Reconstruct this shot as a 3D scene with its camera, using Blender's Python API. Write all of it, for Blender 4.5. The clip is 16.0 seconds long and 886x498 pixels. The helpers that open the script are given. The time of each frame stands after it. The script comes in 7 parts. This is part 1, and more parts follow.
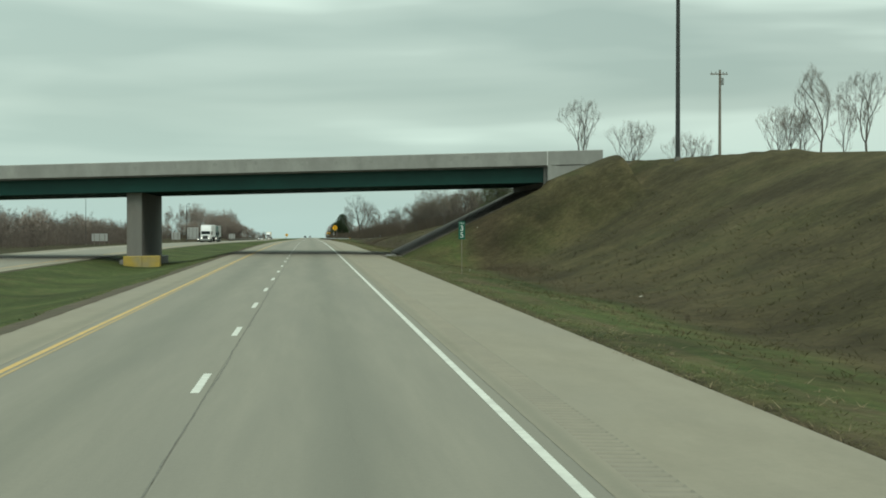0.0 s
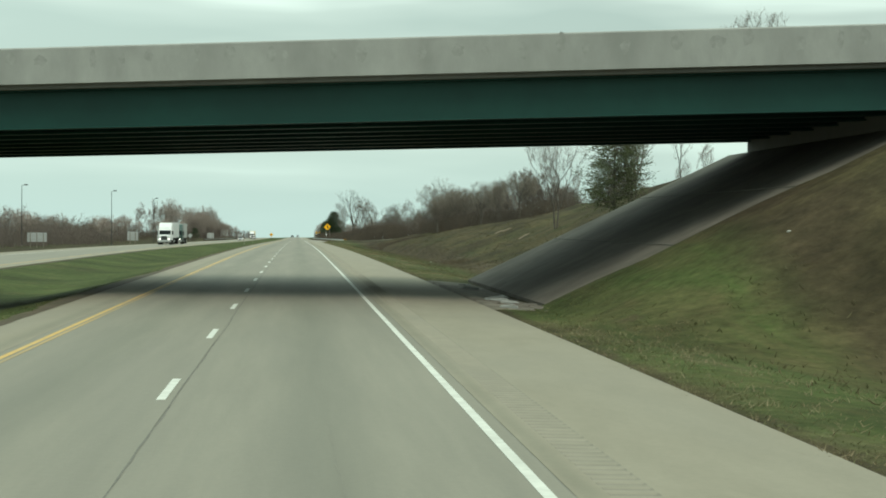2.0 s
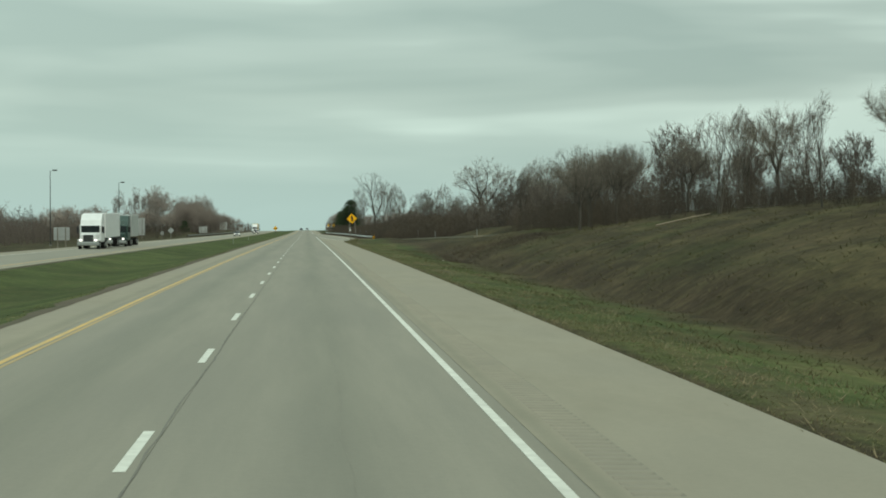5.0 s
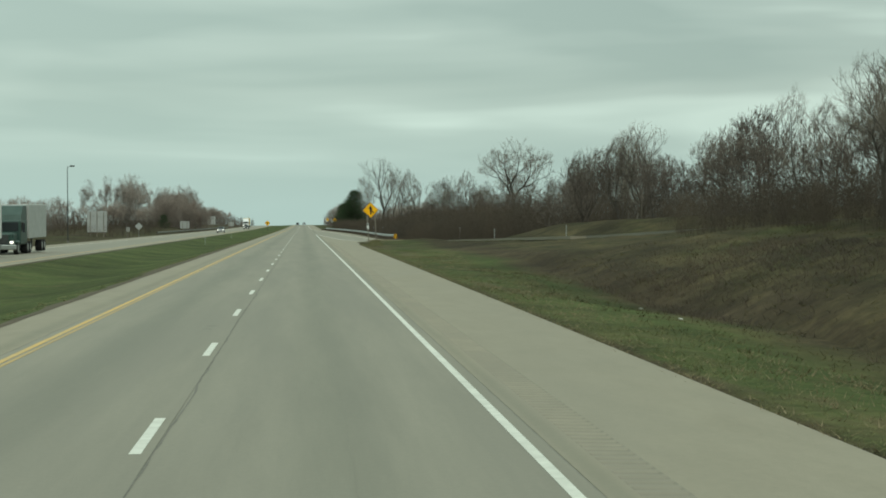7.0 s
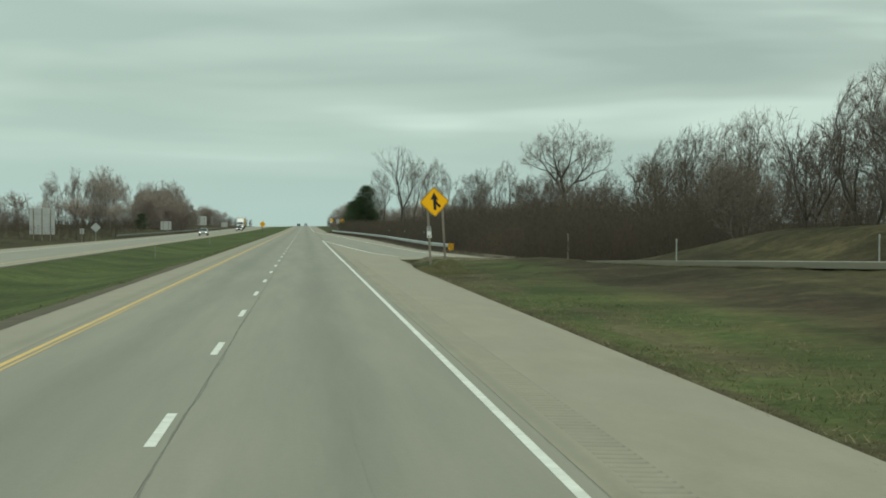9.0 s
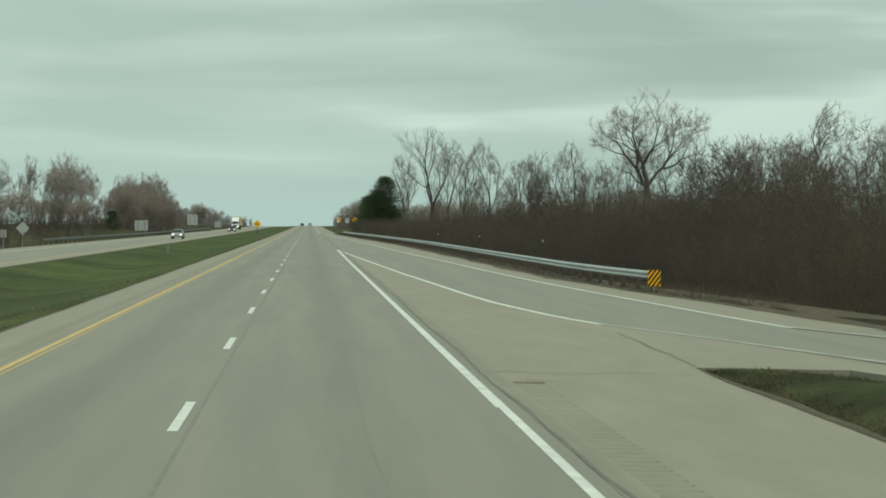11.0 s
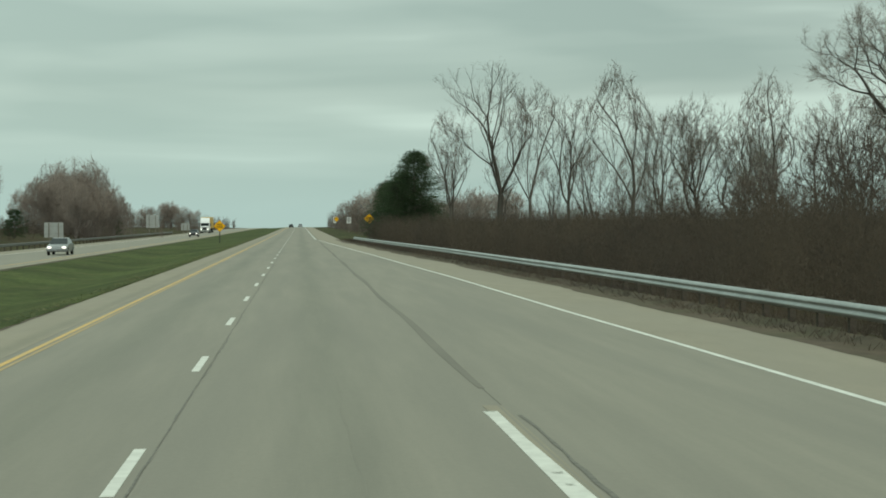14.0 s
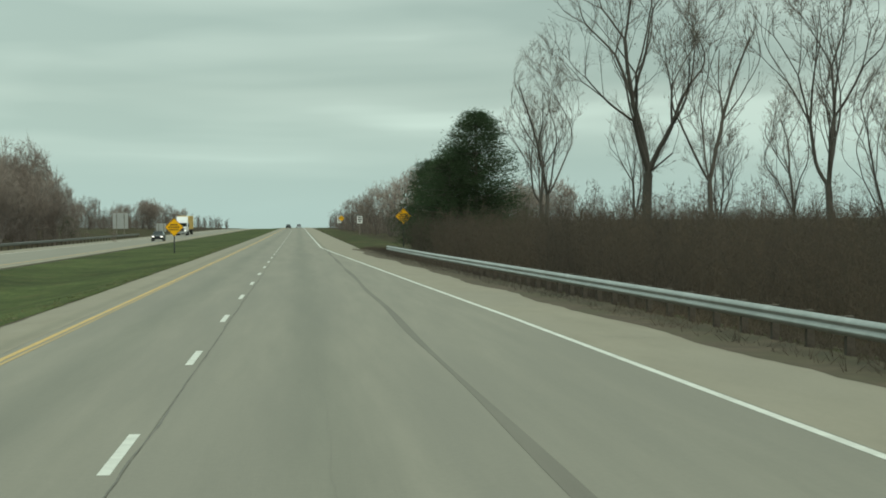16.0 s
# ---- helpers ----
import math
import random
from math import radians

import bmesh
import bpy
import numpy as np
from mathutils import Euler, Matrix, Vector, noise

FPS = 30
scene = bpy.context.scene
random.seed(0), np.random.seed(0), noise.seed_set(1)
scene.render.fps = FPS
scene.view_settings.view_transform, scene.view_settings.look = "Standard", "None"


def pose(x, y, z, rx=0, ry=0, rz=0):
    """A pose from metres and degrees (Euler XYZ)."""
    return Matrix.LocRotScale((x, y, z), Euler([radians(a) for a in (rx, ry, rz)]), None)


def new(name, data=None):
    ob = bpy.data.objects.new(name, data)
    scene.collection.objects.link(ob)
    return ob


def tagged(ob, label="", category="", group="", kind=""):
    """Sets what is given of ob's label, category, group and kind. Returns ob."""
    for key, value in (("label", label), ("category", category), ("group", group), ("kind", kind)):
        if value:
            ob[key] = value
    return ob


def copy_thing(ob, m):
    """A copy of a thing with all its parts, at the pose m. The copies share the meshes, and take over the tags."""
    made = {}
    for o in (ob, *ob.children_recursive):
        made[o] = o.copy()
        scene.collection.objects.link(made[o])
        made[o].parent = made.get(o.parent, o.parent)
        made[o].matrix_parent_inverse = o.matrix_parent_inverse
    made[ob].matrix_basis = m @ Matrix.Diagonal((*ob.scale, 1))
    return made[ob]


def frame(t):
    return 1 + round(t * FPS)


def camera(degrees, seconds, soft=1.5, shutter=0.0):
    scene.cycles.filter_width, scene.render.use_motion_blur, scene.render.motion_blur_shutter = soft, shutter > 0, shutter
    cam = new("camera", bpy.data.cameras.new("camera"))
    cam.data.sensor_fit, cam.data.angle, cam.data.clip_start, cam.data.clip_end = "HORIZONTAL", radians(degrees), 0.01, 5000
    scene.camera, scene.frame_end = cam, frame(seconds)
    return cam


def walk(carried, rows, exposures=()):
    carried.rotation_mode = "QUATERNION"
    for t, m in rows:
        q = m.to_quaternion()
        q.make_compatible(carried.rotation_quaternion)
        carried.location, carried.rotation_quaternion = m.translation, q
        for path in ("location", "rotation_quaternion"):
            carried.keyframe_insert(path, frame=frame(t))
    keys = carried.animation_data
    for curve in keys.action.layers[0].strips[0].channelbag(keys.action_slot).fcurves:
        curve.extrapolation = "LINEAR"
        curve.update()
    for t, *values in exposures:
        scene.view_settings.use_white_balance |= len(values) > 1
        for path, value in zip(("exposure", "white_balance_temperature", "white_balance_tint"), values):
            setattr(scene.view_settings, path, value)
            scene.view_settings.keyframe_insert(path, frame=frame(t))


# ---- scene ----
# ------------------------------------------------------------------ camera
cam = camera(30.85, 16.0, soft=1.8, shutter=0.0)
EYE = 2.185
EXPO, KELVIN, TINT = 0.0, 6700, 6
SLOPE, BEND, YBEND = -0.0078, 50.0, 190.0


def softplus(u):
    return u if u > 30 else math.log1p(math.exp(u))


def road_z(y):
    """Height of the road along its length: a long gentle crest."""
    z = SLOPE * BEND * (softplus((y - YBEND) / BEND) - softplus(-YBEND / BEND))
    return z + 0.0024 * 90 * (softplus((y - 760) / 90) - softplus(-760 / 90)) - 0.006 * 80 * (softplus((y - 1250) / 80) - softplus(-1250 / 80))


# seconds, x, y, yaw to the right, pitch, roll
ROWS = [
    (0, 1.50, -21.14, 4.75, -0.83, 0.01),
    (0.5, 1.53, -1.47, 4.87, -0.82, 0.25),
    (1, 1.63, 18.22, 5.01, -0.85, -0.04),
    (1.5, 1.72, 37.73, 5.11, -0.88, 0.08),
    (2, 1.69, 56.79, 5.18, -0.85, 0.32),
    (2.5, 1.72, 76.16, 5.03, -0.92, 0.14),
    (3, 1.67, 95.74, 4.87, -0.98, 0.24),
    (3.5, 1.64, 115.10, 4.71, -0.90, 0.17),
    (4, 1.59, 134.12, 4.74, -1.00, 0.31),
    (4.5, 1.63, 153.37, 4.85, -1.05, 0.13),
    (5, 1.64, 172.84, 4.85, -1.17, -0.01),
    (7.5, 1.55, 267.84, 4.98, -1.39, -0.10),
    (8, 1.52, 286.98, 5.01, -1.35, 0.11),
    (10.5, 1.49, 382.24, 4.86, -1.32, 0.30),
    (11, 1.42, 401.07, 4.77, -1.34, 0.29),
    (11.5, 1.39, 419.83, 4.68, -1.17, 0.22),
    (12, 1.44, 439.05, 4.77, -1.10, -0.20),
    (12.5, 1.49, 458.27, 5.00, -1.20, -0.59),
    (13, 1.51, 476.69, 5.13, -1.16, -0.33),
    (13.5, 1.55, 495.71, 5.06, -1.23, -0.24),
    (14, 1.56, 514.97, 5.11, -1.36, -0.31),
    (14.5, 1.56, 534.11, 5.10, -1.41, -0.49),
    (15, 1.56, 552.73, 5.04, -1.34, -0.21),
    (15.5, 1.65, 571.73, 5.08, -1.34, -0.33),
    (16, 1.71, 590.86, 5.15, -1.35, -0.27),
]
walk(cam, [(t, pose(x, y, EYE + road_z(y), 90 + pitch, -roll, -yaw)) for t, x, y, yaw, pitch, roll in ROWS],
     exposures=[(t, EXPO + up, KELVIN, TINT) for t, up in ((0.0, 0.09), (0.8, 0.17), (1.5, 0.30), (2.0, 0.36), (2.5, 0.45), (3.0, 0.45), (3.3, 0.26), (3.7, 0.08), (4.3, -0.01), (11.0, -0.01), (12.0, -0.06), (14.5, -0.05), (16.0, 0.0))])

# ------------------------------------------------------------------ sky and light
SUN_EL, SUN_ROT = radians(52), radians(200)
world = bpy.data.worlds.new("overcast_sky")
scene.world = world
world.use_nodes = True
wn, wl = world.node_tree.nodes, world.node_tree.links
wn.clear()


def wnode(kind, **values):
    n = wn.new(kind)
    for k, v in values.items():
        n.inputs[k].default_value = v
    return n


w_out = wn.new("ShaderNodeOutputWorld")
w_bg = wnode("ShaderNodeBackground", Strength=1.0)
w_sky = wn.new("ShaderNodeTexSky")
w_sky.sky_type, w_sky.sun_disc = "NISHITA", False
w_sky.sun_elevation, w_sky.sun_rotation = SUN_EL, SUN_ROT
w_dim = wnode("ShaderNodeMix", Factor=1.0)
w_dim.data_type, w_dim.blend_type = "RGBA", "MULTIPLY"
w_dim.inputs[7].default_value = (0.10, 0.10, 0.10, 1)
wl.new(w_sky.outputs[0], w_dim.inputs[6])
w_tc = wn.new("ShaderNodeTexCoord")
w_map = wnode("ShaderNodeMapping", Scale=(2.0, 2.0, 15.0), Location=(0.7, 1.9, 2.3))
w_noise = wnode("ShaderNodeTexNoise", Scale=1.5, Detail=3.5, Roughness=0.45, Distortion=0.25)
w_ramp = wn.new("ShaderNodeValToRGB")
e = w_ramp.color_ramp.elements
e[0].position, e[0].color = 0.39, (0.394, 0.515, 0.474, 1)
e[1].position, e[1].color = 0.62, (0.668, 0.828, 0.758, 1)
m_ = w_ramp.color_ramp.elements.new(0.52)
m_.color = (0.483, 0.61, 0.56, 1)
wl.new(w_tc.outputs["Generated"], w_map.inputs["Vector"])
wl.new(w_map.outputs[0], w_noise.inputs["Vector"])
wl.new(w_noise.outputs["Fac"], w_ramp.inputs[0])
w_sep = wn.new("ShaderNodeSeparateXYZ")
wl.new(w_tc.outputs["Generated"], w_sep.inputs[0])
# overcast sky: brighter overhead than at the horizon
w_el = wn.new("ShaderNodeMapRange")
for k, v in (("From Min", 0.16), ("From Max", 0.9), ("To Min", 1.0), ("To Max", 2.0)):
    w_el.inputs[k].default_value = v
wl.new(w_sep.outputs[2], w_el.inputs["Value"])
w_mul = wn.new("ShaderNodeVectorMath")
w_mul.operation = "SCALE"
wl.new(w_ramp.outputs[0], w_mul.inputs[0])
# the cloud deck is a little thinner towards the north-west
w_side = wn.new("ShaderNodeMapRange")
for k, v in (("From Min", -0.22), ("From Max", 0.42), ("To Min", 1.12), ("To Max", 0.86)):
    w_side.inputs[k].default_value = v
wl.new(w_sep.outputs[0], w_side.inputs["Value"])
w_lvl = wn.new("ShaderNodeMath")
w_lvl.operation = "MULTIPLY"
wl.new(w_el.outputs[0], w_lvl.inputs[0])
wl.new(w_side.outputs[0], w_lvl.inputs[1])
wl.new(w_lvl.outputs[0], w_mul.inputs["Scale"])
w_mix = wnode("ShaderNodeMix", Factor=0.93)
w_mix.data_type = "RGBA"
wl.new(w_dim.outputs[2], w_mix.inputs[6])
wl.new(w_mul.outputs[0], w_mix.inputs[7])
# thin, bluer cloud near the horizon
w_low = wn.new("ShaderNodeMapRange")
for k, v in (("From Min", 0.0), ("From Max", 0.075), ("To Min", 0.65), ("To Max", 0.0)):
    w_low.inputs[k].default_value = v
wl.new(w_sep.outputs[2], w_low.inputs["Value"])
w_hz = wn.new("ShaderNodeMix")
w_hz.data_type = "RGBA"
w_hz.inputs[7].default_value = (0.455, 0.635, 0.615, 1)
wl.new(w_low.outputs[0], w_hz.inputs[0])
wl.new(w_mix.outputs[2], w_hz.inputs[6])
wl.new(w_hz.outputs[2], w_bg.inputs["Color"])
wl.new(w_bg.outputs[0], w_out.inputs["Surface"])

sun_data = bpy.data.lights.new("sun", "SUN")
sun_data.energy, sun_data.angle, sun_data.color = 1.4, radians(30), (1.0, 0.93, 0.83)
sun = new("sun", sun_data)
sun.rotation_euler = (radians(90) - SUN_EL, 0, radians(25))


# ------------------------------------------------------------------ materials
def mat(name, c1, c2, scale=3.0, rough=0.85, bump=0.15, bump_scale=None, c3=None, scale2=0.3, amount=0.5,
        stretch=(1, 1, 1), metal=0.0, vary=0.0, bump_dist=0.02, thin=0.0):
    """Two-scale noise material: c1 to c2 by fine noise, towards c3 by coarse patches."""
    m = bpy.data.materials.new(name)
    m.use_nodes = True
    n, l = m.node_tree.nodes, m.node_tree.links
    b = n["Principled BSDF"]
    tc, mp = n.new("ShaderNodeTexCoord"), n.new("ShaderNodeMapping")
    mp.inputs["Scale"].default_value = stretch
    l.new(tc.outputs["Object"], mp.inputs["Vector"])
    f = n.new("ShaderNodeTexNoise")
    f.inputs["Scale"].default_value, f.inputs["Detail"].default_value, f.inputs["Roughness"].default_value = scale, 6, 0.65
    l.new(mp.outputs[0], f.inputs["Vector"])
    r = n.new("ShaderNodeValToRGB")
    r.color_ramp.elements[0].position, r.color_ramp.elements[1].position = 0.32, 0.68
    r.color_ramp.elements[0].color, r.color_ramp.elements[1].color = (*c1, 1), (*c2, 1)
    l.new(f.outputs["Fac"], r.inputs[0])
    colour = r.outputs[0]
    if c3:
        g = n.new("ShaderNodeTexNoise")
        g.inputs["Scale"].default_value, g.inputs["Detail"].default_value = scale2, 4
        l.new(mp.outputs[0], g.inputs["Vector"])
        rr = n.new("ShaderNodeMapRange")
        for k, v in (("From Min", 0.42), ("From Max", 0.66), ("To Min", 0.0), ("To Max", amount)):
            rr.inputs[k].default_value = v
        l.new(g.outputs["Fac"], rr.inputs["Value"])
        x = n.new("ShaderNodeMix")
        x.data_type = "RGBA"
        x.inputs[7].default_value = (*c3, 1)
        l.new(rr.outputs[0], x.inputs[0])
        l.new(colour, x.inputs[6])
        colour = x.outputs[2]
    if vary:
        oi, hs, vr = n.new("ShaderNodeObjectInfo"), n.new("ShaderNodeHueSaturation"), n.new("ShaderNodeMapRange")
        vr.inputs["To Min"].default_value, vr.inputs["To Max"].default_value = 1 - vary, 1 + vary
        l.new(oi.outputs["Random"], vr.inputs["Value"])
        l.new(vr.outputs[0], hs.inputs["Value"])
        l.new(colour, hs.inputs["Color"])
        colour = hs.outputs[0]
    l.new(colour, b.inputs["Base Color"])
    b.inputs["Roughness"].default_value, b.inputs["Metallic"].default_value = rough, metal
    b.inputs["Specular IOR Level"].default_value = 0.3
    if bump:
        bm_ = n.new("ShaderNodeBump")
        bm_.inputs["Strength"].default_value, bm_.inputs["Distance"].default_value = bump, bump_dist
        h = f
        if bump_scale:
            h = n.new("ShaderNodeTexNoise")
            h.inputs["Scale"].default_value, h.inputs["Detail"].default_value = bump_scale, 3
            l.new(mp.outputs[0], h.inputs["Vector"])
        l.new(h.outputs["Fac"], bm_.inputs["Height"])
        l.new(bm_.outputs[0], b.inputs["Normal"])
    if thin:
        # thin blades and twigs let some light through
        t = n.new("ShaderNodeBsdfTranslucent")
        l.new(colour, t.inputs["Color"])
        ms = n.new("ShaderNodeMixShader")
        ms.inputs[0].default_value = thin
        l.new(b.outputs[0], ms.inputs[1])
        l.new(t.outputs[0], ms.inputs[2])
        l.new(ms.outputs[0], n["Material Output"].inputs["Surface"])
    return m


M = {}
M["road"] = mat("road_concrete", (0.176, 0.166, 0.134), (0.207, 0.194, 0.156), 2.0, 0.75, 0.12, 60, (0.163, 0.155, 0.128), 0.8, 0.6, (1, 0.06, 1))


def lane_wear(m, centres):
    """A darker, oil-stained band along the middle of each lane, as traffic leaves it."""
    n, l = m.node_tree.nodes, m.node_tree.links
    b = n["Principled BSDF"]
    src = b.inputs["Base Color"].links[0].from_socket
    tc, sep = n.new("ShaderNodeTexCoord"), n.new("ShaderNodeSeparateXYZ")
    l.new(tc.outputs["Object"], sep.inputs[0])
    total = None
    for c_, w_ in centres:
        d = n.new("ShaderNodeMath")
        d.operation = "SUBTRACT"
        l.new(sep.outputs[0], d.inputs[0])
        d.inputs[1].default_value = c_
        a_ = n.new("ShaderNodeMath")
        a_.operation = "ABSOLUTE"
        l.new(d.outputs[0], a_.inputs[0])
        r = n.new("ShaderNodeMapRange")
        r.interpolation_type = "SMOOTHSTEP"
        for k, v in (("From Min", 0.0), ("From Max", w_), ("To Min", 0.42), ("To Max", 0.0)):
            r.inputs[k].default_value = v
        l.new(a_.outputs[0], r.inputs["Value"])
        if total is None:
            total = r.outputs[0]
        else:
            s_ = n.new("ShaderNodeMath")
            l.new(total, s_.inputs[0])
            l.new(r.outputs[0], s_.inputs[1])
            total = s_.outputs[0]
    x = n.new("ShaderNodeMix")
    x.data_type, x.blend_type = "RGBA", "MULTIPLY"
    x.inputs[7].default_value = (0.66, 0.70, 0.68, 1)
    l.new(total, x.inputs[0])
    l.new(src, x.inputs[6])
    l.new(x.outputs[2], b.inputs["Base Color"])
    return m


def speckle(m, scale, amount):
    """Fine light and dark grains over a surface."""
    n, l = m.node_tree.nodes, m.node_tree.links
    b = n["Principled BSDF"]
    src = b.inputs["Base Color"].links[0].from_socket
    tc, t, hs, r = n.new("ShaderNodeTexCoord"), n.new("ShaderNodeTexNoise"), n.new("ShaderNodeHueSaturation"), n.new("ShaderNodeMapRange")
    t.inputs["Scale"].default_value, t.inputs["Detail"].default_value, t.inputs["Roughness"].default_value = scale, 8, 0.75
    l.new(tc.outputs["Object"], t.inputs["Vector"])
    for k, v in (("From Min", 0.3), ("From Max", 0.7), ("To Min", 1 - amount), ("To Max", 1 + amount)):
        r.inputs[k].default_value = v
    l.new(t.outputs["Fac"], r.inputs["Value"])
    l.new(r.outputs[0], hs.inputs["Value"])
    l.new(src, hs.inputs["Color"])
    l.new(hs.outputs[0], b.inputs["Base Color"])


lane_wear(M["road"], ((1.95, 0.85), (-1.55, 0.8)))
speckle(M["road"], 14.0, 0.05)
M["shoulder"] = mat("shoulder_concrete", (0.202, 0.182, 0.138), (0.237, 0.215, 0.165), 1.3, 0.85, 0.12, 50, (0.208, 0.192, 0.153), 0.35, 0.6, (1, 0.3, 1))
lane_wear(M["shoulder"], ((-3.62, 0.32), (4.08, 0.2)))
speckle(M["shoulder"], 11.0, 0.05)
M["rumble"] = mat("rumble_concrete", (0.204, 0.187, 0.146), (0.238, 0.218, 0.171), 3.0, 0.9, 0.1, 50, (0.188, 0.175, 0.142), 0.35, 0.6)
M["groove"] = mat("dark_milled_groove", (0.173, 0.159, 0.126), (0.21, 0.192, 0.153), 3.0, 0.9, 0.1, 50)
M["white_paint"] = mat("white_road_paint", (0.479, 0.488, 0.445), (0.58, 0.589, 0.538), 6.0, 0.7, 0.1, 80, (0.378, 0.38, 0.344), 2.0, 0.5)
M["worn_white"] = mat("worn_white_road_paint", (0.30, 0.30, 0.26), (0.42, 0.42, 0.37), 4.0, 0.75, 0.1, 80, (0.24, 0.235, 0.195), 0.6, 0.9)
M["yellow_paint"] = mat("yellow_road_paint", (0.45, 0.285, 0.085), (0.52, 0.345, 0.12), 5.0, 0.7, 0.1, 80, (0.36, 0.28, 0.14), 0.6, 0.6)
M["faded_yellow"] = mat("faded_yellow_road_paint", (0.34, 0.25, 0.115), (0.40, 0.285, 0.12), 1.5, 0.8, 0.1, 60, (0.26, 0.218, 0.14), 0.5, 0.7, (1, 0.2, 1))
M["crack"] = mat("crack_sealant", (0.0957, 0.0929, 0.0799), (0.156, 0.151, 0.127), 8.0, 0.8, 0.1)
M["stain"] = mat("oil_stain", (0.163, 0.152, 0.123), (0.221, 0.204, 0.162), 4.0, 0.85, 0.1)
M["crack_pale"] = mat("hairline_crack", (0.144, 0.14, 0.119), (0.193, 0.185, 0.154), 2.0, 0.8, 0.1)
M["lane_stain"] = mat("dark_stained_concrete", (0.128, 0.119, 0.0976), (0.155, 0.145, 0.119), 1.2, 0.8, 0.1, 60, (0.115, 0.109, 0.0904), 0.5, 0.7, (1, 0.15, 1))
M["road_dark"] = mat("old_road_patch", (0.111, 0.109, 0.0915), (0.156, 0.152, 0.13), 4.0, 0.85, 0.1)
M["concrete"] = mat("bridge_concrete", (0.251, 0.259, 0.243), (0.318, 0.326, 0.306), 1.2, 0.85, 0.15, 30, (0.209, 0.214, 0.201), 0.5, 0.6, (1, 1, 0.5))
M["parapet_stain"] = mat("weathered_concrete_stain", (0.225, 0.232, 0.218), (0.30, 0.308, 0.288), 5.0, 0.9, 0.1)
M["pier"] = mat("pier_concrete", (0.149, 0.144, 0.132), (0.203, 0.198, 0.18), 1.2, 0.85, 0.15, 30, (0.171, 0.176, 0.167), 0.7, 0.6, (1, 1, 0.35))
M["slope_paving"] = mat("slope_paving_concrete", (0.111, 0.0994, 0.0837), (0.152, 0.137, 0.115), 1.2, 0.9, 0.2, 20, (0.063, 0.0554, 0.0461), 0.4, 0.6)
M["apron"] = mat("dirty_apron_concrete", (0.136, 0.121, 0.0963), (0.206, 0.185, 0.149), 1.6, 0.9, 0.25, 18, (0.07, 0.0595, 0.0452), 0.7, 0.75)
M["green_steel"] = mat("green_painted_steel", (0.00477, 0.0441, 0.0358), (0.00657, 0.0549, 0.0441), 0.8, 0.5, 0.05, 10, (0.00477, 0.0358, 0.0298), 0.3, 0.6)
M["yellow_block"] = mat("faded_yellow_paint", (0.36, 0.257, 0.054), (0.441, 0.324, 0.081), 2.0, 0.8, 0.1, 30, (0.297, 0.261, 0.153), 0.8, 0.8)
M["galv"] = mat("galvanised_steel", (0.306, 0.324, 0.315), (0.414, 0.432, 0.423), 3.0, 0.42, 0.05, 20, (0.252, 0.27, 0.261), 0.5, 0.6, metal=0.75)
M["dull_galv"] = mat("dull_weathered_steel", (0.12, 0.122, 0.115), (0.17, 0.172, 0.162), 2.0, 0.6, 0.05, metal=0.4)
M["dark_steel"] = mat("dark_pole_steel", (0.0405, 0.045, 0.045), (0.0675, 0.072, 0.072), 2.0, 0.5, 0.05, metal=0.4)
M["wood"] = mat("weathered_post_wood", (0.171, 0.153, 0.126), (0.261, 0.239, 0.203), 6.0, 0.9, 0.3, None, (0.117, 0.104, 0.0855), 1.5, 0.6, (3, 3, 0.4))
M["sign_yellow"] = mat("yellow_sign_sheeting", (0.84, 0.42, 0.004), (0.9, 0.46, 0.006), 2.0, 0.45, 0.0)
M["sign_black"] = mat("black_sign_ink", (0.0108, 0.0108, 0.0108), (0.018, 0.018, 0.018), 4.0, 0.5, 0.0)
M["sign_green"] = mat("green_sign_sheeting", (0, 0.0855, 0.0558), (0.0036, 0.104, 0.0675), 3.0, 0.45, 0.0)
M["sign_white"] = mat("white_sign_sheeting", (0.594, 0.612, 0.594), (0.666, 0.684, 0.666), 3.0, 0.5, 0.0)
M["sign_back"] = mat("aluminium_sign_back", (0.36, 0.378, 0.369), (0.45, 0.468, 0.459), 2.0, 0.55, 0.03, metal=0.4)
M["bark"] = mat("grey_bark", (0.0702, 0.0632, 0.0534), (0.109, 0.0983, 0.0827), 5.0, 0.95, 0.3, None, (0.0527, 0.0463, 0.0386), 0.6, 0.5, (2, 2, 0.5), vary=0.25)
M["twig"] = mat("bare_twigs", (0.18, 0.155, 0.13), (0.238, 0.206, 0.173), 1.0, 0.95, 0.0, vary=0.25, thin=0.5)
# pale trees, lightened further so that aerial haze sits in their colour
M["far_bark"] = mat("pale_hazed_far_bark", (0.171, 0.153, 0.14), (0.234, 0.211, 0.194), 1.0, 0.95, 0.0, vary=0.15)
M["far_twig"] = mat("hazed_mauve_far_twigs", (0.287, 0.248, 0.223), (0.366, 0.322, 0.293), 0.5, 0.95, 0.0, vary=0.2, thin=0.5)
M["wood_bark"] = mat("brown_woods_bark", (0.068, 0.0594, 0.0522), (0.104, 0.0909, 0.0792), 2.0, 0.95, 0.0, vary=0.2)
M["wood_twig"] = mat("brown_woods_twigs", (0.118, 0.0985, 0.0846), (0.171, 0.143, 0.122), 0.3, 0.95, 0.0, vary=0.28, thin=0.5)
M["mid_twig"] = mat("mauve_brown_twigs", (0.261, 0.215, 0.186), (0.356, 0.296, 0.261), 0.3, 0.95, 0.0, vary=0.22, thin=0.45)
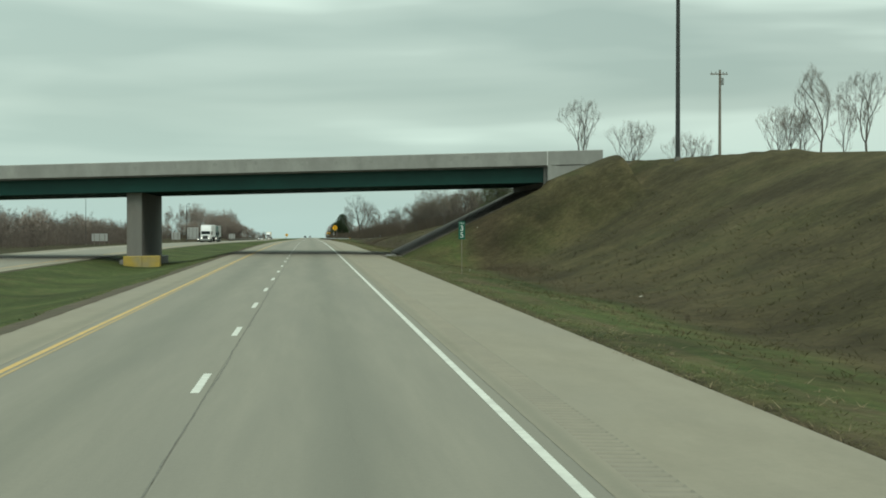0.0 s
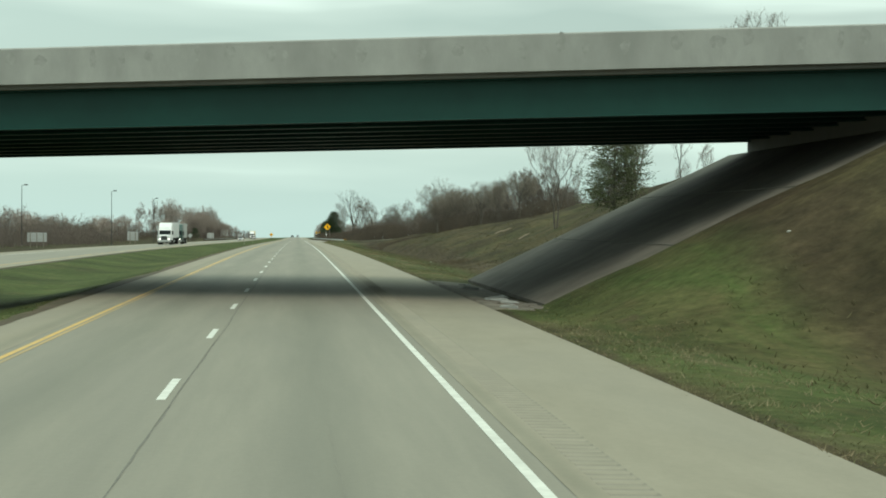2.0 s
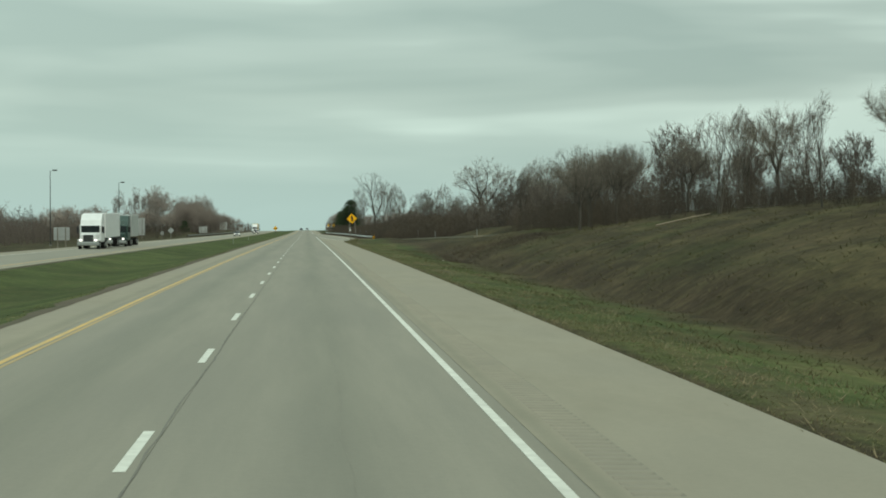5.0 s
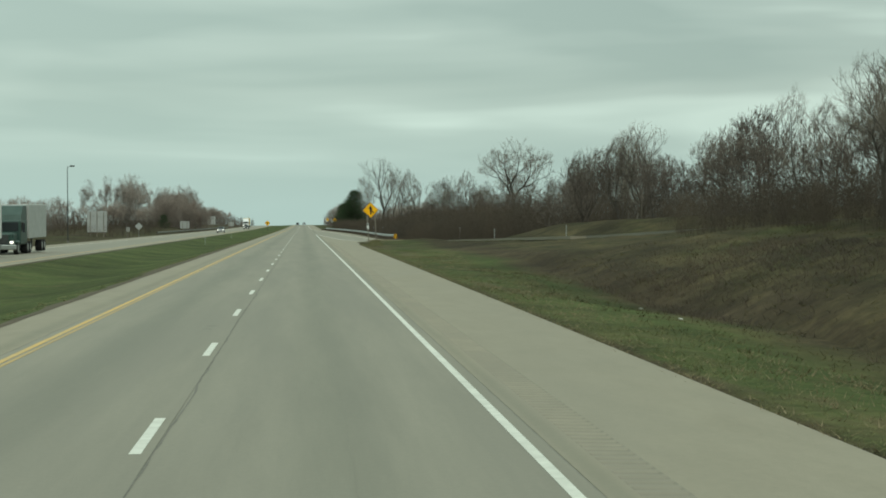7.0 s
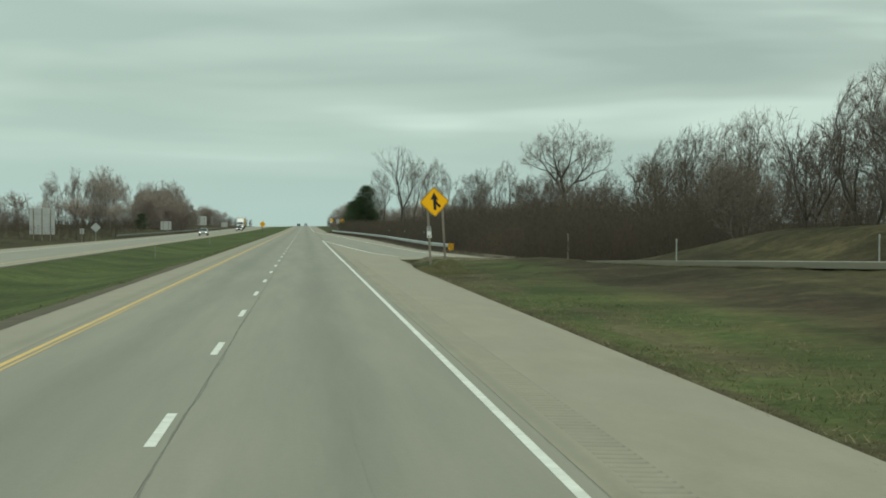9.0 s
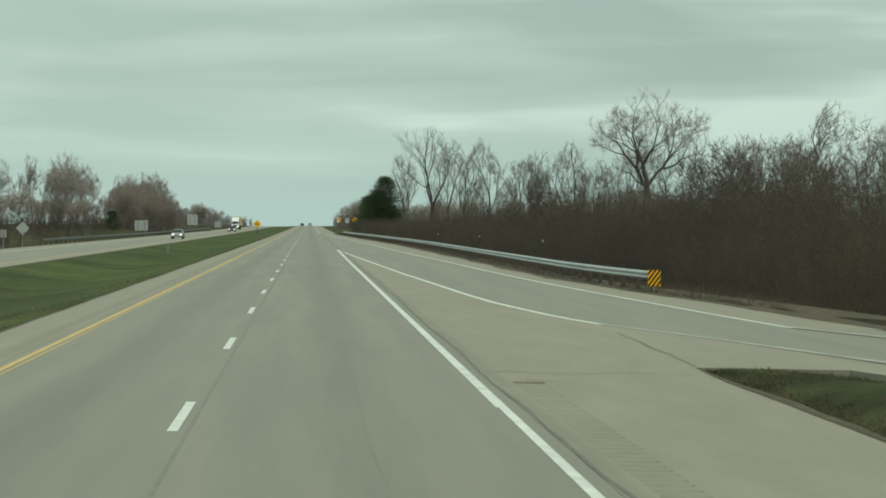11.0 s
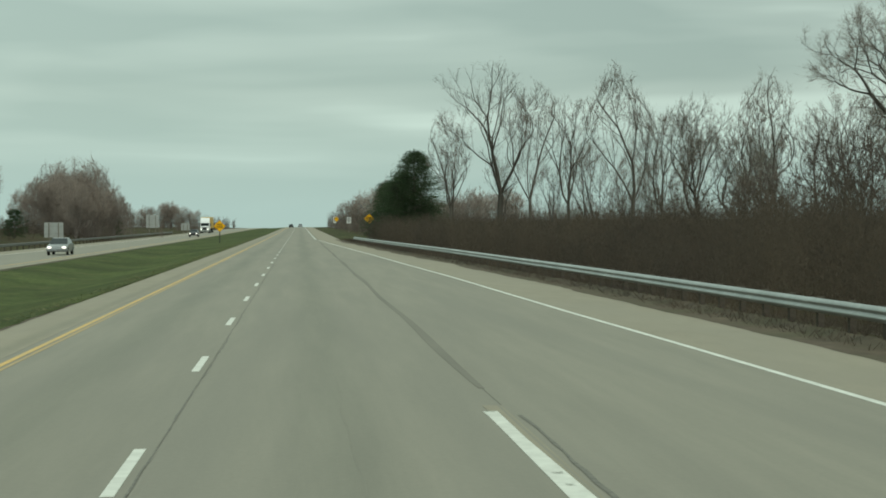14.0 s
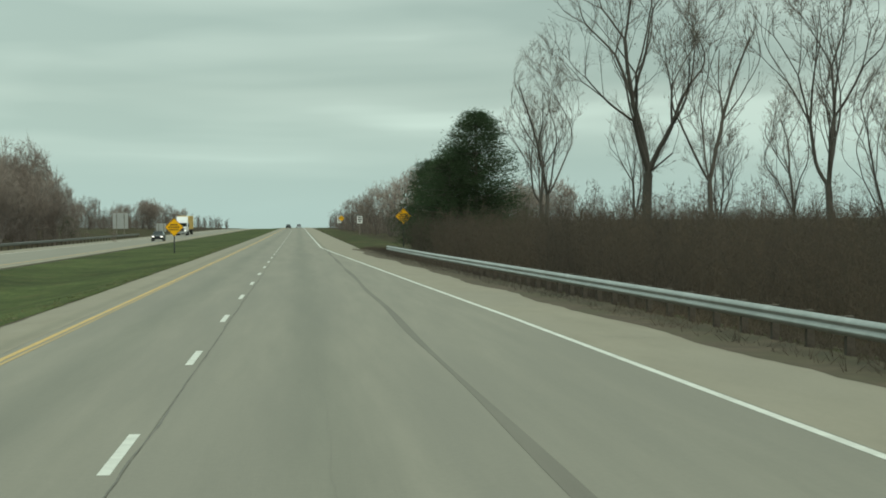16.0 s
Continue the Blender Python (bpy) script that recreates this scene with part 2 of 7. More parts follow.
M["brush"] = mat("bare_brush_twigs", (0.0609, 0.0513, 0.0425), (0.0925, 0.0754, 0.0609), 0.22, 0.95, 0.0, None, (0.124, 0.096, 0.069), 0.09, 0.9, thin=0.5)
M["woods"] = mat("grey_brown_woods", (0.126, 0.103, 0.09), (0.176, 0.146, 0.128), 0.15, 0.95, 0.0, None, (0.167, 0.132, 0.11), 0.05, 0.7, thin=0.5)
# tone between the woods and the haze-paled far twigs
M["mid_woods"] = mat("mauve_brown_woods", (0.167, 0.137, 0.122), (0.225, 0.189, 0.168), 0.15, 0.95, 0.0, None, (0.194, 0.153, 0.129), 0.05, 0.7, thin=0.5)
M["pale_grass"] = mat("bleached_dry_grass", (0.203, 0.175, 0.119), (0.285, 0.245, 0.176), 1.4, 0.9, 0.0, thin=0.2)
M["needle"] = mat("dark_evergreen_needles", (0.0378, 0.0648, 0.0324), (0.0675, 0.101, 0.0504), 2.5, 0.85, 0.0, None, (0.0558, 0.0765, 0.0378), 0.6, 0.5, thin=0.5)
M["dead_needle"] = mat("brown_cedar_foliage", (0.0685, 0.0847, 0.0444), (0.129, 0.146, 0.0766), 2.0, 0.9, 0.0, thin=0.5)
M["truck_white"] = mat("white_truck_paint", (0.594, 0.612, 0.612), (0.666, 0.684, 0.684), 1.0, 0.35, 0.0)
M["car_dark"] = mat("dark_car_paint", (0.018, 0.0198, 0.0225), (0.027, 0.0288, 0.0324), 1.0, 0.3, 0.0)
M["car_silver"] = mat("silver_car_paint", (0.288, 0.297, 0.306), (0.342, 0.351, 0.36), 1.0, 0.3, 0.0, metal=0.5)
M["truck_green"] = mat("dark_green_truck_paint", (0.027, 0.054, 0.0468), (0.0405, 0.072, 0.063), 1.0, 0.4, 0.0)
M["truck_yellow"] = mat("yellow_truck_paint", (0.54, 0.324, 0.027), (0.594, 0.36, 0.036), 1.0, 0.4, 0.0)
M["glass"] = mat("dark_window_glass", (0.015, 0.02, 0.022), (0.025, 0.03, 0.032), 1.0, 0.08, 0.0)
M["log"] = mat("bare_split_wood", (0.19, 0.155, 0.115), (0.27, 0.225, 0.17), 5.0, 0.9, 0.2)
M["rail_post"] = mat("dark_weathered_post", (0.054, 0.0468, 0.0378), (0.099, 0.0855, 0.0684), 6.0, 0.9, 0.2)
M["rubber"] = mat("tyre_rubber", (0.0135, 0.0135, 0.0135), (0.027, 0.027, 0.027), 6.0, 0.9, 0.1)
M["litter"] = mat("pale_litter", (0.39, 0.39, 0.359), (0.515, 0.515, 0.468), 4.0, 0.8, 0.0)
M["dirt"] = mat("bare_dirt", (0.052, 0.0392, 0.0258), (0.098, 0.0748, 0.0505), 1.6, 0.95, 0.4, None, (0.0565, 0.0538, 0.0278), 0.5, 0.7)
M["grass_blade"] = mat("green_grass_blades", (0.0904, 0.102, 0.0404), (0.128, 0.136, 0.0592), 0.8, 0.9, 0.0, None, (0.166, 0.14, 0.0765), 0.25, 0.7, thin=0.2)
M["bank_blade"] = mat("olive_bank_grass", (0.0565, 0.0539, 0.024), (0.0848, 0.075, 0.0355), 0.6, 0.9, 0.0, None, (0.107, 0.0863, 0.0459), 0.15, 0.7, thin=0.2)
M["edge_blade"] = mat("brown_dead_grass_blades", (0.0905, 0.0757, 0.046), (0.15, 0.122, 0.0752), 0.6, 0.9, 0.0, None, (0.0632, 0.0517, 0.0334), 0.25, 0.8, thin=0.1)
M["gore_blade"] = mat("dull_olive_grass_blades", (0.0467, 0.0488, 0.0209), (0.0791, 0.0753, 0.0348), 0.8, 0.9, 0.0, None, (0.0975, 0.0789, 0.0452), 0.4, 0.7, thin=0.2)
M["dry_grass"] = mat("dry_tan_grass", (0.173, 0.14, 0.0821), (0.242, 0.198, 0.121), 1.2, 0.9, 0.0, thin=0.2)


def ground_material():
    """Verge grass: green near the road edges, olive and tan on the banks, brown bare patches."""
    m = bpy.data.materials.new("verge_grass")
    m.use_nodes = True
    n, l = m.node_tree.nodes, m.node_tree.links
    b = n["Principled BSDF"]
    b.inputs["Roughness"].default_value = 0.95
    b.inputs["Specular IOR Level"].default_value = 0.1
    tc = n.new("ShaderNodeTexCoord")

    def noise_(scale, detail=5, stretch=None):
        t = n.new("ShaderNodeTexNoise")
        t.inputs["Scale"].default_value, t.inputs["Detail"].default_value, t.inputs["Roughness"].default_value = scale, detail, 0.65
        if stretch:
            mp = n.new("ShaderNodeMapping")
            mp.inputs["Scale"].default_value = stretch
            l.new(tc.outputs["Object"], mp.inputs["Vector"])
            l.new(mp.outputs[0], t.inputs["Vector"])
        else:
            l.new(tc.outputs["Object"], t.inputs["Vector"])
        return t.outputs["Fac"]

    def ramp(fac, *stops):
        r = n.new("ShaderNodeValToRGB")
        el = r.color_ramp.elements
        el[0].position, el[0].color = stops[0][0], (*stops[0][1], 1)
        el[1].position, el[1].color = stops[-1][0], (*stops[-1][1], 1)
        for p_, c_ in stops[1:-1]:
            el.new(p_).color = (*c_, 1)
        l.new(fac, r.inputs[0])
        return r.outputs[0]

    def blend(fac, a_, b_):
        x = n.new("ShaderNodeMix")
        x.data_type = "RGBA"
        l.new(fac, x.inputs[0])
        l.new(a_, x.inputs[6])
        l.new(b_, x.inputs[7])
        return x.outputs[2]

    def ranged(fac, lo, hi, to=1.0):
        r = n.new("ShaderNodeMapRange")
        for k, v in (("From Min", lo), ("From Max", hi), ("To Max", to)):
            r.inputs[k].default_value = v
        l.new(fac, r.inputs["Value"])
        return r.outputs[0]

    green = ramp(noise_(2.2, 8), (0.3, (0.036, 0.052, 0.0155)), (0.7, (0.07, 0.088, 0.0301)))
    olive = ramp(noise_(0.9, 8), (0.3, (0.0221, 0.0202, 0.00959)), (0.52, (0.0365, 0.032, 0.0161)), (0.72, (0.0586, 0.0473, 0.0256)))
    brown = ramp(noise_(1.4, 8), (0.3, (0.0294, 0.0222, 0.0141)), (0.7, (0.0679, 0.0487, 0.0298)))
    sep = n.new("ShaderNodeSeparateXYZ")
    l.new(tc.outputs["Object"], sep.inputs[0])
    # the mown strips beside the pavements stay green
    w = n.new("ShaderNodeMath")
    w.operation = "MULTIPLY_ADD"
    l.new(noise_(0.16, 4), w.inputs[0])
    w.inputs[1].default_value = 3.0
    l.new(sep.outputs[0], w.inputs[2])
    bank = ranged(w.outputs[0], 13.4, 16.0)
    far_left = n.new("ShaderNodeMath")
    far_left.operation = "MULTIPLY"
    far_left.inputs[1].default_value = -1.0
    l.new(sep.outputs[0], far_left.inputs[0])
    left = ranged(far_left.outputs[0], 29.0, 34.0)
    mx = n.new("ShaderNodeMath")
    mx.operation = "MAXIMUM"
    l.new(bank, mx.inputs[0])
    l.new(left, mx.inputs[1])
    # the bank in broad patches: fresh green, olive and straw
    fresh = ramp(noise_(1.6, 8), (0.3, (0.0266, 0.0305, 0.0109)), (0.7, (0.052, 0.0544, 0.0219)))
    straw = ramp(noise_(1.9), (0.3, (0.0647, 0.0546, 0.0251)), (0.7, (0.114, 0.0929, 0.046)))
    banked = blend(ranged(noise_(0.10, 5), 0.46, 0.60), olive, fresh)
    banked = blend(ranged(noise_(0.17, 6), 0.52, 0.68, 0.55), banked, straw)
    brown_bank = blend(mx.outputs[0], green, brown)
    c = blend(mx.outputs[0], green, banked)
    # straw-coloured streaks in the mown strip
    sm = n.new("ShaderNodeMath")
    sm.operation = "MULTIPLY"
    l.new(ranged(noise_(0.5, 5, (1, 0.12, 1)), 0.44, 0.62, 0.6), sm.inputs[0])
    l.new(ranged(sep.outputs[0], 5.0, 7.0), sm.inputs[1])
    c = blend(sm.outputs[0], c, straw)
    c = blend(ranged(noise_(0.085, 7), 0.42, 0.66, 0.7), c, brown_bank)
    # tan dead grass in long patches close to the shoulder
    tp = n.new("ShaderNodeMath")
    tp.operation = "MULTIPLY"
    l.new(ranged(noise_(0.42, 5, (1, 0.16, 1)), 0.52, 0.62, 0.65), tp.inputs[0])
    near = n.new("ShaderNodeMapRange")
    for k, v in (("From Min", 8.6), ("From Max", 9.6), ("To Min", 1.0), ("To Max", 0.0)):
        near.inputs[k].default_value = v
    l.new(sep.outputs[0], near.inputs["Value"])
    on_right = n.new("ShaderNodeMath")
    on_right.operation = "MULTIPLY"
    l.new(near.outputs[0], on_right.inputs[0])
    l.new(ranged(sep.outputs[0], 6.0, 6.8), on_right.inputs[1])
    l.new(on_right.outputs[0], tp.inputs[1])
    dead = ramp(noise_(4.0, 7), (0.3, (0.072, 0.0545, 0.032)), (0.7, (0.125, 0.098, 0.060)))
    c = blend(tp.outputs[0], c, dead)
    # bare earth creeping in from the shoulder's edge
    ed = n.new("ShaderNodeMath")
    ed.operation = "MULTIPLY_ADD"
    l.new(noise_(0.9, 6, (1, 0.5, 1)), ed.inputs[0])
    ed.inputs[1].default_value = -1.3
    l.new(sep.outputs[0], ed.inputs[2])
    fringe = n.new("ShaderNodeMapRange")
    for k, v in (("From Min", 6.45), ("From Max", 6.85), ("To Min", 0.85), ("To Max", 0.0)):
        fringe.inputs[k].default_value = v
    l.new(ed.outputs[0], fringe.inputs["Value"])
    fr = n.new("ShaderNodeMath")
    fr.operation = "MULTIPLY"
    l.new(fringe.outputs[0], fr.inputs[0])
    l.new(ranged(sep.outputs[0], 5.0, 6.8), fr.inputs[1])
    c = blend(fr.outputs[0], c, brown)
    # dead growth along the ditch
    dw = n.new("ShaderNodeMath")
    dw.operation = "SUBTRACT"
    l.new(w.outputs[0], dw.inputs[0])
    dw.inputs[1].default_value = 15.8
    ab = n.new("ShaderNodeMath")
    ab.operation = "ABSOLUTE"
    l.new(dw.outputs[0], ab.inputs[0])
    band = n.new("ShaderNodeMapRange")
    for k, v in (("From Min", 0.5), ("From Max", 2.4), ("To Min", 0.75), ("To Max", 0.0)):
        band.inputs[k].default_value = v
    l.new(ab.outputs[0], band.inputs["Value"])
    c = blend(band.outputs[0], c, brown)
    tan = ramp(noise_(3.0), (0.3, (0.0913, 0.0718, 0.0404)), (0.7, (0.144, 0.119, 0.0696)))
    c = blend(ranged(noise_(0.35, 6), 0.60, 0.74, 0.55), c, tan)
    # clumps: straw-coloured tussocks, and lighter and darker growth
    c = blend(ranged(noise_(0.45, 6), 0.52, 0.66, 0.4), c, straw)
    c = blend(ranged(noise_(0.7, 7), 0.58, 0.70, 0.4), c, brown)
    # the gore between shoulder and ramp is worn and olive
    gore = n.new("ShaderNodeMath")
    gore.operation = "MULTIPLY"
    l.new(ranged(sep.outputs[1], 376.0, 392.0), gore.inputs[0])
    l.new(ranged(noise_(0.55, 6), 0.40, 0.58, 0.85), gore.inputs[1])
    right = n.new("ShaderNodeMath")
    right.operation = "MULTIPLY"
    l.new(gore.outputs[0], right.inputs[0])
    l.new(ranged(sep.outputs[0], 5.0, 6.0), right.inputs[1])
    c = blend(right.outputs[0], c, olive)
    # the bank before the overpass is blended towards a paler olive
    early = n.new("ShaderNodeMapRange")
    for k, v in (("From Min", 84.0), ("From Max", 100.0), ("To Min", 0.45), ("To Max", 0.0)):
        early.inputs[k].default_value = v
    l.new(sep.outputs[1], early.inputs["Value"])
    pale_bank = n.new("ShaderNodeMath")
    pale_bank.operation = "MULTIPLY"
    l.new(early.outputs[0], pale_bank.inputs[0])
    l.new(bank, pale_bank.inputs[1])
    c = blend(pale_bank.outputs[0], c, ramp(noise_(1.1, 8), (0.3, (0.050, 0.046, 0.0205)), (0.7, (0.094, 0.080, 0.041))))
    broad = n.new("ShaderNodeHueSaturation")
    bw = n.new("ShaderNodeMapRange")
    for k, v in (("From Min", 0.35), ("From Max", 0.65), ("To Min", 0.62), ("To Max", 1.25)):
        bw.inputs[k].default_value = v
    l.new(noise_(0.14, 4), bw.inputs["Value"])
    l.new(bw.outputs[0], broad.inputs["Value"])
    l.new(c, broad.inputs["Color"])
    c = broad.outputs[0]
    hv = n.new("ShaderNodeHueSaturation")
    vr = n.new("ShaderNodeMapRange")
    for k, v in (("From Min", 0.3), ("From Max", 0.7), ("To Min", 0.70), ("To Max", 1.24)):
        vr.inputs[k].default_value = v
    l.new(noise_(3.5, 9), vr.inputs["Value"])
    l.new(vr.outputs[0], hv.inputs["Value"])
    l.new(c, hv.inputs["Color"])
    c = hv.outputs[0]
    l.new(c, b.inputs["Base Color"])
    bp = n.new("ShaderNodeBump")
    bp.inputs["Strength"].default_value, bp.inputs["Distance"].default_value = 0.6, 0.15
    l.new(noise_(2.6, 8), bp.inputs["Height"])
    l.new(bp.outputs[0], b.inputs["Normal"])
    return m


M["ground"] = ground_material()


# ------------------------------------------------------------------ mesh helpers
def mesh_ob(name, verts, faces, material, parent=None, label="", smooth=False):
    me = bpy.data.meshes.new(name)
    me.from_pydata([tuple(v) for v in verts], [], [tuple(f) for f in faces])
    me.update()
    me.materials.append(material)
    if smooth:
        me.polygons.foreach_set("use_smooth", [True] * len(me.polygons))
    ob = new(name, me)
    if parent:
        ob.parent = parent
    if label:
        tagged(ob, label)
    return ob


def part(name, bm, material, parent=None, label="", smooth=False):
    me = bpy.data.meshes.new(name)
    bm.normal_update()
    bm.to_mesh(me)
    bm.free()
    me.materials.append(material)
    if smooth:
        me.polygons.foreach_set("use_smooth", [True] * len(me.polygons))
    ob = new(name, me)
    if parent:
        ob.parent = parent
    if label:
        tagged(ob, label)
    return ob


def thing(name, x, y, z, rz=0.0, label="", category="", group=""):
    ob = new(name)
    ob.empty_display_size = 0.3
    ob.matrix_basis = pose(x, y, z, 0, 0, rz)
    return tagged(ob, label, category, group)


def box(bm, x0, x1, y0, y1, z0, z1, bevel=0.0):
    m = Matrix.Translation(((x0 + x1) / 2, (y0 + y1) / 2, (z0 + z1) / 2)) @ Matrix.Diagonal((x1 - x0, y1 - y0, z1 - z0, 1))
    r = bmesh.ops.create_cube(bm, size=1, matrix=m)
    if bevel:
        edges = list({e_ for v in r["verts"] for e_ in v.link_edges})
        bmesh.ops.bevel(bm, geom=edges, offset=bevel, segments=1, affect="EDGES")
    return bm


def cyl(bm, p, q, r0, r1=None, sides=12):
    p, q = Vector(p), Vector(q)
    d = q - p
    m = Matrix.Translation((p + q) / 2) @ d.to_track_quat("Z", "Y").to_matrix().to_4x4()
    bmesh.ops.create_cone(bm, cap_ends=True, segments=sides, radius1=r0, radius2=r0 if r1 is None else r1, depth=d.length, matrix=m)
    return bm


def prism(bm, outline, y0, y1):
    """Extrude an outline of (x, z) from y0 to y1."""
    a_ = [bm.verts.new((x, y0, z)) for x, z in outline]
    b_ = [bm.verts.new((x, y1, z)) for x, z in outline]
    bm.faces.new(a_)
    bm.faces.new(list(reversed(b_)))
    k = len(outline)
    for i in range(k):
        bm.faces.new((a_[i], b_[i], b_[(i + 1) % k], a_[(i + 1) % k]))
    bmesh.ops.recalc_face_normals(bm, faces=bm.faces)
    return bm


def frange(a_, b_, step):
    k = max(1, round((b_ - a_) / step))
    return [a_ + (b_ - a_) * i / k for i in range(k + 1)]


def lerp_table(table, y):
    """Smooth interpolation through rows of (y, value, ...)."""
    if y <= table[0][0]:
        return table[0][1:]
    for (a_, *u), (b_, *v) in zip(table, table[1:]):
        if y <= b_:
            k = (y - a_) / (b_ - a_)
            return [p + (q - p) * k for p, q in zip(u, v)]
    return table[-1][1:]


def strip(name, left, right, y0, y1, top, depth, material, step=5.0, parent=None, label="", kind="structure"):
    """A slab along the road between left(y) and right(y), its top `top` above the road profile."""
    L = left if callable(left) else (lambda y: left)
    R = right if callable(right) else (lambda y: right)
    T_ = top if callable(top) else (lambda x, y: top)
    v, f = [], []
    ys = frange(y0, y1, step)
    for y in ys:
        z = road_z(y)
        a_, b_ = L(y), R(y)
        v += [(a_, y, z + T_(a_, y)), (b_, y, z + T_(b_, y)), (b_, y, z + T_(b_, y) - depth), (a_, y, z + T_(a_, y) - depth)]
    for i in range(len(ys) - 1):
        k = 4 * i
        for j in range(4):
            f.append((k + j, k + 4 + j, k + 4 + (j + 1) % 4, k + (j + 1) % 4))
    f.append((0, 1, 2, 3))
    k = 4 * (len(ys) - 1)
    f.append((k + 3, k + 2, k + 1, k))
    ob = mesh_ob(name, v, f, material, parent, label)
    if not parent:
        tagged(ob, kind=kind)
    return ob


# ------------------------------------------------------------------ plan of the place
Y0, Y1 = -140.0, 1500.0
LEFT_EDGE, RIGHT_EDGE = -4.75, 7.0
OPP_IN, OPP_OUT, OPP_DZ = -16.0, -27.6, -0.4

# on-ramp: y, x of its inner pavement edge, z above sea of the plan
RAMP = [(-140, 33.0, 2.6), (0, 33.0, 4.3), (40, 33.0, 5.5), (70, 34.0, 6.7), (84, 32.0, 7.25), (98, 27.5, 7.35), (122, 27.0, 6.9), (135, 28.5, 6.5), (165, 30.0, 5.9), (195, 30.8, 4.9), (233, 31.0, 3.65), (253, 30.8, 3.1), (280, 31.0, 2.55),
        (325, 31.0, 1.4), (353, 28.8, 0.45), (375, 24.0, -0.45), (400, 17.6, -1.15), (415, 14.0, -1.60), (427, 11.1, -1.90), (430.3, 10.2, -1.94), (432.1, 9.63, -1.96), (434.2, 8.98, -1.98), (436.2, 8.17, -2.0), (437, 7.88, -2.0)]
# inner and outer white lines of the ramp and taper
INNER = [(380, 22.9), (400, 17.9), (415, 14.2), (427, 11.28), (430.3, 10.38), (432.1, 9.81), (434.2, 9.16), (436.2, 8.35), (437, 8.06), (439.8, 7.45), (442, 7.2), (444, 6.95), (447, 6.66), (452, 6.38), (460, 6.08), (472, 5.58), (499, 4.74), (512, 4.36), (520, 4.09), (527, 3.83), (533.4, 3.72)]
OUTER = [(380, 27.6), (400, 22.4), (415, 18.4), (427, 15.5), (437, 12.45), (443, 11.95), (447.6, 11.66), (452.7, 11.3), (456.6, 11.08), (462, 10.78), (470, 10.42), (480, 10.12), (490, 9.92), (500, 9.66), (508, 9.4), (520, 9.03), (544, 8.6), (556, 8.33), (581, 7.92),
         (605, 7.28), (617, 6.98), (629, 6.7), (648, 6.13), (681, 5.2), (712, 4.3), (735, 3.73), (1500, 3.73)]
SHOULDER = [(-200, 7.0), (403, 7.0), (406, 7.04), (411.7, 7.3), (416, 7.43), (424, 7.45), (426, 7.5), (1500, 7.5)]
PAVE = [(427, 18.8), (437, 15.6), (443, 15.1), (449, 14.4), (457, 13.55), (463, 13.1), (470, 12.6), (560, 12.0), (600, 11.0), (650, 9.3), (700, 7.8), (735, 7.1), (1500, 7.0)]
RAIL = [(456, 13.4), (462, 12.92), (470, 12.6), (500, 12.5), (545, 12.5), (575, 12.0), (600, 11.3), (615, 10.8), (650, 9.55), (675, 8.7), (703, 7.95)]


def smooth_step(u):
    u = min(1.0, max(0.0, u))
    return u * u * (3 - 2 * u)


def inner_of(y):
    return lerp_table(INNER, y)[0]


def gore_mound(x, y):
    """The low grassy hump between shoulder and ramp."""
    return 0.36 * smooth_step((x - 7.55) / 1.1) * smooth_step((inner_of(y) - 1.9 - x) / 1.3) * smooth_step((y - 397) / 7) * (1 - smooth_step((y - 417) / 9))


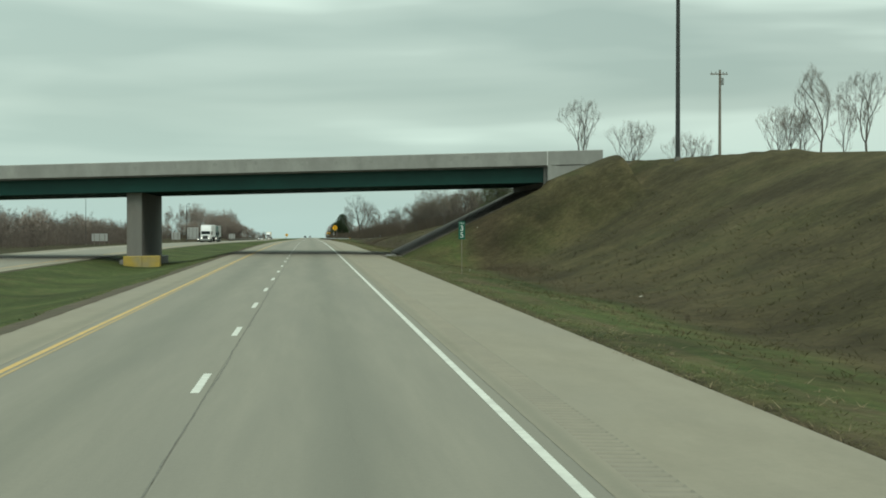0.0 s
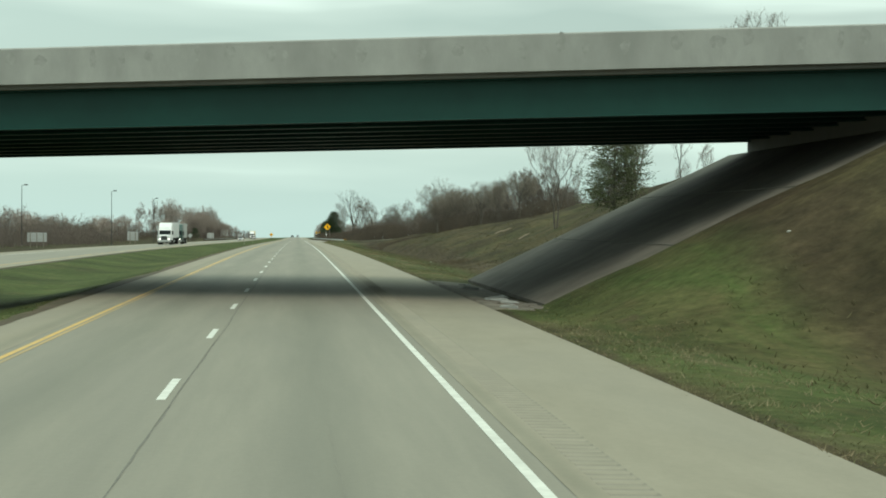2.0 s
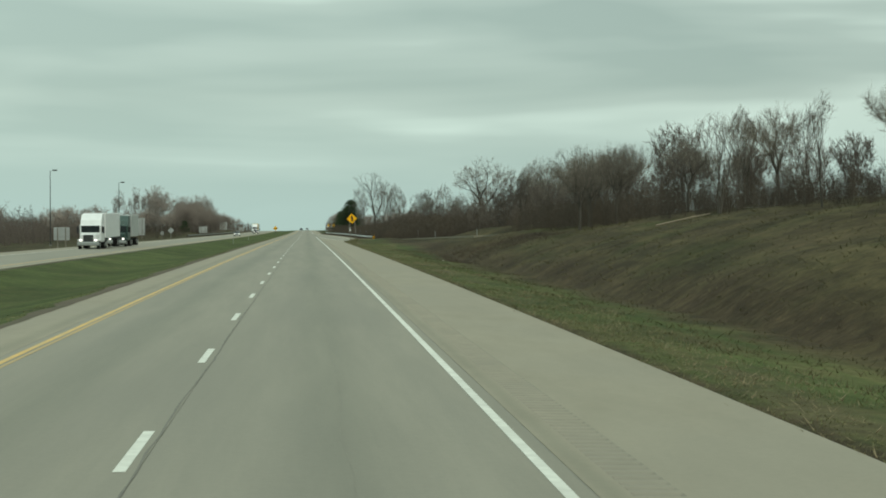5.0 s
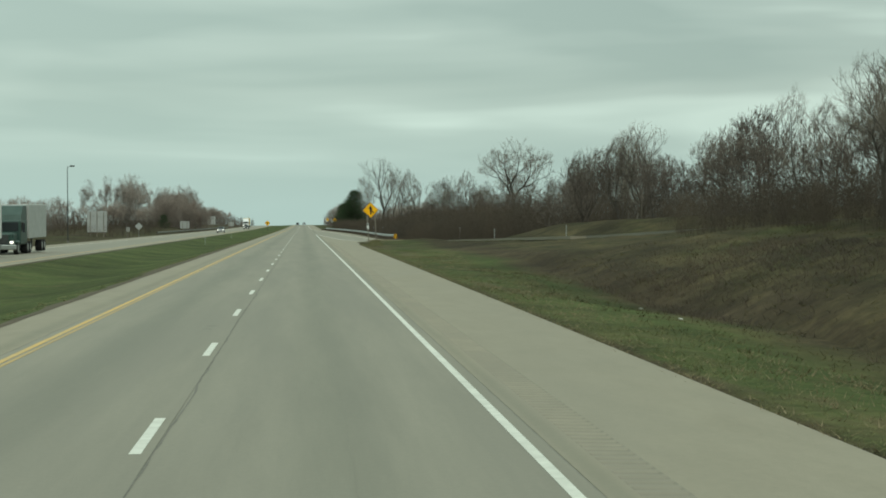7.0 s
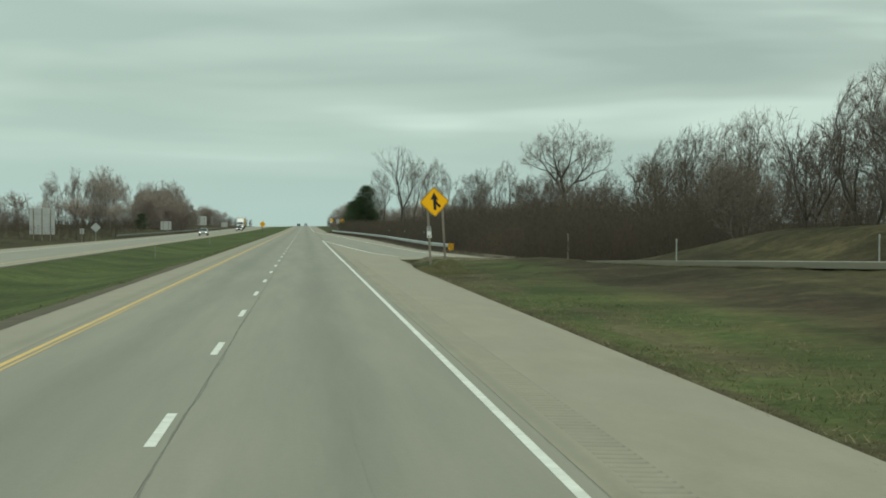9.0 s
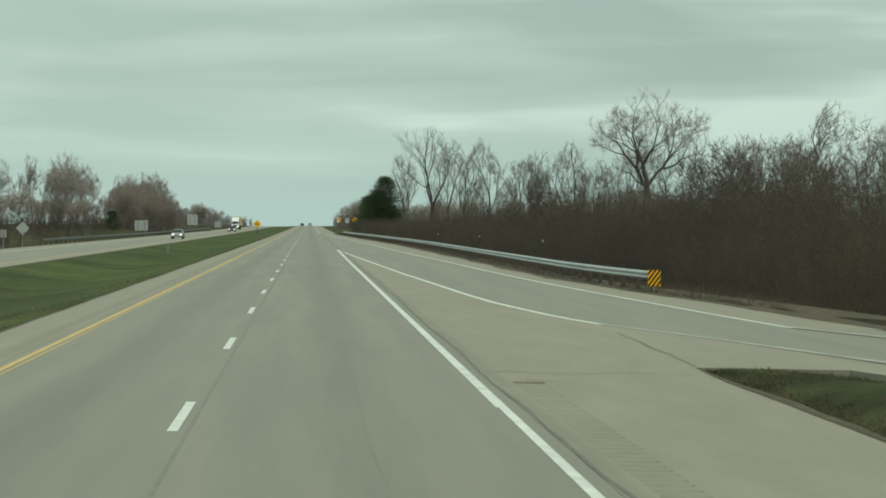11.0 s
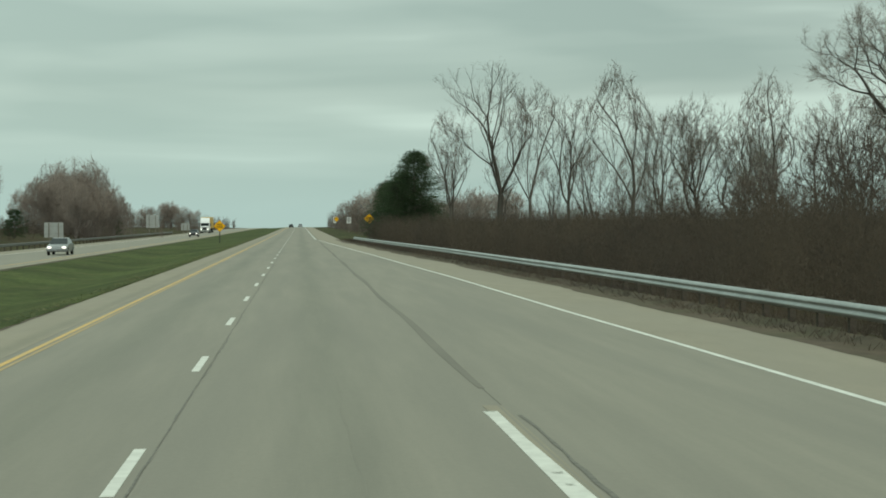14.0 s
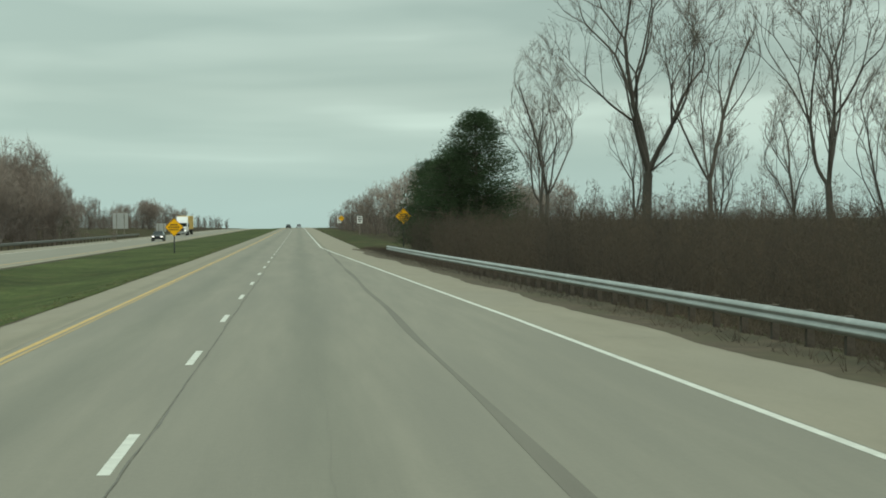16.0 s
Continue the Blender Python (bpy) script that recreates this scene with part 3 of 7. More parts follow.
def ground_z(x, y):
    """The lie of the land."""
    z0 = road_z(y)
    wob = noise.noise(Vector((x * 0.11, y * 0.08, 3.1))) * 0.16 + noise.noise(Vector((x * 0.4, y * 0.35, 7.7))) * 0.05
    if x > 0:
        edge = lerp_table(PAVE, y)[0] if y > 436 else RIGHT_EDGE
        if x < (edge + 0.2 if y > 426 else lerp_table(SHOULDER, y)[0] - 0.03):
            return z0 - 0.22
        if y < 436:
            xi, zr = lerp_table(RAMP, y)
            w = 5.4 if y < 420 else 6.6
            zr = min(zr, 7.3)
            room = max(0.5, xi - 1.2 - edge)
            ditch = edge + min(7.3, room * 0.45)
            dz = -0.75 * min(1.0, room / 9) * (1 - smooth_step((y - 290) / 65))
            if x <= ditch:
                u = (x - edge) / max(0.1, ditch - edge)
                base = z0 - 0.06 + (dz + 0.06) * smooth_step(u)
            elif x < xi - 1.2:
                u = (x - ditch) / (xi - 1.2 - ditch)
                low = z0 + dz
                bow = smooth_step((y - 128) / 15) * (1 - smooth_step((y - 330) / 40))
                k = (0.55 * u + 0.45 * smooth_step(u)) * (1 - bow) + bow * u ** (1.4 - 0.78 * smooth_step((y - 165) / 60))
                base = low + (zr - 0.05 - 0.2 * smooth_step((y - 335) / 20) - low) * k
                wob *= 2.3
            elif x < xi + w + 1.5:
                return zr - 0.2
            else:
                # a grassy hump beyond the ramp
                hump = smooth_step((y - 300) / 30) * (1 - smooth_step((y - 412) / 23))
                fall = smooth_step((x - xi - w - 1.5) / 12)
                tail = smooth_step((y - 120) / 60)
                base = zr - 0.1 - fall * 1.4 * tail * (1 - hump) + 2.0 * hump * smooth_step((x - xi - w - 1.5) / 8)
            base += wob * min(1, (x - edge) / 1.5) - 0.03
            if y > 396 and x < xi + w + 1.5:
                u = smooth_step((x - edge) / max(0.5, xi - 1.3 - edge))
                low_ = (z0 - 0.02 * (x - 3.9)) * (1 - u) + min(zr, z0 + 1.0) * u - (0.22 if y > 426.1 or x > inner_of(y) - 1.6 else 0.02)
                base = min(base, low_) + gore_mound(x, y)
            # the paved slope under the overpass
            ys = y + 0.2 * (x - 3.0)
            if 84 < ys < 112 and x < 24:
                # the bank closes up to the edge of the paved slope
                top = -0.15 + (x - 8.8) * 0.4733 + 0.0215 * (x - 3.0) if x < 19.3 else 5.55 + (x - 19.3) * 0.40
                base = max(base, base + (top - base) * smooth_step((ys - 88) / 12.0))
            k = smooth_step((ys - 103.2) / 1.2) * (1 - smooth_step((ys - 125.5) / 5.0))
            if k > 0 and x < 24:
                under = -0.35 + max(0.0, x - 9.0) * 0.475 + 0.0215 * (x - 3.0) if x < 19.3 else 4.55 + (x - 19.3) * 0.4
                base = base * (1 - k) + under * k
            return base
        fall = smooth_step((x - edge - 0.4) / 7)
        rise = smooth_step((x - 30) / 60) * 2.6
        k = smooth_step((y - 690) / 60)
        return z0 - 0.12 - fall * 1.5 * (1 - k) + rise + wob * fall
    if x > LEFT_EDGE - 0.2:
        return z0 - 0.22
    if x > OPP_IN:
        u = (LEFT_EDGE - x) / (LEFT_EDGE - OPP_IN)
        dip = -0.7 * math.sin(math.pi * u) ** 1.5 * (1 - 0.8 * smooth_step((y - 640) / 70))
        return z0 - 0.05 + (OPP_DZ - 0.03) * u + dip + wob * math.sin(math.pi * u)
    if x > OPP_OUT - 0.2:
        return z0 + OPP_DZ - 0.22
    d = OPP_OUT - x
    base = z0 + OPP_DZ - 0.1 - 0.8 * smooth_step(d / 6)
    hill = smooth_step((d - 4) / 18) * 7.8 * (1 - smooth_step((y - 118) / 40))
    bank = smooth_step((d - 6) / 14) * 1.7 * smooth_step((y - 560) / 120)
    return base + hill + bank + wob * min(1, d / 3)


def ground_sheet():
    xs = ([-2600, -1500, -900, -500, -300, -200, -150, -120, -100, -85, -75] + frange(-68, -28.2, 2.0) + [-27.85, -27.7, -27.4, -24, -20, -16.3, -16.02, -15.9]
          + frange(-15.2, -5.2, 0.8) + [-4.97, -4.94, -4.7, 0, 3] + [6.8, 6.96, 6.98, 7.12] + frange(7.4, 35, 0.55) + frange(36, 60, 2.0) + [65, 72, 80, 90, 105, 125, 150, 200, 300, 500, 900, 1500, 2600])
    ys = [-900, -500, -300, -200, -150] + frange(-140, 80, 3.0) + frange(82, 131, 1.0) + frange(134, 395, 3.0) + frange(396.5, 442, 0.6) + frange(444, 740, 3.0) + frange(750, 1500, 12) + [1600, 1800, 2200, 2800, 3600]
    v = [(x, y, ground_z(x, y)) for y in ys for x in xs]
    k = len(xs)
    f = [(j * k + i, j * k + i + 1, (j + 1) * k + i + 1, (j + 1) * k + i) for j in range(len(ys) - 1) for i in range(k - 1)]
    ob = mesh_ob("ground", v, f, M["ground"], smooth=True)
    return tagged(ob, "rolling grass verge with olive banks and bare brown patches", "ground", kind="structure")


ground = ground_sheet()

# ------------------------------------------------------------------ carriageways
JOINT = 0.16
road = strip("road", -3.32, JOINT - 0.008, Y0, Y1, 0.0, 0.24, M["road"])
tagged(road, "grey concrete motorway lane slab with tyre wear", "road", kind="structure")
road_r = strip("road", JOINT + 0.008, 3.93, Y0, Y1, 0.0, 0.24, M["road"])
tagged(road_r, "grey concrete motorway lane slab with tyre wear", "road", kind="structure")
strip("joint_seal", JOINT - 0.02, JOINT + 0.02, 397, 442, 0.003, 0.003, M["crack_pale"], parent=road)
lane_joint = strip("lane_joint", JOINT - 0.008, JOINT + 0.008, Y0, Y1, -0.006, 0.2, M["crack_pale"], parent=road)


def wide(y, a_, b_):
    return a_ if y < 430 else b_


R0, R1 = 4.24, 4.68
tagged(strip("shoulder", LEFT_EDGE, -3.33, Y0, Y1, lambda x, y: -0.02 * (-3.3 - x), 0.24, M["shoulder"]), "narrow pale concrete inner shoulder", "shoulder", kind="structure")
sh_a = tagged(strip("shoulder", 3.955, R0, Y0, 437, lambda x, y: -0.02 * (x - 3.9), 0.24, M["shoulder"]), "pale tan concrete shoulder with a milled rumble strip", "shoulder", kind="structure")
sh_b = tagged(strip("shoulder", R1, RIGHT_EDGE, Y0, 437, lambda x, y: -0.02 * (x - 3.9), 0.24, M["shoulder"]), "wide pale tan concrete outer shoulder", "shoulder", kind="structure")
edge_joint = strip("edge_joint", 3.93, 3.955, Y0, 735, -0.006, 0.2, M["crack_pale"], parent=road_r)


def rumble_strip():
    """Milled grooves across the shoulder, each dished 12 mm."""
    v, f, g_ = [], [], []
    pitch_, y = 0.275, -34.0
    while y < 423:
        for u, dz in ((0.0, 0.0), (0.03, -0.010), (0.09, -0.016), (0.15, -0.010), (0.18, 0.0)):
            z = road_z(y + u) - 0.02 * (R0 - 3.9)
            v += [(R0, y + u, z), (R0 + 0.03, y + u, z + dz), (R1 - 0.03, y + u, z - 0.009 + dz), (R1, y + u, z - 0.009)]
        y += pitch_
    for i in range(len(v) // 4 - 1):
        for j in range(3):
            (g_ if i % 5 in (1, 2) else f).append((4 * i + j, 4 * i + j + 1, 4 * i + j + 5, 4 * i + j + 4))
    # the dished bottom of each groove takes a darker colour
    tagged(mesh_ob("rumble_groove", v, g_, M["groove"], sh_a), "darker bottoms of the milled grooves", kind="stuff")
    ob = mesh_ob("rumble_strip", v, f, M["rumble"], sh_a)
    return tagged(ob, "milled rumble grooves in the shoulder", kind="stuff")


rumble_strip()
strip("shoulder_fill", R0, R1, 423.2, 437, lambda x, y: -0.02 * (x - 3.9), 0.2, M["shoulder"], parent=sh_a)
tagged(strip("rumble_bed", R0, R1, Y0, 437, -0.05, 0.19, M["rumble"], parent=sh_a), "worn concrete under the rumble strip")


def marking(name, left, right, y0, y1, material, parent, step=5.0, cross=0.0):
    return strip(name, left, right, y0, y1, lambda x, y: 0.004 - cross * max(0.0, x - 3.9), 0.003, material, step, parent)


DASH, CYCLE = 2.75, 11.0
dash_mesh = None
for k in range(-8, 100):
    y = k * CYCLE
    z = road_z(y)
    tilt = math.degrees(math.atan((road_z(y + DASH) - z) / DASH))
    if dash_mesh is None:
        bm = bmesh.new()
        box(bm, -0.058, 0.058, 0, DASH, 0.001, 0.005)
        first = part("lane_dash", bm, M["white_paint"], road)
        dash_mesh = first.data
        ob = first
    else:
        ob = new("lane_dash", dash_mesh)
        ob.parent = road
    ob.matrix_basis = pose(0, y, z, tilt, 0, 0)
marking("old_edge_line", -3.00, -2.93, Y0, Y1, M["faded_yellow"], road)
strip("edge_line", -3.17, -3.06, Y0, Y1, 0.004, 0.003, M["yellow_paint"], 5.0, road)
marking("edge_line", 3.675, 3.785, Y0, 420, M["white_paint"], road_r)
marking("gore_line", lambda y: 3.645 + 0.03 * smooth_step((y - 480) / 50), lambda y: 3.785 + 0.045 * smooth_step((y - 490) / 25), 420, 533.4, M["white_paint"], road_r)
marking("edge_line", 3.655, 3.805, 735, Y1, M["white_paint"], road_r)


def inner_x(y):
    return lerp_table(INNER, y)[0]


def outer_x(y):
    return lerp_table(OUTER, y)[0]


def pave_x(y):
    return lerp_table(PAVE, y)[0]


def cross(x, y):
    return -0.02 * (x - 3.9)


def shoulder_x(y):
    """The outer edge of the shoulder, a little ragged where it widens."""
    return lerp_table(SHOULDER, y)[0] + (0.05 * noise.noise(Vector((0.0, y * 0.8, 5.0))) if y > 403 else 0.0)


def dirt_edge(name, x_of, w0, w1, side, y0, y1, seed, parent_kind="structure"):
    """Uneven bare earth along a pavement edge, laid on the ground."""
    r = random.Random(seed)
    v, f = [], []
    ys = frange(y0, y1, 1.2)
    w = (w0 + w1) / 2
    for y in ys:
        w = min(w1, max(w0, w + r.gauss(0, (w1 - w0) * 0.22)))
        xa = x_of(y) - side * 0.06 * r.random()
        for u in (0.0, 0.5, 1.0):
            x = xa + side * w * u
            edge_z = road_z(y) - 0.02 * ((x - 3.9) if side > 0 else (-3.3 - x)) + 0.008
            on = x < pave_x(y) if side > 0 and y > 437 else u < 0.1
            gx = max(x, x_of(y) + 0.26) if side > 0 else min(x, x_of(y) - 0.26)
            v.append((x, y, edge_z if on else ground_z(gx, y) + (0.03 if u < 0.9 else -0.04)))
    for i in range(len(ys) - 1):
        for j in range(2):
            q = (i * 3 + j, i * 3 + j + 1, (i + 1) * 3 + j + 1, (i + 1) * 3 + j)
            f.append(q if side > 0 else tuple(reversed(q)))
    return tagged(mesh_ob(name, v, f, M["dirt"], smooth=True), "uneven bare earth along the pavement edge", "ground", kind=parent_kind)


dirt_edge("earth_edge", lambda y: LEFT_EDGE, 0.6, 1.6, -1, -30, 420, 3)
dirt_edge("earth_edge", lambda y: LEFT_EDGE, 0.05, 0.35, -1, 420, 760, 4)
dirt_edge("earth_edge", shoulder_x, 0.05, 0.4, 1, 385, 425.6, 7)

# the shoulder widens a little towards the gore
tagged(strip("shoulder_edge", RIGHT_EDGE, lambda y: max(RIGHT_EDGE + 0.01, shoulder_x(y)), 403.0, 426.0, cross, 0.24, M["shoulder"], 1.0, sh_b), "crumbling widened edge of the shoulder")

# taper: gore paving, ramp lane, outer shoulder
tagged(strip("gore_paving", 3.955, lambda y: min(inner_x(y) + 0.0, pave_x(y)), 437, 534, cross, 0.24, M["shoulder"], 2.0), "pale tan concrete gore between motorway and ramp", "pavement", kind="structure")
ramp_lane = tagged(strip("ramp_lane", lambda y: max(3.955, inner_x(y) + 0.0), lambda y: max(3.96, outer_x(y) + 0.12), 437, 735, cross, 0.24, M["road"], 2.0), "grey concrete acceleration lane", "road", kind="structure")
tagged(strip("ramp_shoulder", lambda y: max(3.96, outer_x(y) + 0.12), pave_x, 437, Y1, cross, 0.24, M["shoulder"], 2.0), "pale concrete shoulder beside the guardrail", "shoulder", kind="structure")


def rail_dirt():
    """Earth and grit that creeps from the brush over the edge of the ramp shoulder."""
    v, f = [], []
    ys = frange(427.5, 730, 0.7)
    for y in ys:
        w = 0.95 + 0.5 * noise.noise(Vector((0.3, y * 0.11, 2.2))) + 0.12 * noise.noise(Vector((1.3, y * 0.9, 4.2)))
        e_ = pave_x(y)
        for x, z in ((e_ - max(0.06, w), road_z(y) + cross(e_ - w, y) + 0.004), (e_ + 0.01, road_z(y) + cross(e_, y) + 0.012), (e_ + 0.35, ground_z(e_ + 0.6, y) + 0.06), (e_ + 2.2, ground_z(e_ + 2.2, y) + 0.03)):
            v.append((x, y, z - 0.45 * (1 - smooth_step((y - 427.5) / 5.0))))
    for i in range(len(ys) - 1):
        for j in range(3):
            f.append((i * 4 + j, i * 4 + j + 1, (i + 1) * 4 + j + 1, (i + 1) * 4 + j))
    return tagged(mesh_ob("earth_edge", v, f, M["dirt"], smooth=True), "earth and grit along the ramp shoulder under the guardrail", "ground", kind="structure")


strip("joint_stain", lambda y: 3.88 + 0.03 * math.sin(y * 0.31), lambda y: 4.02 + 0.04 * math.sin(y * 0.23 + 1), 536, 735, lambda x, y: 0.004 - 0.02 * max(0.0, x - 3.9), 0.004, M["lane_stain"], 1.5, ramp_lane)
rail_dirt()
marking("gore_line", lambda y: inner_x(y) - 0.10 + 0.04 * smooth_step((y - 480) / 50), lambda y: inner_x(y) + 0.07, 437, 533.4, M["white_paint"], ramp_lane, 2.0, 0.02)
marking("edge_line", lambda y: outer_x(y) - 0.07, lambda y: outer_x(y) + 0.07, 437, 735, M["white_paint"], ramp_lane, 2.0, 0.02)


def ramp_strip(name, a_, b_, y0, y1, material, lift, depth, parent=None, step=3.0):
    """A slab along the ramp; a_ and b_ are offsets from its inner pavement edge."""
    v, f = [], []
    ys = frange(y0, y1, step)
    for y in ys:
        xi, zr = lerp_table(RAMP, y)
        k = smooth_step((y - 405) / 32)
        za = zr * (1 - k) + k * (road_z(y) + cross(xi, y))
        zb = zr * (1 - k) + k * (road_z(y) + cross(xi + b_, y))
        wa, wb = a_ / 6.6, b_ / 6.6
        z1, z2 = za + (zb - za) * wa, za + (zb - za) * wb
        v += [(xi + a_, y, z1 + lift), (xi + b_, y, z2 + lift), (xi + b_, y, z2 + lift - depth), (xi + a_, y, z1 + lift - depth)]
    for i in range(len(ys) - 1):
        k = 4 * i
        for j in range(4):
            f.append((k + j, k + 4 + j, k + 4 + (j + 1) % 4, k + (j + 1) % 4))
    k = 4 * (len(ys) - 1)
    f += [(0, 1, 2, 3), (k + 3, k + 2, k + 1, k)]
    ob = mesh_ob(name, v, f, material, parent)
    if not parent:
        tagged(ob, kind="structure")
    return ob


ramp_road = tagged(ramp_strip("ramp_road", 0.0, 6.4, 128, 437, M["road"], 0.0, 0.24), "concrete on-ramp coming down the bank", "road", kind="structure")

ramp_strip("edge_line", 0.10, 0.24, 300, 437, M["worn_white"], 0.004, 0.003, ramp_road)
ramp_strip("edge_line", 4.42, 4.56, 300, 437, M["worn_white"], 0.004, 0.003, ramp_road)
gore_tip = tagged(strip("gore_paving", RIGHT_EDGE, lambda y: max(RIGHT_EDGE + 0.05, lerp_table(RAMP, y)[0] - 0.005), 426.0, 437, cross, 0.24, M["shoulder"], 1.0), "pale tan concrete gore between motorway and ramp", "pavement", kind="structure")
tagged(ramp_strip("ramp_shoulder", -1.3, -0.005, 375, 426, M["shoulder"], -0.004, 0.24), "narrow paved inner shoulder of the ramp", "shoulder", kind="structure")
tagged(ramp_strip("ramp_shoulder", 6.405, 7.7, 420, 437, M["shoulder"], -0.002, 0.24), "pale outer shoulder at the foot of the ramp", "shoulder", kind="structure")
# the other carriageway
opp = tagged(strip("opposite_road", OPP_OUT + 3.0, OPP_IN - 1.2, Y0, Y1, OPP_DZ, 0.24, M["road"], 8.0), "grey concrete carriageway for oncoming traffic", "road", kind="structure")
tagged(strip("shoulder", OPP_OUT, OPP_OUT + 2.98, Y0, Y1, OPP_DZ, 0.24, M["shoulder"], 8.0), "pale concrete outer shoulder of the oncoming side", "shoulder", kind="structure")
tagged(strip("shoulder", OPP_IN - 1.18, OPP_IN, Y0, Y1, OPP_DZ, 0.24, M["shoulder"], 8.0), "pale concrete inner shoulder of the oncoming side", "shoulder", kind="structure")
strip("edge_line", OPP_IN - 1.5, OPP_IN - 1.36, Y0, Y1, OPP_DZ + 0.004, 0.003, M["yellow_paint"], 8.0, opp)
strip("edge_line", OPP_OUT + 3.1, OPP_OUT + 3.24, Y0, Y1, OPP_DZ + 0.004, 0.003, M["white_paint"], 8.0, opp)


# ------------------------------------------------------------------ overpass
BX, BY, SKEW, GRADE = 3.0, 103.0, -0.2, 0.0215


def bridge_warp(ob):
    """Skew and grade of the overpass: local x across the motorway, y along it from the near face."""
    me = ob.data
    for v in me.vertices:
        x, y, z = v.co
        v.co = (x, BY + y + SKEW * (x - BX), z + GRADE * (x - BX))
    me.update()
    return ob


bridge = thing("overpass_bridge", 0, 0, 0, label="concrete overpass with green steel girders across the motorway", category="bridge")
XA, XB = -47.0, 19.5


def bpart(name, bm, material, parent=bridge, label=""):
    return bridge_warp(part(name, bm, material, parent, label))


# deck slab coloured dark as the pier, to deepen shade on the road below
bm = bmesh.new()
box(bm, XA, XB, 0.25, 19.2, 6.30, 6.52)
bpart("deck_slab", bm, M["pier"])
for y0, y1 in ((0.0, 0.42), (19.0, 19.42)):
    for a_, b_ in ((XA, XB - 0.03), (XB + 0.03, 23.6)):
        bm = bmesh.new()
        prism(bm, [(0, 6.43), (0.42, 6.43), (0.42, 6.7), (0.30, 7.5), (0.04, 7.5), (0.0, 7.46)], a_, b_)
        bmesh.ops.rotate(bm, verts=bm.verts, matrix=Matrix(((0, 1, 0), (1, 0, 0), (0, 0, 1))))
        bmesh.ops.recalc_face_normals(bm, faces=bm.faces)
        if y0 > 1:
            bmesh.ops.transform(bm, matrix=Matrix.Translation((0, 19.42, 0)) @ Matrix.Diagonal((1, -1, 1, 1)), verts=bm.verts)
            bmesh.ops.recalc_face_normals(bm, faces=bm.faces)
        bpart("parapet", bm, M["concrete"], label="plain concrete parapet with faint stains")
for i in range(8):
    y = 0.75 + i * 2.56
    bm = bmesh.new()
    prism(bm, [(y - 0.2, 5.14), (y + 0.2, 5.14), (y + 0.2, 5.19), (y + 0.01, 5.19), (y + 0.01, 6.25), (y + 0.2, 6.25), (y + 0.2, 6.298),
               (y - 0.2, 6.298), (y - 0.2, 6.25), (y - 0.01, 6.25), (y - 0.01, 5.19), (y - 0.2, 5.19)], XA, XB)
    bmesh.ops.rotate(bm, verts=bm.verts, matrix=Matrix(((0, 1, 0), (1, 0, 0), (0, 0, 1))))
    bmesh.ops.recalc_face_normals(bm, faces=bm.faces)
    bpart("girder", bm, M["green_steel"], label="green painted steel plate girder")
for x in frange(-40, 16, 7):
    for i in range(7):
        y = 0.75 + i * 2.56
        bm = bmesh.new()
        box(bm, x - 0.06, x + 0.06, y + 0.05, y + 2.5, 5.5, 6.0)
        bpart("cross_frame", bm, M["green_steel"])
bm = bmesh.new()
box(bm, XB - 0.028, XB + 0.028, 0.02, 0.40, 6.44, 7.49)
bpart("joint_seal", bm, M["sign_white"], label="white expansion joint seal in the parapet")
# wing wall, abutment cap and backwall
bm = bmesh.new()
prism(bm, [(19.53, 5.0), (23.6, 6.1), (23.6, 6.36), (19.53, 6.36)], 0.02, 0.4)
bpart("wing_wall", bm, M["concrete"])
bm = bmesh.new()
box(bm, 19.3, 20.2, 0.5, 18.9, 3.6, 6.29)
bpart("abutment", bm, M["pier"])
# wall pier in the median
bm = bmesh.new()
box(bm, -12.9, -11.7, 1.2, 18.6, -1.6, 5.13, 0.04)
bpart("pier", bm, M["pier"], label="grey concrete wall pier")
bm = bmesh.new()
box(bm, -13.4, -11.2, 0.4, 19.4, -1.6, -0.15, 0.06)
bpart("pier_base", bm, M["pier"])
bm = bmesh.new()
box(bm, -12.9, -11.45, -1.3, -0.1, -1.7, 0.15, 0.03)
box(bm, -11.43, -10.05, -1.3, -0.1, -1.7, 0.15, 0.03)
bpart("crash_block", bm, M["yellow_block"], label="faded yellow painted concrete end block")
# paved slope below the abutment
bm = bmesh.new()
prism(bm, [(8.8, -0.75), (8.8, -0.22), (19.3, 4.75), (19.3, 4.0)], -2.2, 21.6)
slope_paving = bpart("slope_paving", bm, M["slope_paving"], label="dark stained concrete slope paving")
for x, z in ((12.3, 1.437), (15.7, 3.046)):
    bm = bmesh.new()
    box(bm, x - 0.03, x + 0.03, -2.1, 21.5, z - 0.1, z + 0.012)
    bpart("paving_joint", bm, M["crack"], slope_paving)

bm = bmesh.new()
box(bm, 20.25, 160.0, 0.45, 18.95, 4.6, 6.5)
tagged(bridge_warp(part("approach_road", bm, M["road"])), "overpass approach road on its embankment", "road", kind="structure")
# broken concrete and soil in the gutter at the foot of the paved slope
rg = random.Random(3)
chunk_meshes = []
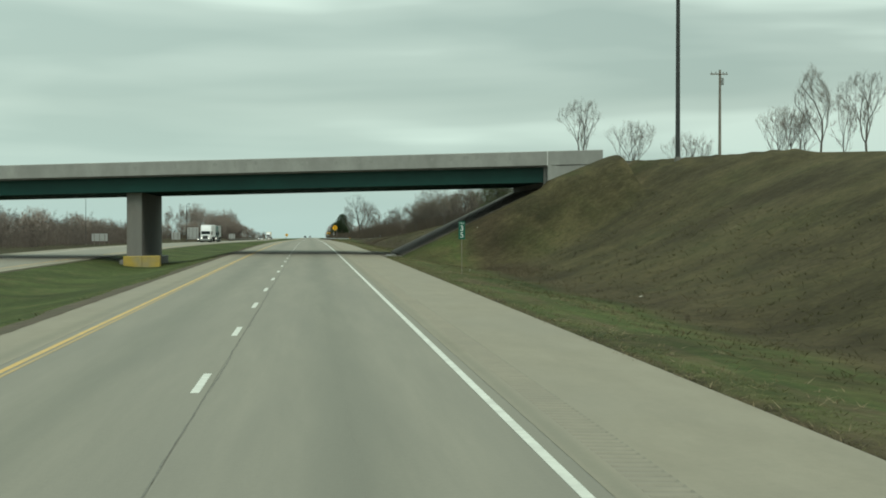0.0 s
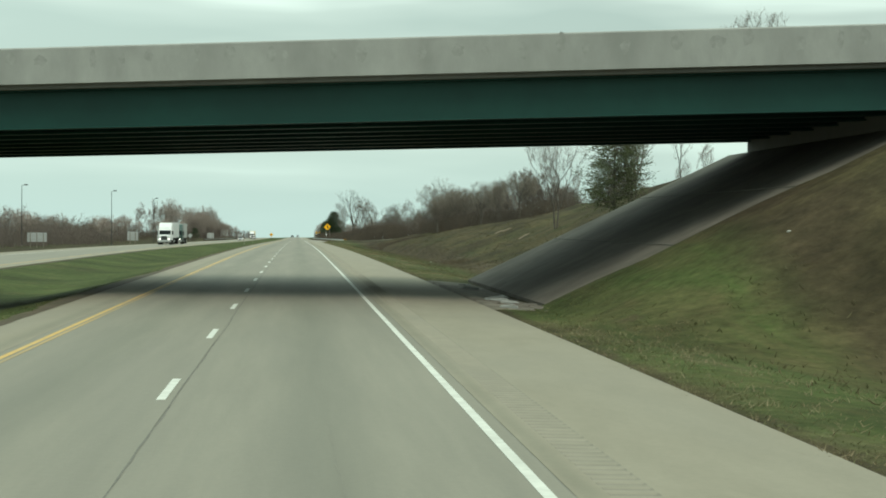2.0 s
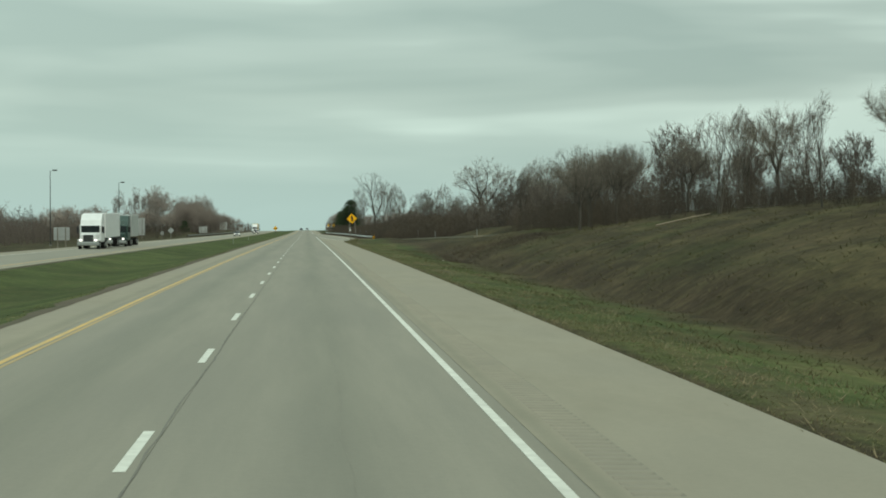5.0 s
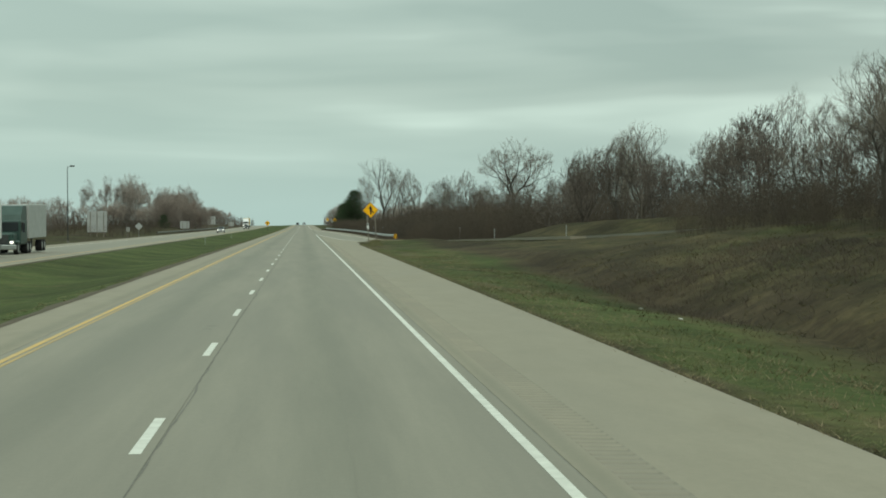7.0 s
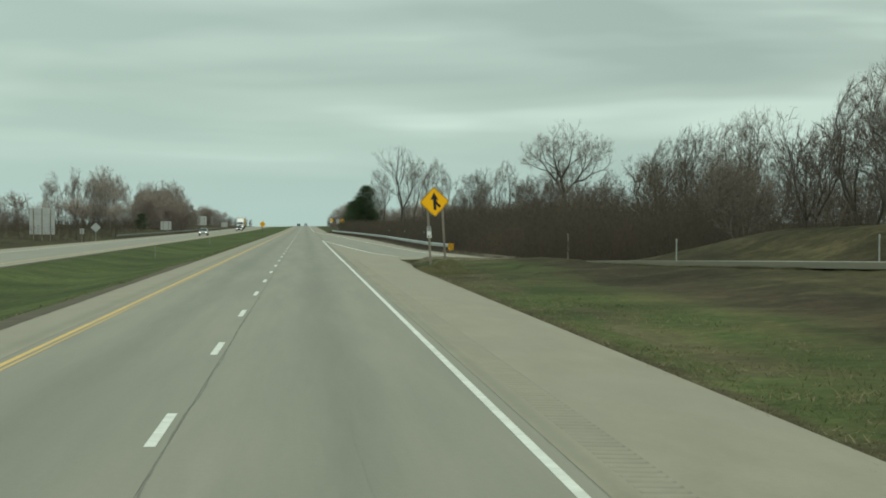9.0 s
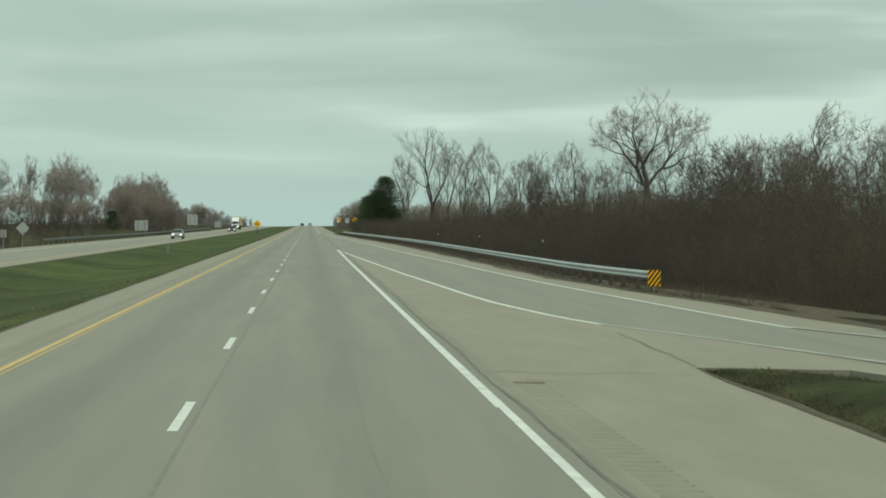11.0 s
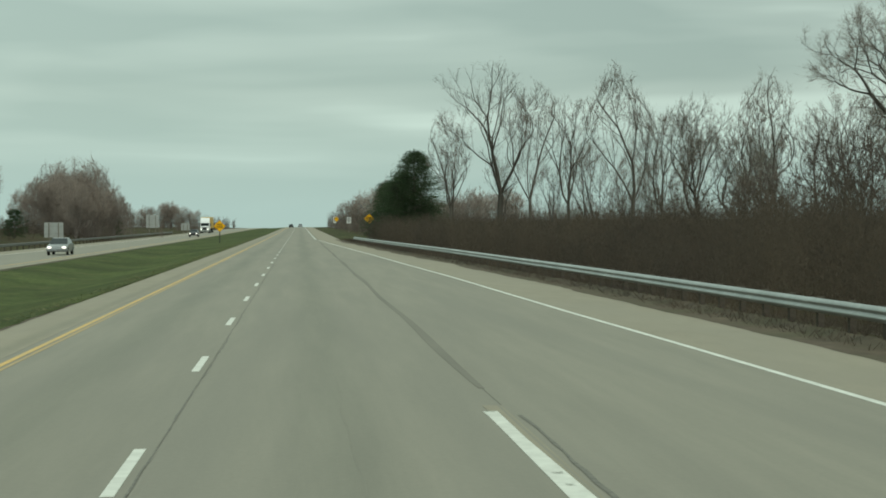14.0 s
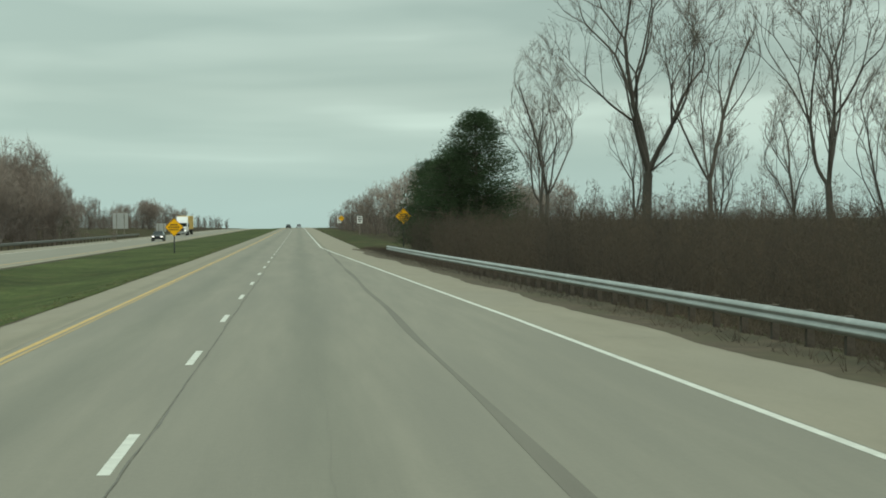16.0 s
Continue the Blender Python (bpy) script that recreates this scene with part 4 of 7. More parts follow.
for i in range(3):
    bm = bmesh.new()
    bmesh.ops.create_cube(bm, size=1.0)
    for v in bm.verts:
        v.co = (v.co.x * 0.62 + rg.uniform(-0.12, 0.12), v.co.y * 0.42 + rg.uniform(-0.1, 0.1), v.co.z * 0.10 + rg.uniform(-0.01, 0.01))
    bmesh.ops.bevel(bm, geom=bm.edges[:], offset=0.015, segments=1, affect="EDGES")
    me = bpy.data.meshes.new("concrete_chunk")
    bm.to_mesh(me)
    bm.free()
    me.materials.append(M["slope_paving"] if i else M["concrete"])
    chunk_meshes.append(me)
for i in range(26):
    x, y = rg.uniform(7.5, 9.0), 99.8 + (5 * rg.random() if i % 3 else 20 * rg.random())
    ob = new("concrete_chunk", chunk_meshes[i % 3])
    s_ = rg.uniform(0.3, 1.0)
    ob.matrix_basis = pose(x, y, -0.07 - 0.085 * (x - 7.0) + 0.03 * s_, rg.uniform(-6, 6), rg.uniform(-6, 6), rg.uniform(0, 360)) @ Matrix.Scale(s_, 4)
    tagged(ob, "broken piece of grey concrete lying in the gutter", "rubble", "rubble in the gutter")
v, f = [], []
ys = frange(99.4, 123.0, 0.4)
for y in ys:
    for x in (6.95, 7.02, 7.5, 8.0, 8.5, 9.0, 9.35):
        end = max(smooth_step((100.6 + 0.5 * noise.noise(Vector((x, 1.0, 2.0))) - y) / 1.0), smooth_step((y - 122.0) / 0.8))
        z = -0.068 - 0.085 * (x - 7.0) + 0.02 * noise.noise(Vector((x * 1.3, y * 1.1, 4.0))) - 0.3 * end - (0.3 if x < 7 else 0.0)
        v.append((x, y, z))
for j in range(len(ys) - 1):
    for i in range(6):
        f.append((j * 7 + i, j * 7 + i + 1, (j + 1) * 7 + i + 1, (j + 1) * 7 + i))
tagged(mesh_ob("gutter_apron", v, f, M["apron"], smooth=True), "dirty cracked concrete apron between shoulder and paved slope", "pavement", kind="structure")
# dark weathering on the face of the parapet
near_parapet = next(c_ for c_ in bridge.children if c_.name.startswith("parapet"))
for i in range(30):
    x0 = -13.0 + 1.05 * i + rg.uniform(-0.4, 0.4)
    w_, h_, z_ = rg.uniform(0.10, 0.26), rg.uniform(0.14, 0.32), 7.12 + rg.uniform(-0.1, 0.1)
    bm = bmesh.new()
    bm.faces.new([bm.verts.new((x0 + w_ * math.cos(t) * rg.uniform(0.6, 1.1), -0.003, z_ + h_ * math.sin(t) * rg.uniform(0.6, 1.1))) for t in frange(0, 5.7, 0.57)])
    bpart("weather_stain", bm, M["parapet_stain"], near_parapet)


# ------------------------------------------------------------------ trees
def tube(v, f, pts, radii, sides):
    """Append a tapered tube along pts to the lists v, f."""
    base = len(v)
    k = len(pts)
    for i, (p, r) in enumerate(zip(pts, radii)):
        d = (pts[min(i + 1, k - 1)] - pts[max(i - 1, 0)]).normalized()
        a_ = d.orthogonal().normalized()
        b_ = d.cross(a_)
        for s in range(sides):
            t = 2 * math.pi * s / sides
            v.append(p + a_ * (r * math.cos(t)) + b_ * (r * math.sin(t)))
    for i in range(k - 1):
        for s in range(sides if sides > 2 else 1):
            f.append((base + i * sides + s, base + i * sides + (s + 1) % sides, base + (i + 1) * sides + (s + 1) % sides, base + (i + 1) * sides + s))


def crown_reach(shape, u, a_, half):
    """Half width of a crown at the share u of its height, in the direction a_."""
    if shape == "dome":
        w = math.sqrt(max(0.0, 1 - max(0.0, (u - 0.35) / 0.65) ** 2)) * (0.62 + 0.38 * min(1, u / 0.35))
    elif shape == "vase":
        w = (0.22 + 0.78 * min(1, u / 0.66)) * math.sqrt(max(0.0, 1 - max(0.0, (u - 0.66) / 0.34) ** 2))
    elif shape == "spindle":
        w = math.sin(math.pi * (0.10 + 0.90 * u) ** 0.9) ** 0.8
    else:
        w = math.sin(math.pi * (0.10 + 0.88 * u)) ** 0.55
    return half * w * (0.88 + 0.15 * math.sin(3 * a_ + 6 * u + half) + 0.10 * math.sin(7 * a_ - 11 * u))


def bare_tree(seed, height, shape, base, half, r, reach=1.15, ratio=0.8, levels=7, angle=34, share=0.62, stems=1, spread=8.0, lean=(0.0, 0.0), wob=0.07, lift=0.10, side=1.6, third=0.6, tip=0.011,
              sprays=5, spray=0.7, tw=0.007, buds=0.0, bark="bark", twig="twig", label="leafless tree with grey bark and fine bare twigs", coarse=False):
    """A leafless tree whose limbs fork again and again within one crown shape, with side branches and sprays of bare twigs."""
    rng = random.Random(seed)
    v, f, ends = [], [], []

    def fill(q):
        """How far out of the crown's shape a point lies (1 on its skin), and the way back to its middle."""
        u = (q.z - base) / (height - base)
        x, y = q.x - lean[0] * max(0.0, u), q.y - lean[1] * max(0.0, u)
        room = crown_reach(shape, min(u, 0.985), math.atan2(y, x), half) if u > 0 else half * 0.5
        return u, math.hypot(x, y) / max(0.3 * half * (1 - max(0.0, u) ** 3), room, 0.1), Vector((-x, -y, 0)) / max(0.1, math.hypot(x, y))

    def turned(d, degrees, round_):
        s_ = d.orthogonal().normalized()
        s_.rotate(Matrix.Rotation(round_, 3, d))
        t = radians(degrees)
        return (d * math.cos(t) + s_ * math.sin(t)).normalized()

    def grow(p, d, l_, r0, level):
        """One limb with its side branches, then its fork."""
        k = max(2, round(l_ / (height * (0.055 if coarse else 0.028))))
        w = wob * (0.4 if level == 0 else 1.6 if coarse else 1.0)
        pts, radii = [p.copy()], [r0]
        r1 = max(tip, r0 * 0.80)
        for i in range(k):
            d = (d + Vector((rng.gauss(0, w), rng.gauss(0, w), rng.gauss(0, w) + lift * (1 - d.z)))).normalized()
            q = p + d * (l_ / k)
            if level > 0:
                u, out, back = fill(q)
                if u > 1 or (out > 1.15 and level > 3):
                    break
                if out > 1:
                    d = (d + back * 0.22 * out + Vector((0, 0, 0.2))).normalized()
                    q = p + d * (l_ / k)
            p = q
            pts.append(p.copy())
            radii.append(r0 + (r1 - r0) * (i + 1) / k)
        if len(pts) > 1:
            tube(v, f, pts, radii, (5 if r0 > 0.1 else 3 if r0 > 0.05 else 2) if coarse else 8 if r0 > 0.12 else 5 if r0 > 0.04 else 3)
        if len(pts) < k + 1 and level > 1:
            ends.append((p.copy(), d))
            return
        if level > 0:
            n = int(side * (0.5 + rng.random()))
            for i in range(n):
                j = rng.randrange(len(pts))
                dj = (pts[min(j + 1, len(pts) - 1)] - pts[max(j - 1, 0)]) if len(pts) > 1 else d
                if dj.length < 1e-6:
                    continue
                dd = turned(dj.normalized(), angle * rng.uniform(1.0, 1.5), rng.uniform(0, 6.28))
                if level >= levels - 2:
                    ends.append((pts[j].copy(), dd))
                else:
                    grow(pts[j], dd, l_ * rng.uniform(0.45, 0.7), max(tip, radii[j] * rng.uniform(0.28, 0.42)), level + 3 if level + 3 < levels else levels - 1)
        if level >= levels - 1:
            ends.append((p.copy(), d))
            ends.append((pts[max(0, len(pts) - 2)].copy(), d))
            return
        # the fork: the stronger arm turns less
        a_ = rng.uniform(0, 6.28)
        if level == 0:
            l_ = reach * (height - base) * (1 - ratio) / (1 - ratio ** (levels - 1)) / ratio
        grow(p, turned(d, angle * (1.25 - share) * rng.uniform(0.5, 1.2), a_), l_ * ratio * rng.uniform(0.85, 1.15), max(tip, r1 * math.sqrt(share)), level + 1)
        grow(p, turned(d, angle * (0.4 + share) * rng.uniform(0.75, 1.2), a_ + math.pi + rng.uniform(-0.5, 0.5)), l_ * ratio * rng.uniform(0.75, 1.05), max(tip, r1 * math.sqrt(1 - share)), level + 1)
        if level < 2 and rng.random() < third:
            grow(p, turned(d, angle * rng.uniform(0.7, 1.3), a_ + math.pi / 2), l_ * ratio * rng.uniform(0.7, 1.0), max(tip, r1 * math.sqrt(1 - share) * 0.9), level + 1)

    for k in range(stems):
        a_ = 2 * math.pi * k / stems + rng.uniform(-0.5, 0.5)
        d = Vector((math.cos(a_) * math.tan(radians(spread)), math.sin(a_) * math.tan(radians(spread)), 1)).normalized() if stems > 1 else Vector((lean[0] * 0.3, lean[1] * 0.3, height)).normalized()
        grow(Vector((math.cos(a_), math.sin(a_), 0)) * (0.6 * r if stems > 1 else 0) - Vector((0, 0, 0.3)), d, base * rng.uniform(0.92, 1.0) + 0.3, r / math.sqrt(stems), 0)
    ob = new("tree")
    tagged(ob, label, "tree")
    mesh_ob("trunk", v, f, M[bark], ob, smooth=True)
    # sprays of twigs
    gen = np.random.default_rng(seed)
    p0 = np.repeat(np.array([tuple(p) for p, d in ends]), sprays, 0)
    d = np.repeat(np.array([tuple(d) for p, d in ends]), sprays, 0)
    m = len(p0)
    tri = []

    def blades(p, d_, l_, w_):
        s_ = np.cross(d_, gen.normal(0, 1, (len(p), 3)))
        s_ /= np.linalg.norm(s_, axis=1)[:, None] + 1e-6
        tri.append(np.stack([p - s_ * w_, p + s_ * w_, p + d_ * l_[:, None]], 1).reshape(-1, 3))

    d = d + gen.normal(0, 0.42, (m, 3)) + np.array((0, 0, 0.2))
    d /= np.linalg.norm(d, axis=1)[:, None]
    ln = spray * gen.uniform(0.4, 1.3, m)
    blades(p0, d, ln, tw)
    for k in range(3):
        u = gen.uniform(0.2, 0.85, m)
        d2 = d + gen.normal(0, 0.5, (m, 3)) + np.array((0, 0, 0.12))
        d2 /= np.linalg.norm(d2, axis=1)[:, None]
        blades(p0 + d * (ln * u)[:, None], d2, ln * gen.uniform(0.35, 0.7, m), tw * 0.75)
    if buds:
        c_ = gen.uniform(0, 1, m) < buds
        k = int(c_.sum())
        blades((p0 + d * ln[:, None] * gen.uniform(0.5, 0.95, m)[:, None])[c_], d[c_], gen.uniform(0.08, 0.2, k), 0.026)
    c = new("crown", triangles("crown", np.concatenate(tri), M[twig]))
    c.parent = ob
    return ob


def triangles(name, v, material):
    """A mesh of loose triangles from an array of corners."""
    m = len(v) // 3
    me = bpy.data.meshes.new(name)
    me.vertices.add(3 * m)
    me.vertices.foreach_set("co", v.astype(np.float32).ravel())
    me.loops.add(3 * m)
    me.loops.foreach_set("vertex_index", np.arange(3 * m, dtype=np.int32))
    me.polygons.add(m)
    me.polygons.foreach_set("loop_start", np.arange(0, 3 * m, 3, dtype=np.int32))
    me.update()
    me.materials.append(material)
    return me


def place(ob, x, y, rz=0.0, s=1.0, z=None, sink=0.0):
    z = ground_z(x, y) if z is None else z
    ob.matrix_basis = pose(x, y, z - sink, 0, 0, rz) @ Matrix.Scale(s, 4)
    return ob


def plant(proto, x, y, rz=0.0, s=1.0, sink=0.0, z=None):
    z = ground_z(x, y) if z is None else z
    return copy_thing(proto, pose(x, y, z - sink, 0, 0, rz) @ Matrix.Scale(s / proto.scale[0], 4))


def conifer(seed, height, radius, material, label, shape=1.0, clumps=420, low=0.06, ragged=0.2, needles=64):
    """An evergreen: trunk and a crown of many drooping needle sprays."""
    rng = random.Random(seed)
    ob = new("evergreen_tree")
    tagged(ob, label, "tree")
    v, f = [], []
    tube(v, f, [Vector((0.02 * math.sin(2.1 * j), 0.02 * math.cos(1.7 * j), -0.3 + height * 0.16 * j)) for j in range(7)], [height * 0.02 * (1 - 0.14 * j) for j in range(7)], 7)
    bv, bf, v, f = v, f, [], []
    for i in range(clumps):
        u = low + (1 - low) * (i + rng.random()) / clumps
        prof = (1 - u) ** (0.62 * shape) * (0.35 + 0.65 * min(1, (u - low + 0.06) / 0.22))
        a_ = rng.uniform(0, 2 * math.pi)
        reach = radius * prof * rng.uniform(1 - ragged, 1 + ragged * 0.7) + 0.25
        out = Vector((math.cos(a_), math.sin(a_), rng.uniform(-0.12, 0.28)))
        q = Vector((0, 0, u * height * 0.97))
        tip = q + out * reach
        if i % 3 == 0:
            tube(bv, bf, [q, q.lerp(tip, 0.5), tip], [0.04, 0.025, 0.01], 3)
        for j in range(needles):
            w = rng.uniform(0.3, 1.05)
            c = q.lerp(tip, w) + Vector((rng.gauss(0, 0.16), rng.gauss(0, 0.16), rng.gauss(0, 0.13))) * (0.5 + height / 12)
            d = (out + Vector((rng.gauss(0, 0.6), rng.gauss(0, 0.6), rng.gauss(0.25, 0.45)))).normalized() * rng.uniform(0.10, 0.24) * (0.6 + height / 20)
            s_ = d.orthogonal().normalized()
            s_.rotate(Matrix.Rotation(rng.uniform(0, 6.28), 3, d))
            s_ *= rng.uniform(0.02, 0.042)
            b0 = len(v)
            v.extend((c - s_, c + s_, c + d))
            f.append((b0, b0 + 1, b0 + 2))
    mesh_ob("trunk", bv, bf, M["bark"], ob, smooth=True)
    mesh_ob("crown", v, f, material, ob)
    return ob


def thicket(name, spots, seed, material, label, stems=4, twigs=26, width=0.02, spread=0.35, twig_len=0.16, category="brush"):
    """Bare brush and far woods: spots are (x, y, z, height); every plant has thin stems and many twigs."""
    rng = np.random.default_rng(seed)
    sp = np.array(spots, float)
    k = len(sp)
    V = []
    h = np.repeat(sp[:, 3], stems) * rng.uniform(0.7, 1.0, k * stems)
    root = np.repeat(sp[:, :3], stems, 0) + rng.normal(0, 0.12, (k * stems, 3)) * [1, 1, 0] - [0, 0, 0.15]
    lean = rng.normal(0, spread * 0.5, (k * stems, 3))
    lean[:, 2] = 1.0
    tip = root + lean * (h * 0.86)[:, None]
    a_ = rng.uniform(0, np.pi, k * stems)
    side = np.c_[np.cos(a_), np.sin(a_), 0 * a_] * (width * 0.4 * (0.5 + h / 5))[:, None]
    V.append(np.stack([root - side, root + side, tip], 1).reshape(-1, 3))
    n1 = k * stems
    t_ = np.repeat(np.arange(n1), twigs)
    u = 0.08 + 0.86 * rng.uniform(0, 1, n1 * twigs) ** 0.8
    p = root[t_] + (tip[t_] - root[t_]) * u[:, None]
    p += np.clip(rng.normal(0, 1, (n1 * twigs, 3)), -1.7, 1.7) * (h[t_] * 0.085 * (1.05 - 0.85 * u))[:, None] * [1, 1, 0.6]
    p[:, 2] = np.maximum(p[:, 2], root[t_, 2] + 0.1)
    d = rng.normal(0, 1, (n1 * twigs, 3))
    d[:, 2] = np.abs(d[:, 2]) * 0.9 + 0.25
    d /= np.linalg.norm(d, axis=1)[:, None]
    ln = h[t_] * twig_len * rng.uniform(0.5, 1.4, n1 * twigs) * (1.25 - 0.55 * u)
    q = rng.normal(0, 1, (n1 * twigs, 3))
    s_ = np.cross(d, q)
    s_ /= np.linalg.norm(s_, axis=1)[:, None] + 1e-6
    s_ *= (width * 0.45 * (0.6 + h[t_] / 12))[:, None]
    V.append(np.stack([p - s_, p + s_, p + d * ln[:, None]], 1).reshape(-1, 3))
    me = triangles(name, np.concatenate(V), material)
    return tagged(new(name, me), label, category, kind="stuff")


rs = random.Random(11)
# the trees with a shape of their own, then prototypes of the commoner ones
OAK = bare_tree(31, 23.8, "dome", 9.3, 10.2, 0.62, 1.25, 0.82, 8, 42, 0.58, 1, 0, (0, 0), 0.09, 0.07, 1.5, 1.0, 0.013, 5, 0.95, 0.008, 0.4,
                label="large spreading leafless oak with a heavy forked trunk")
place(OAK, 54.7, 648.0, 20)
COTTON = bare_tree(20, 22.4, "vase", 7.4, 6.8, 0.38, 1.15, 0.80, 7, 27, 0.60, 1, 0, (-2.4, 0.5), 0.05, 0.06, 1.6, 0.7, 0.013, 3, 0.9, 0.008, 0.6, label="tall leafless tree with long forked limbs rising from one foot")
place(COTTON, 23.4, 690.0, 0, 0.95)
POLE = bare_tree(42, 20.0, "spindle", 7.0, 3.4, 0.21, 1.15, 0.84, 7, 26, 0.74, 1, 0, (0.5, 0), 0.05, 0.08, 2.0, 0.7, 0.012, 3, 0.85, 0.008, 0.7, label="slender tall leafless tree with a straight stem")
place(POLE, 26.0, 684.0, 10, 0.95)
VEE = bare_tree(19, 15.4, "vase", 5.6, 3.6, 0.20, 1.15, 0.80, 6, 26, 0.58, 1, 8, (-0.8, 0), 0.05, 0.06, 2.0, 0.7, 0.011, 4, 0.75, 0.007, 0.7, label="leafless tree forked into two rising stems")
place(VEE, 27.2, 665.5, 30)
SPINDLE = bare_tree(44, 17.0, "spindle", 5.6, 2.8, 0.20, 1.15, 0.84, 7, 24, 0.74, 1, 0, (-1.6, 0), 0.05, 0.08, 2.0, 0.7, 0.011, 3, 0.75, 0.007, 0.6, label="narrow tall leafless tree leaning a little")
place(SPINDLE, 28.9, 645.5, 0)
DARK = bare_tree(26, 15.5, "vase", 4.2, 4.0, 0.28, 1.15, 0.82, 7, 34, 0.6, 1, 0, (0, 0), 0.09, 0.07, 1.8, 0.7, 0.014, 3, 0.7, 0.010, 0.2, label="dark leafless tree with a dense twiggy crown")
place(DARK, 39.6, 665.5, 60)
UPRIGHT = bare_tree(28, 17.2, "spindle", 4.6, 3.2, 0.26, 1.15, 0.84, 7, 30, 0.7, 1, 0, (0.3, 0), 0.08, 0.09, 2.0, 0.7, 0.013, 3, 0.7, 0.010, 0.2, label="upright leafless tree with many close dark limbs")
place(UPRIGHT, 42.4, 653.5, 0)
FIELD = bare_tree(31, 7.2, "vase", 1.7, 2.8, 0.12, 1.15, 0.80, 6, 25, 0.6, 2, 7, (0.1, 0), 0.05, 0.06, 1.8, 0.7, 0.007, 4, 0.42, 0.0035, 0.0, label="small vase-shaped leafless tree on the grass bank")
place(FIELD, 22.4, 184.5, 200, 1.03)
GLOBE = bare_tree(30, 5.3, "globe", 1.8, 2.05, 0.12, 1.15, 0.82, 7, 30, 0.55, 1, 0, (0, 0), 0.05, 0.04, 2.2, 0.9, 0.005, 4, 0.42, 0.0034, 0.0, label="round-headed leafless tree with a dense twiggy crown")
place(GLOBE, 28.5, 243.0, 30)
SLIM = bare_tree(31, 8.0, "spindle", 2.4, 1.5, 0.08, 1.15, 0.84, 6, 26, 0.74, 1, 0, (0.2, 0), 0.05, 0.08, 2.0, 0.7, 0.007, 4, 0.45, 0.004, 0.0, label="slim young leafless tree")
place(SLIM, 26.2, 250.5, 0, 0.62)
# denser trees of the woods
MASS = [bare_tree(30, 9.0, "globe", 2.0, 3.4, 0.15, 1.15, 0.80, 6, 34, 0.58, 2, 10, (0, 0), 0.08, 0.07, 1.6, 0.7, 0.015, 2, 0.85, 0.022, 0.0, "wood_bark", "wood_twig", "leafless tree of the dense brown woods", True),
        bare_tree(40, 9.8, "vase", 2.4, 3.1, 0.16, 1.15, 0.82, 6, 30, 0.6, 2, 6, (0.3, 0.2), 0.07, 0.08, 1.8, 0.7, 0.015, 2, 0.85, 0.022, 0.0, "wood_bark", "wood_twig", "leafless tree of the dense brown woods", True),
        bare_tree(41, 8.2, "dome", 1.5, 3.7, 0.14, 1.15, 0.80, 5, 36, 0.58, 3, 12, (0, 0), 0.08, 0.07, 1.8, 0.7, 0.015, 2, 0.85, 0.022, 0.0, "wood_bark", "wood_twig", "leafless tree of the dense brown woods", True)]
for i, ob in enumerate(MASS):
    place(ob, 42.0 + 3 * i, 262.0 + 9 * i, 0, 0.9)
# trees far off, with coarser twigs; far bark and twigs carry painted haze
FAR_TALL = bare_tree(16, 17.5, "spindle", 2.4, 3.1, 0.22, 1.15, 0.84, 6, 27, 0.68, 1, 5, (0.3, 0), 0.06, 0.08, 2.2, 0.7, 0.020, 4, 1.25, 0.020, 0.0, "far_bark", "far_twig", "tall pale leafless tree with painted haze in the far woods", True)
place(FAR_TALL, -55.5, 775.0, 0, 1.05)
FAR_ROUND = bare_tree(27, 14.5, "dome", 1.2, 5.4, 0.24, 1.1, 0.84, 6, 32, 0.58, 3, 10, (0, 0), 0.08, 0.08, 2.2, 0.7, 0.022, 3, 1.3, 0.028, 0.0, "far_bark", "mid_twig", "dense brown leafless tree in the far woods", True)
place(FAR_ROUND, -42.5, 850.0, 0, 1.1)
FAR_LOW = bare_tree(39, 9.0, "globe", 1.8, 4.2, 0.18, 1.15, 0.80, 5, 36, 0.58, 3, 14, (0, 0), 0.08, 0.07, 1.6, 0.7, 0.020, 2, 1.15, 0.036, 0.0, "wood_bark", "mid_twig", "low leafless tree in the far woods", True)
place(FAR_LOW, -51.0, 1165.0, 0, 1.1)
